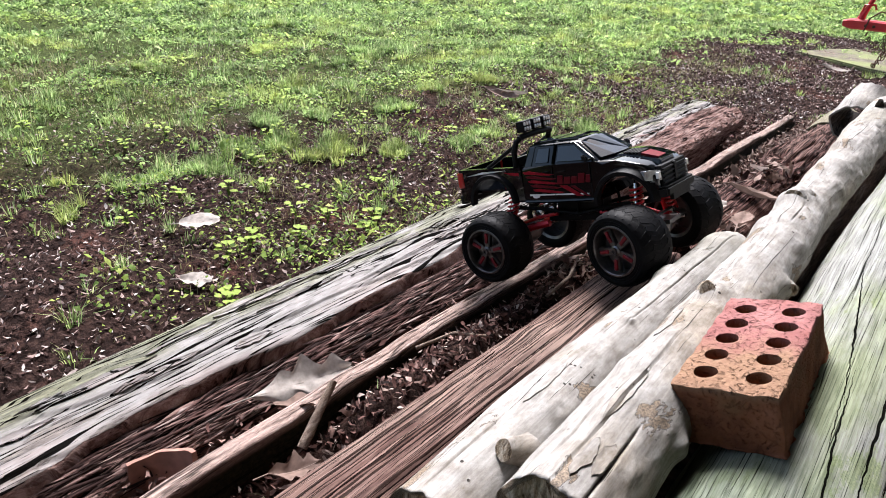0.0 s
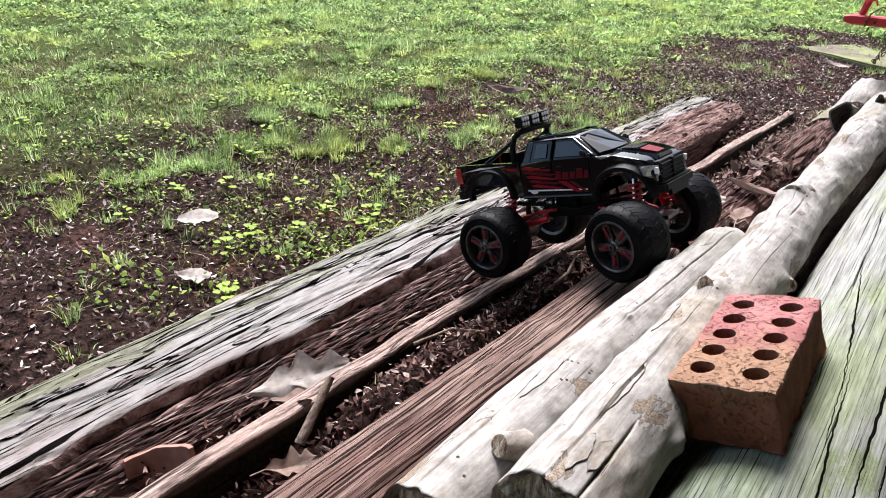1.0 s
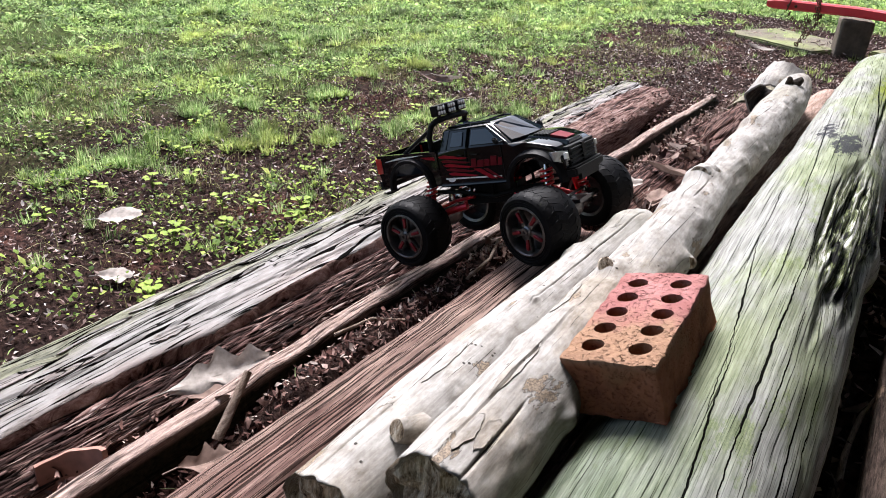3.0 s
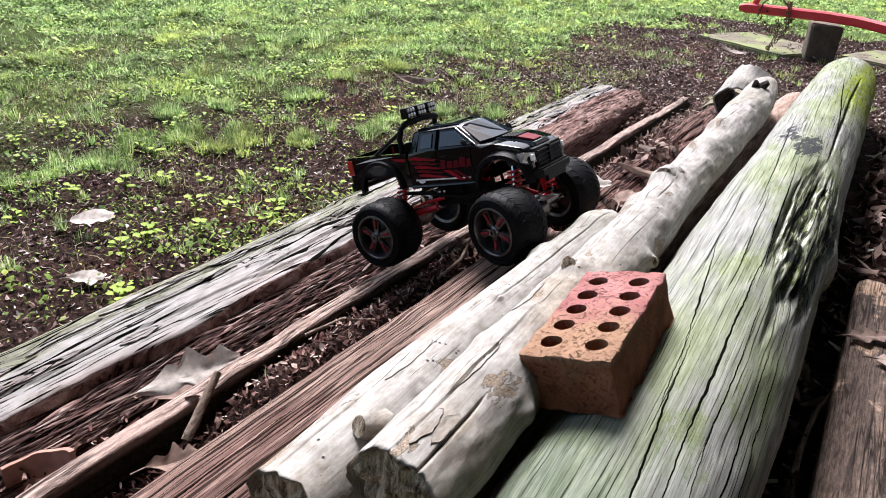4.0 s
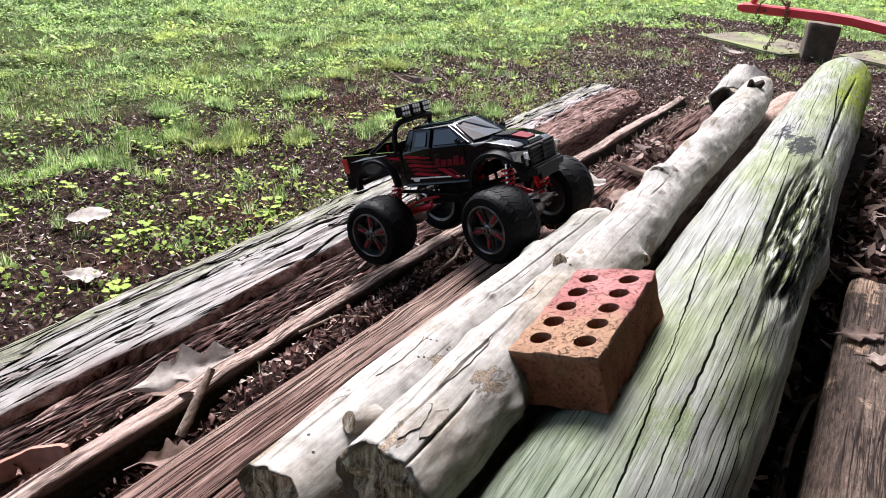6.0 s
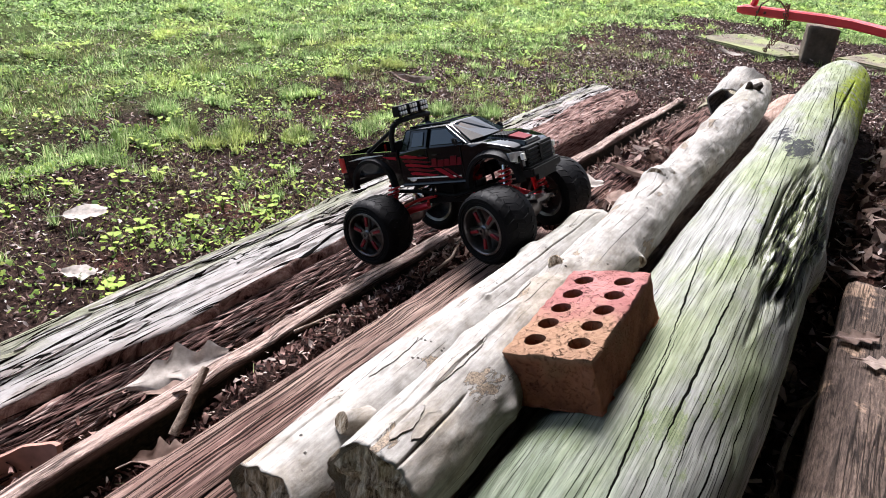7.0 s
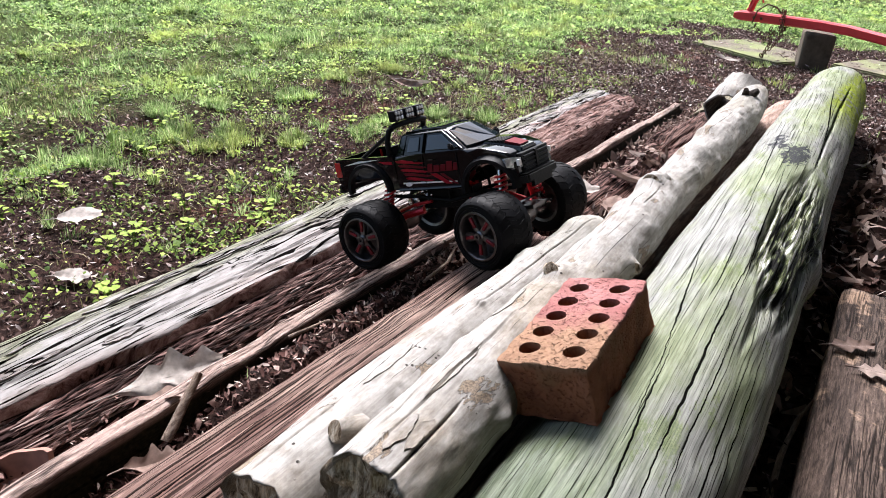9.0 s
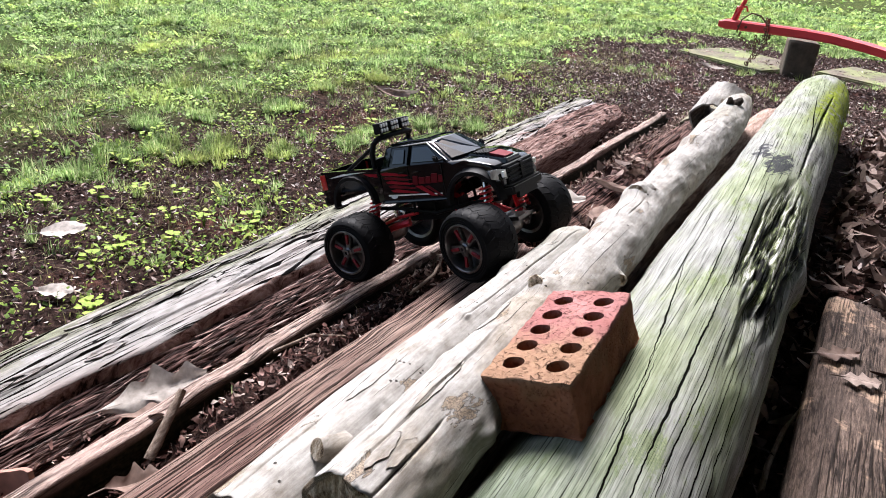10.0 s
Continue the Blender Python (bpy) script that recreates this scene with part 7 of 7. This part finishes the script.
x, y = scatter(40000, -16, 10, -4, 22, 115, lambda x, y: ((x < -5.2) | (x > 0.5) | (y > 8.2)) * lawn(x, y))
leaflet_field("lawn_grass", x, y, 0.045, 305, "bright green lawn grass farther off", "grass", M_CLOVER, 0.05)


x, y = scatter(440000, -5.4, 0.6, 0.0, 8.6, 112, lambda x, y: lawn(x, y) ** 1.6 * np.where(y + 0.6 * (-x - 1.5) > 3.6, 0.40 + 0.55 * (fbm(np.stack([x, y, 0 * x], -1) * 2.4, 16, 3) > -0.15), 0.05 + 0.65 * (fbm(np.stack([x, y, 0 * x], -1) * 3.0, 16, 3) > 0.16)))
leaflet_field("clover_patch", x, y, 0.0060 + 0.0020 * np.hypot(x, y), 303, "low bright green clover through the lawn", "clover", M_CLOVER)
x, y = scatter(52000, -3.2, -1.1, 0.0, 3.4, 113, lambda x, y: 0.012 + (fbm(np.stack([x, y, 0 * x], -1) * 2.8, 17, 3) > 0.22) * 0.38)
leaflet_field("ground_weeds", x, y, 0.0082, 304, "small green weeds in patches on bare soil", "weeds", M_WEED, 0.025)
x, y = scatter(60000, -3.6, -1.06, 0.0, 4.4, 116, lambda x, y: (0.04 + 0.75 * (fbm(np.stack([x, y, 0 * x], -1) * 3.4, 23, 3) > 0.22)) * (0.25 + 0.75 * smooth_step(0.8, 1.6, y - 0.5 * (x + 1.2))))
blade_field("dry_grass", x, y, 0.030, 0.0022, M_STRAW, "thin olive and straw-coloured grass in loose patches", "dry grass", 306, 1.3)

# leafy clumps beside the timber
r11 = np.random.default_rng(92)
cx = np.concatenate([r11.normal(a, 0.075, 7 * k) for a, b, k in CLUMPS])
cy = np.concatenate([r11.normal(b, 0.060, 7 * k) for a, b, k in CLUMPS])
leaflet_field("ground_weeds", cx, cy, 0.0095, 307, "leafy green weeds in clumps beside the timber", "weeds", M_WEED, 0.035)


def weed_thing(cx, cy, seed):
    """A seedling with a few broad yellow-green leaves on thin stalks."""
    r9 = random.Random(seed)
    gz = float(ground_z(np.array([cx]), np.array([cy]))[0])
    root = empty("weed_seedling", pose(cx, cy, gz))
    for k in range(7):
        bm = bmesh.new()
        a = k * 0.9 + r9.uniform(-0.3, 0.3)
        reach, h, w = r9.uniform(0.010, 0.026), r9.uniform(0.012, 0.04), r9.uniform(0.005, 0.010)
        d, sd = Vector((math.cos(a), math.sin(a), 0)), Vector((-math.sin(a), math.cos(a), 0))
        c = Vector((0, 0, h)) + d * reach * 0.5
        tube(bm, [(0, 0, -0.004), Vector((0, 0, h * 0.7)) + d * reach * 0.2, c], 0.0008, 4)
        rows = []
        for t, ww in ((0, 0.1), (0.3, 0.85), (0.6, 1.0), (0.85, 0.6), (1.0, 0.05)):
            m = c + d * (t * 2.2 * w) + Vector((0, 0, 0.35 * w * math.sin(2.6 * t)))
            rows.append([bm.verts.new(m + sd * w * ww * s + Vector((0, 0, 0.2 * w * abs(s)))) for s in (-1, 0, 1)])
        for p, q in zip(rows, rows[1:]):
            for j in (0, 1):
                bm.faces.new((p[j], p[j + 1], q[j + 1], q[j]))
        part("leaf", bm, M_WEED, root)
    return tagged(root, "yellow-green broad-leaved seedling in bare soil", "weed", group="seedlings by the timber")


SEEDLINGS = [(-1.60, 1.02), (-1.17, 0.62), (-1.15, 0.60), (-1.36, 0.80), (-1.70, 0.67), (-1.72, 0.83), (-1.64, 0.93), (-1.09, 0.36), (-1.30, 0.90), (-1.22, 1.05), (-1.42, 0.98), (-1.33, 0.72), (-1.28, 1.12), (-1.34, 1.02)]
r10 = np.random.default_rng(91)
SEEDLINGS += [(float(a), float(b)) for a, b in zip(r10.uniform(-2.7, -1.45, 34), r10.uniform(0.7, 3.0, 34))]
for k, (cx, cy) in enumerate(SEEDLINGS):
    weed_thing(cx, cy, 400 + k)
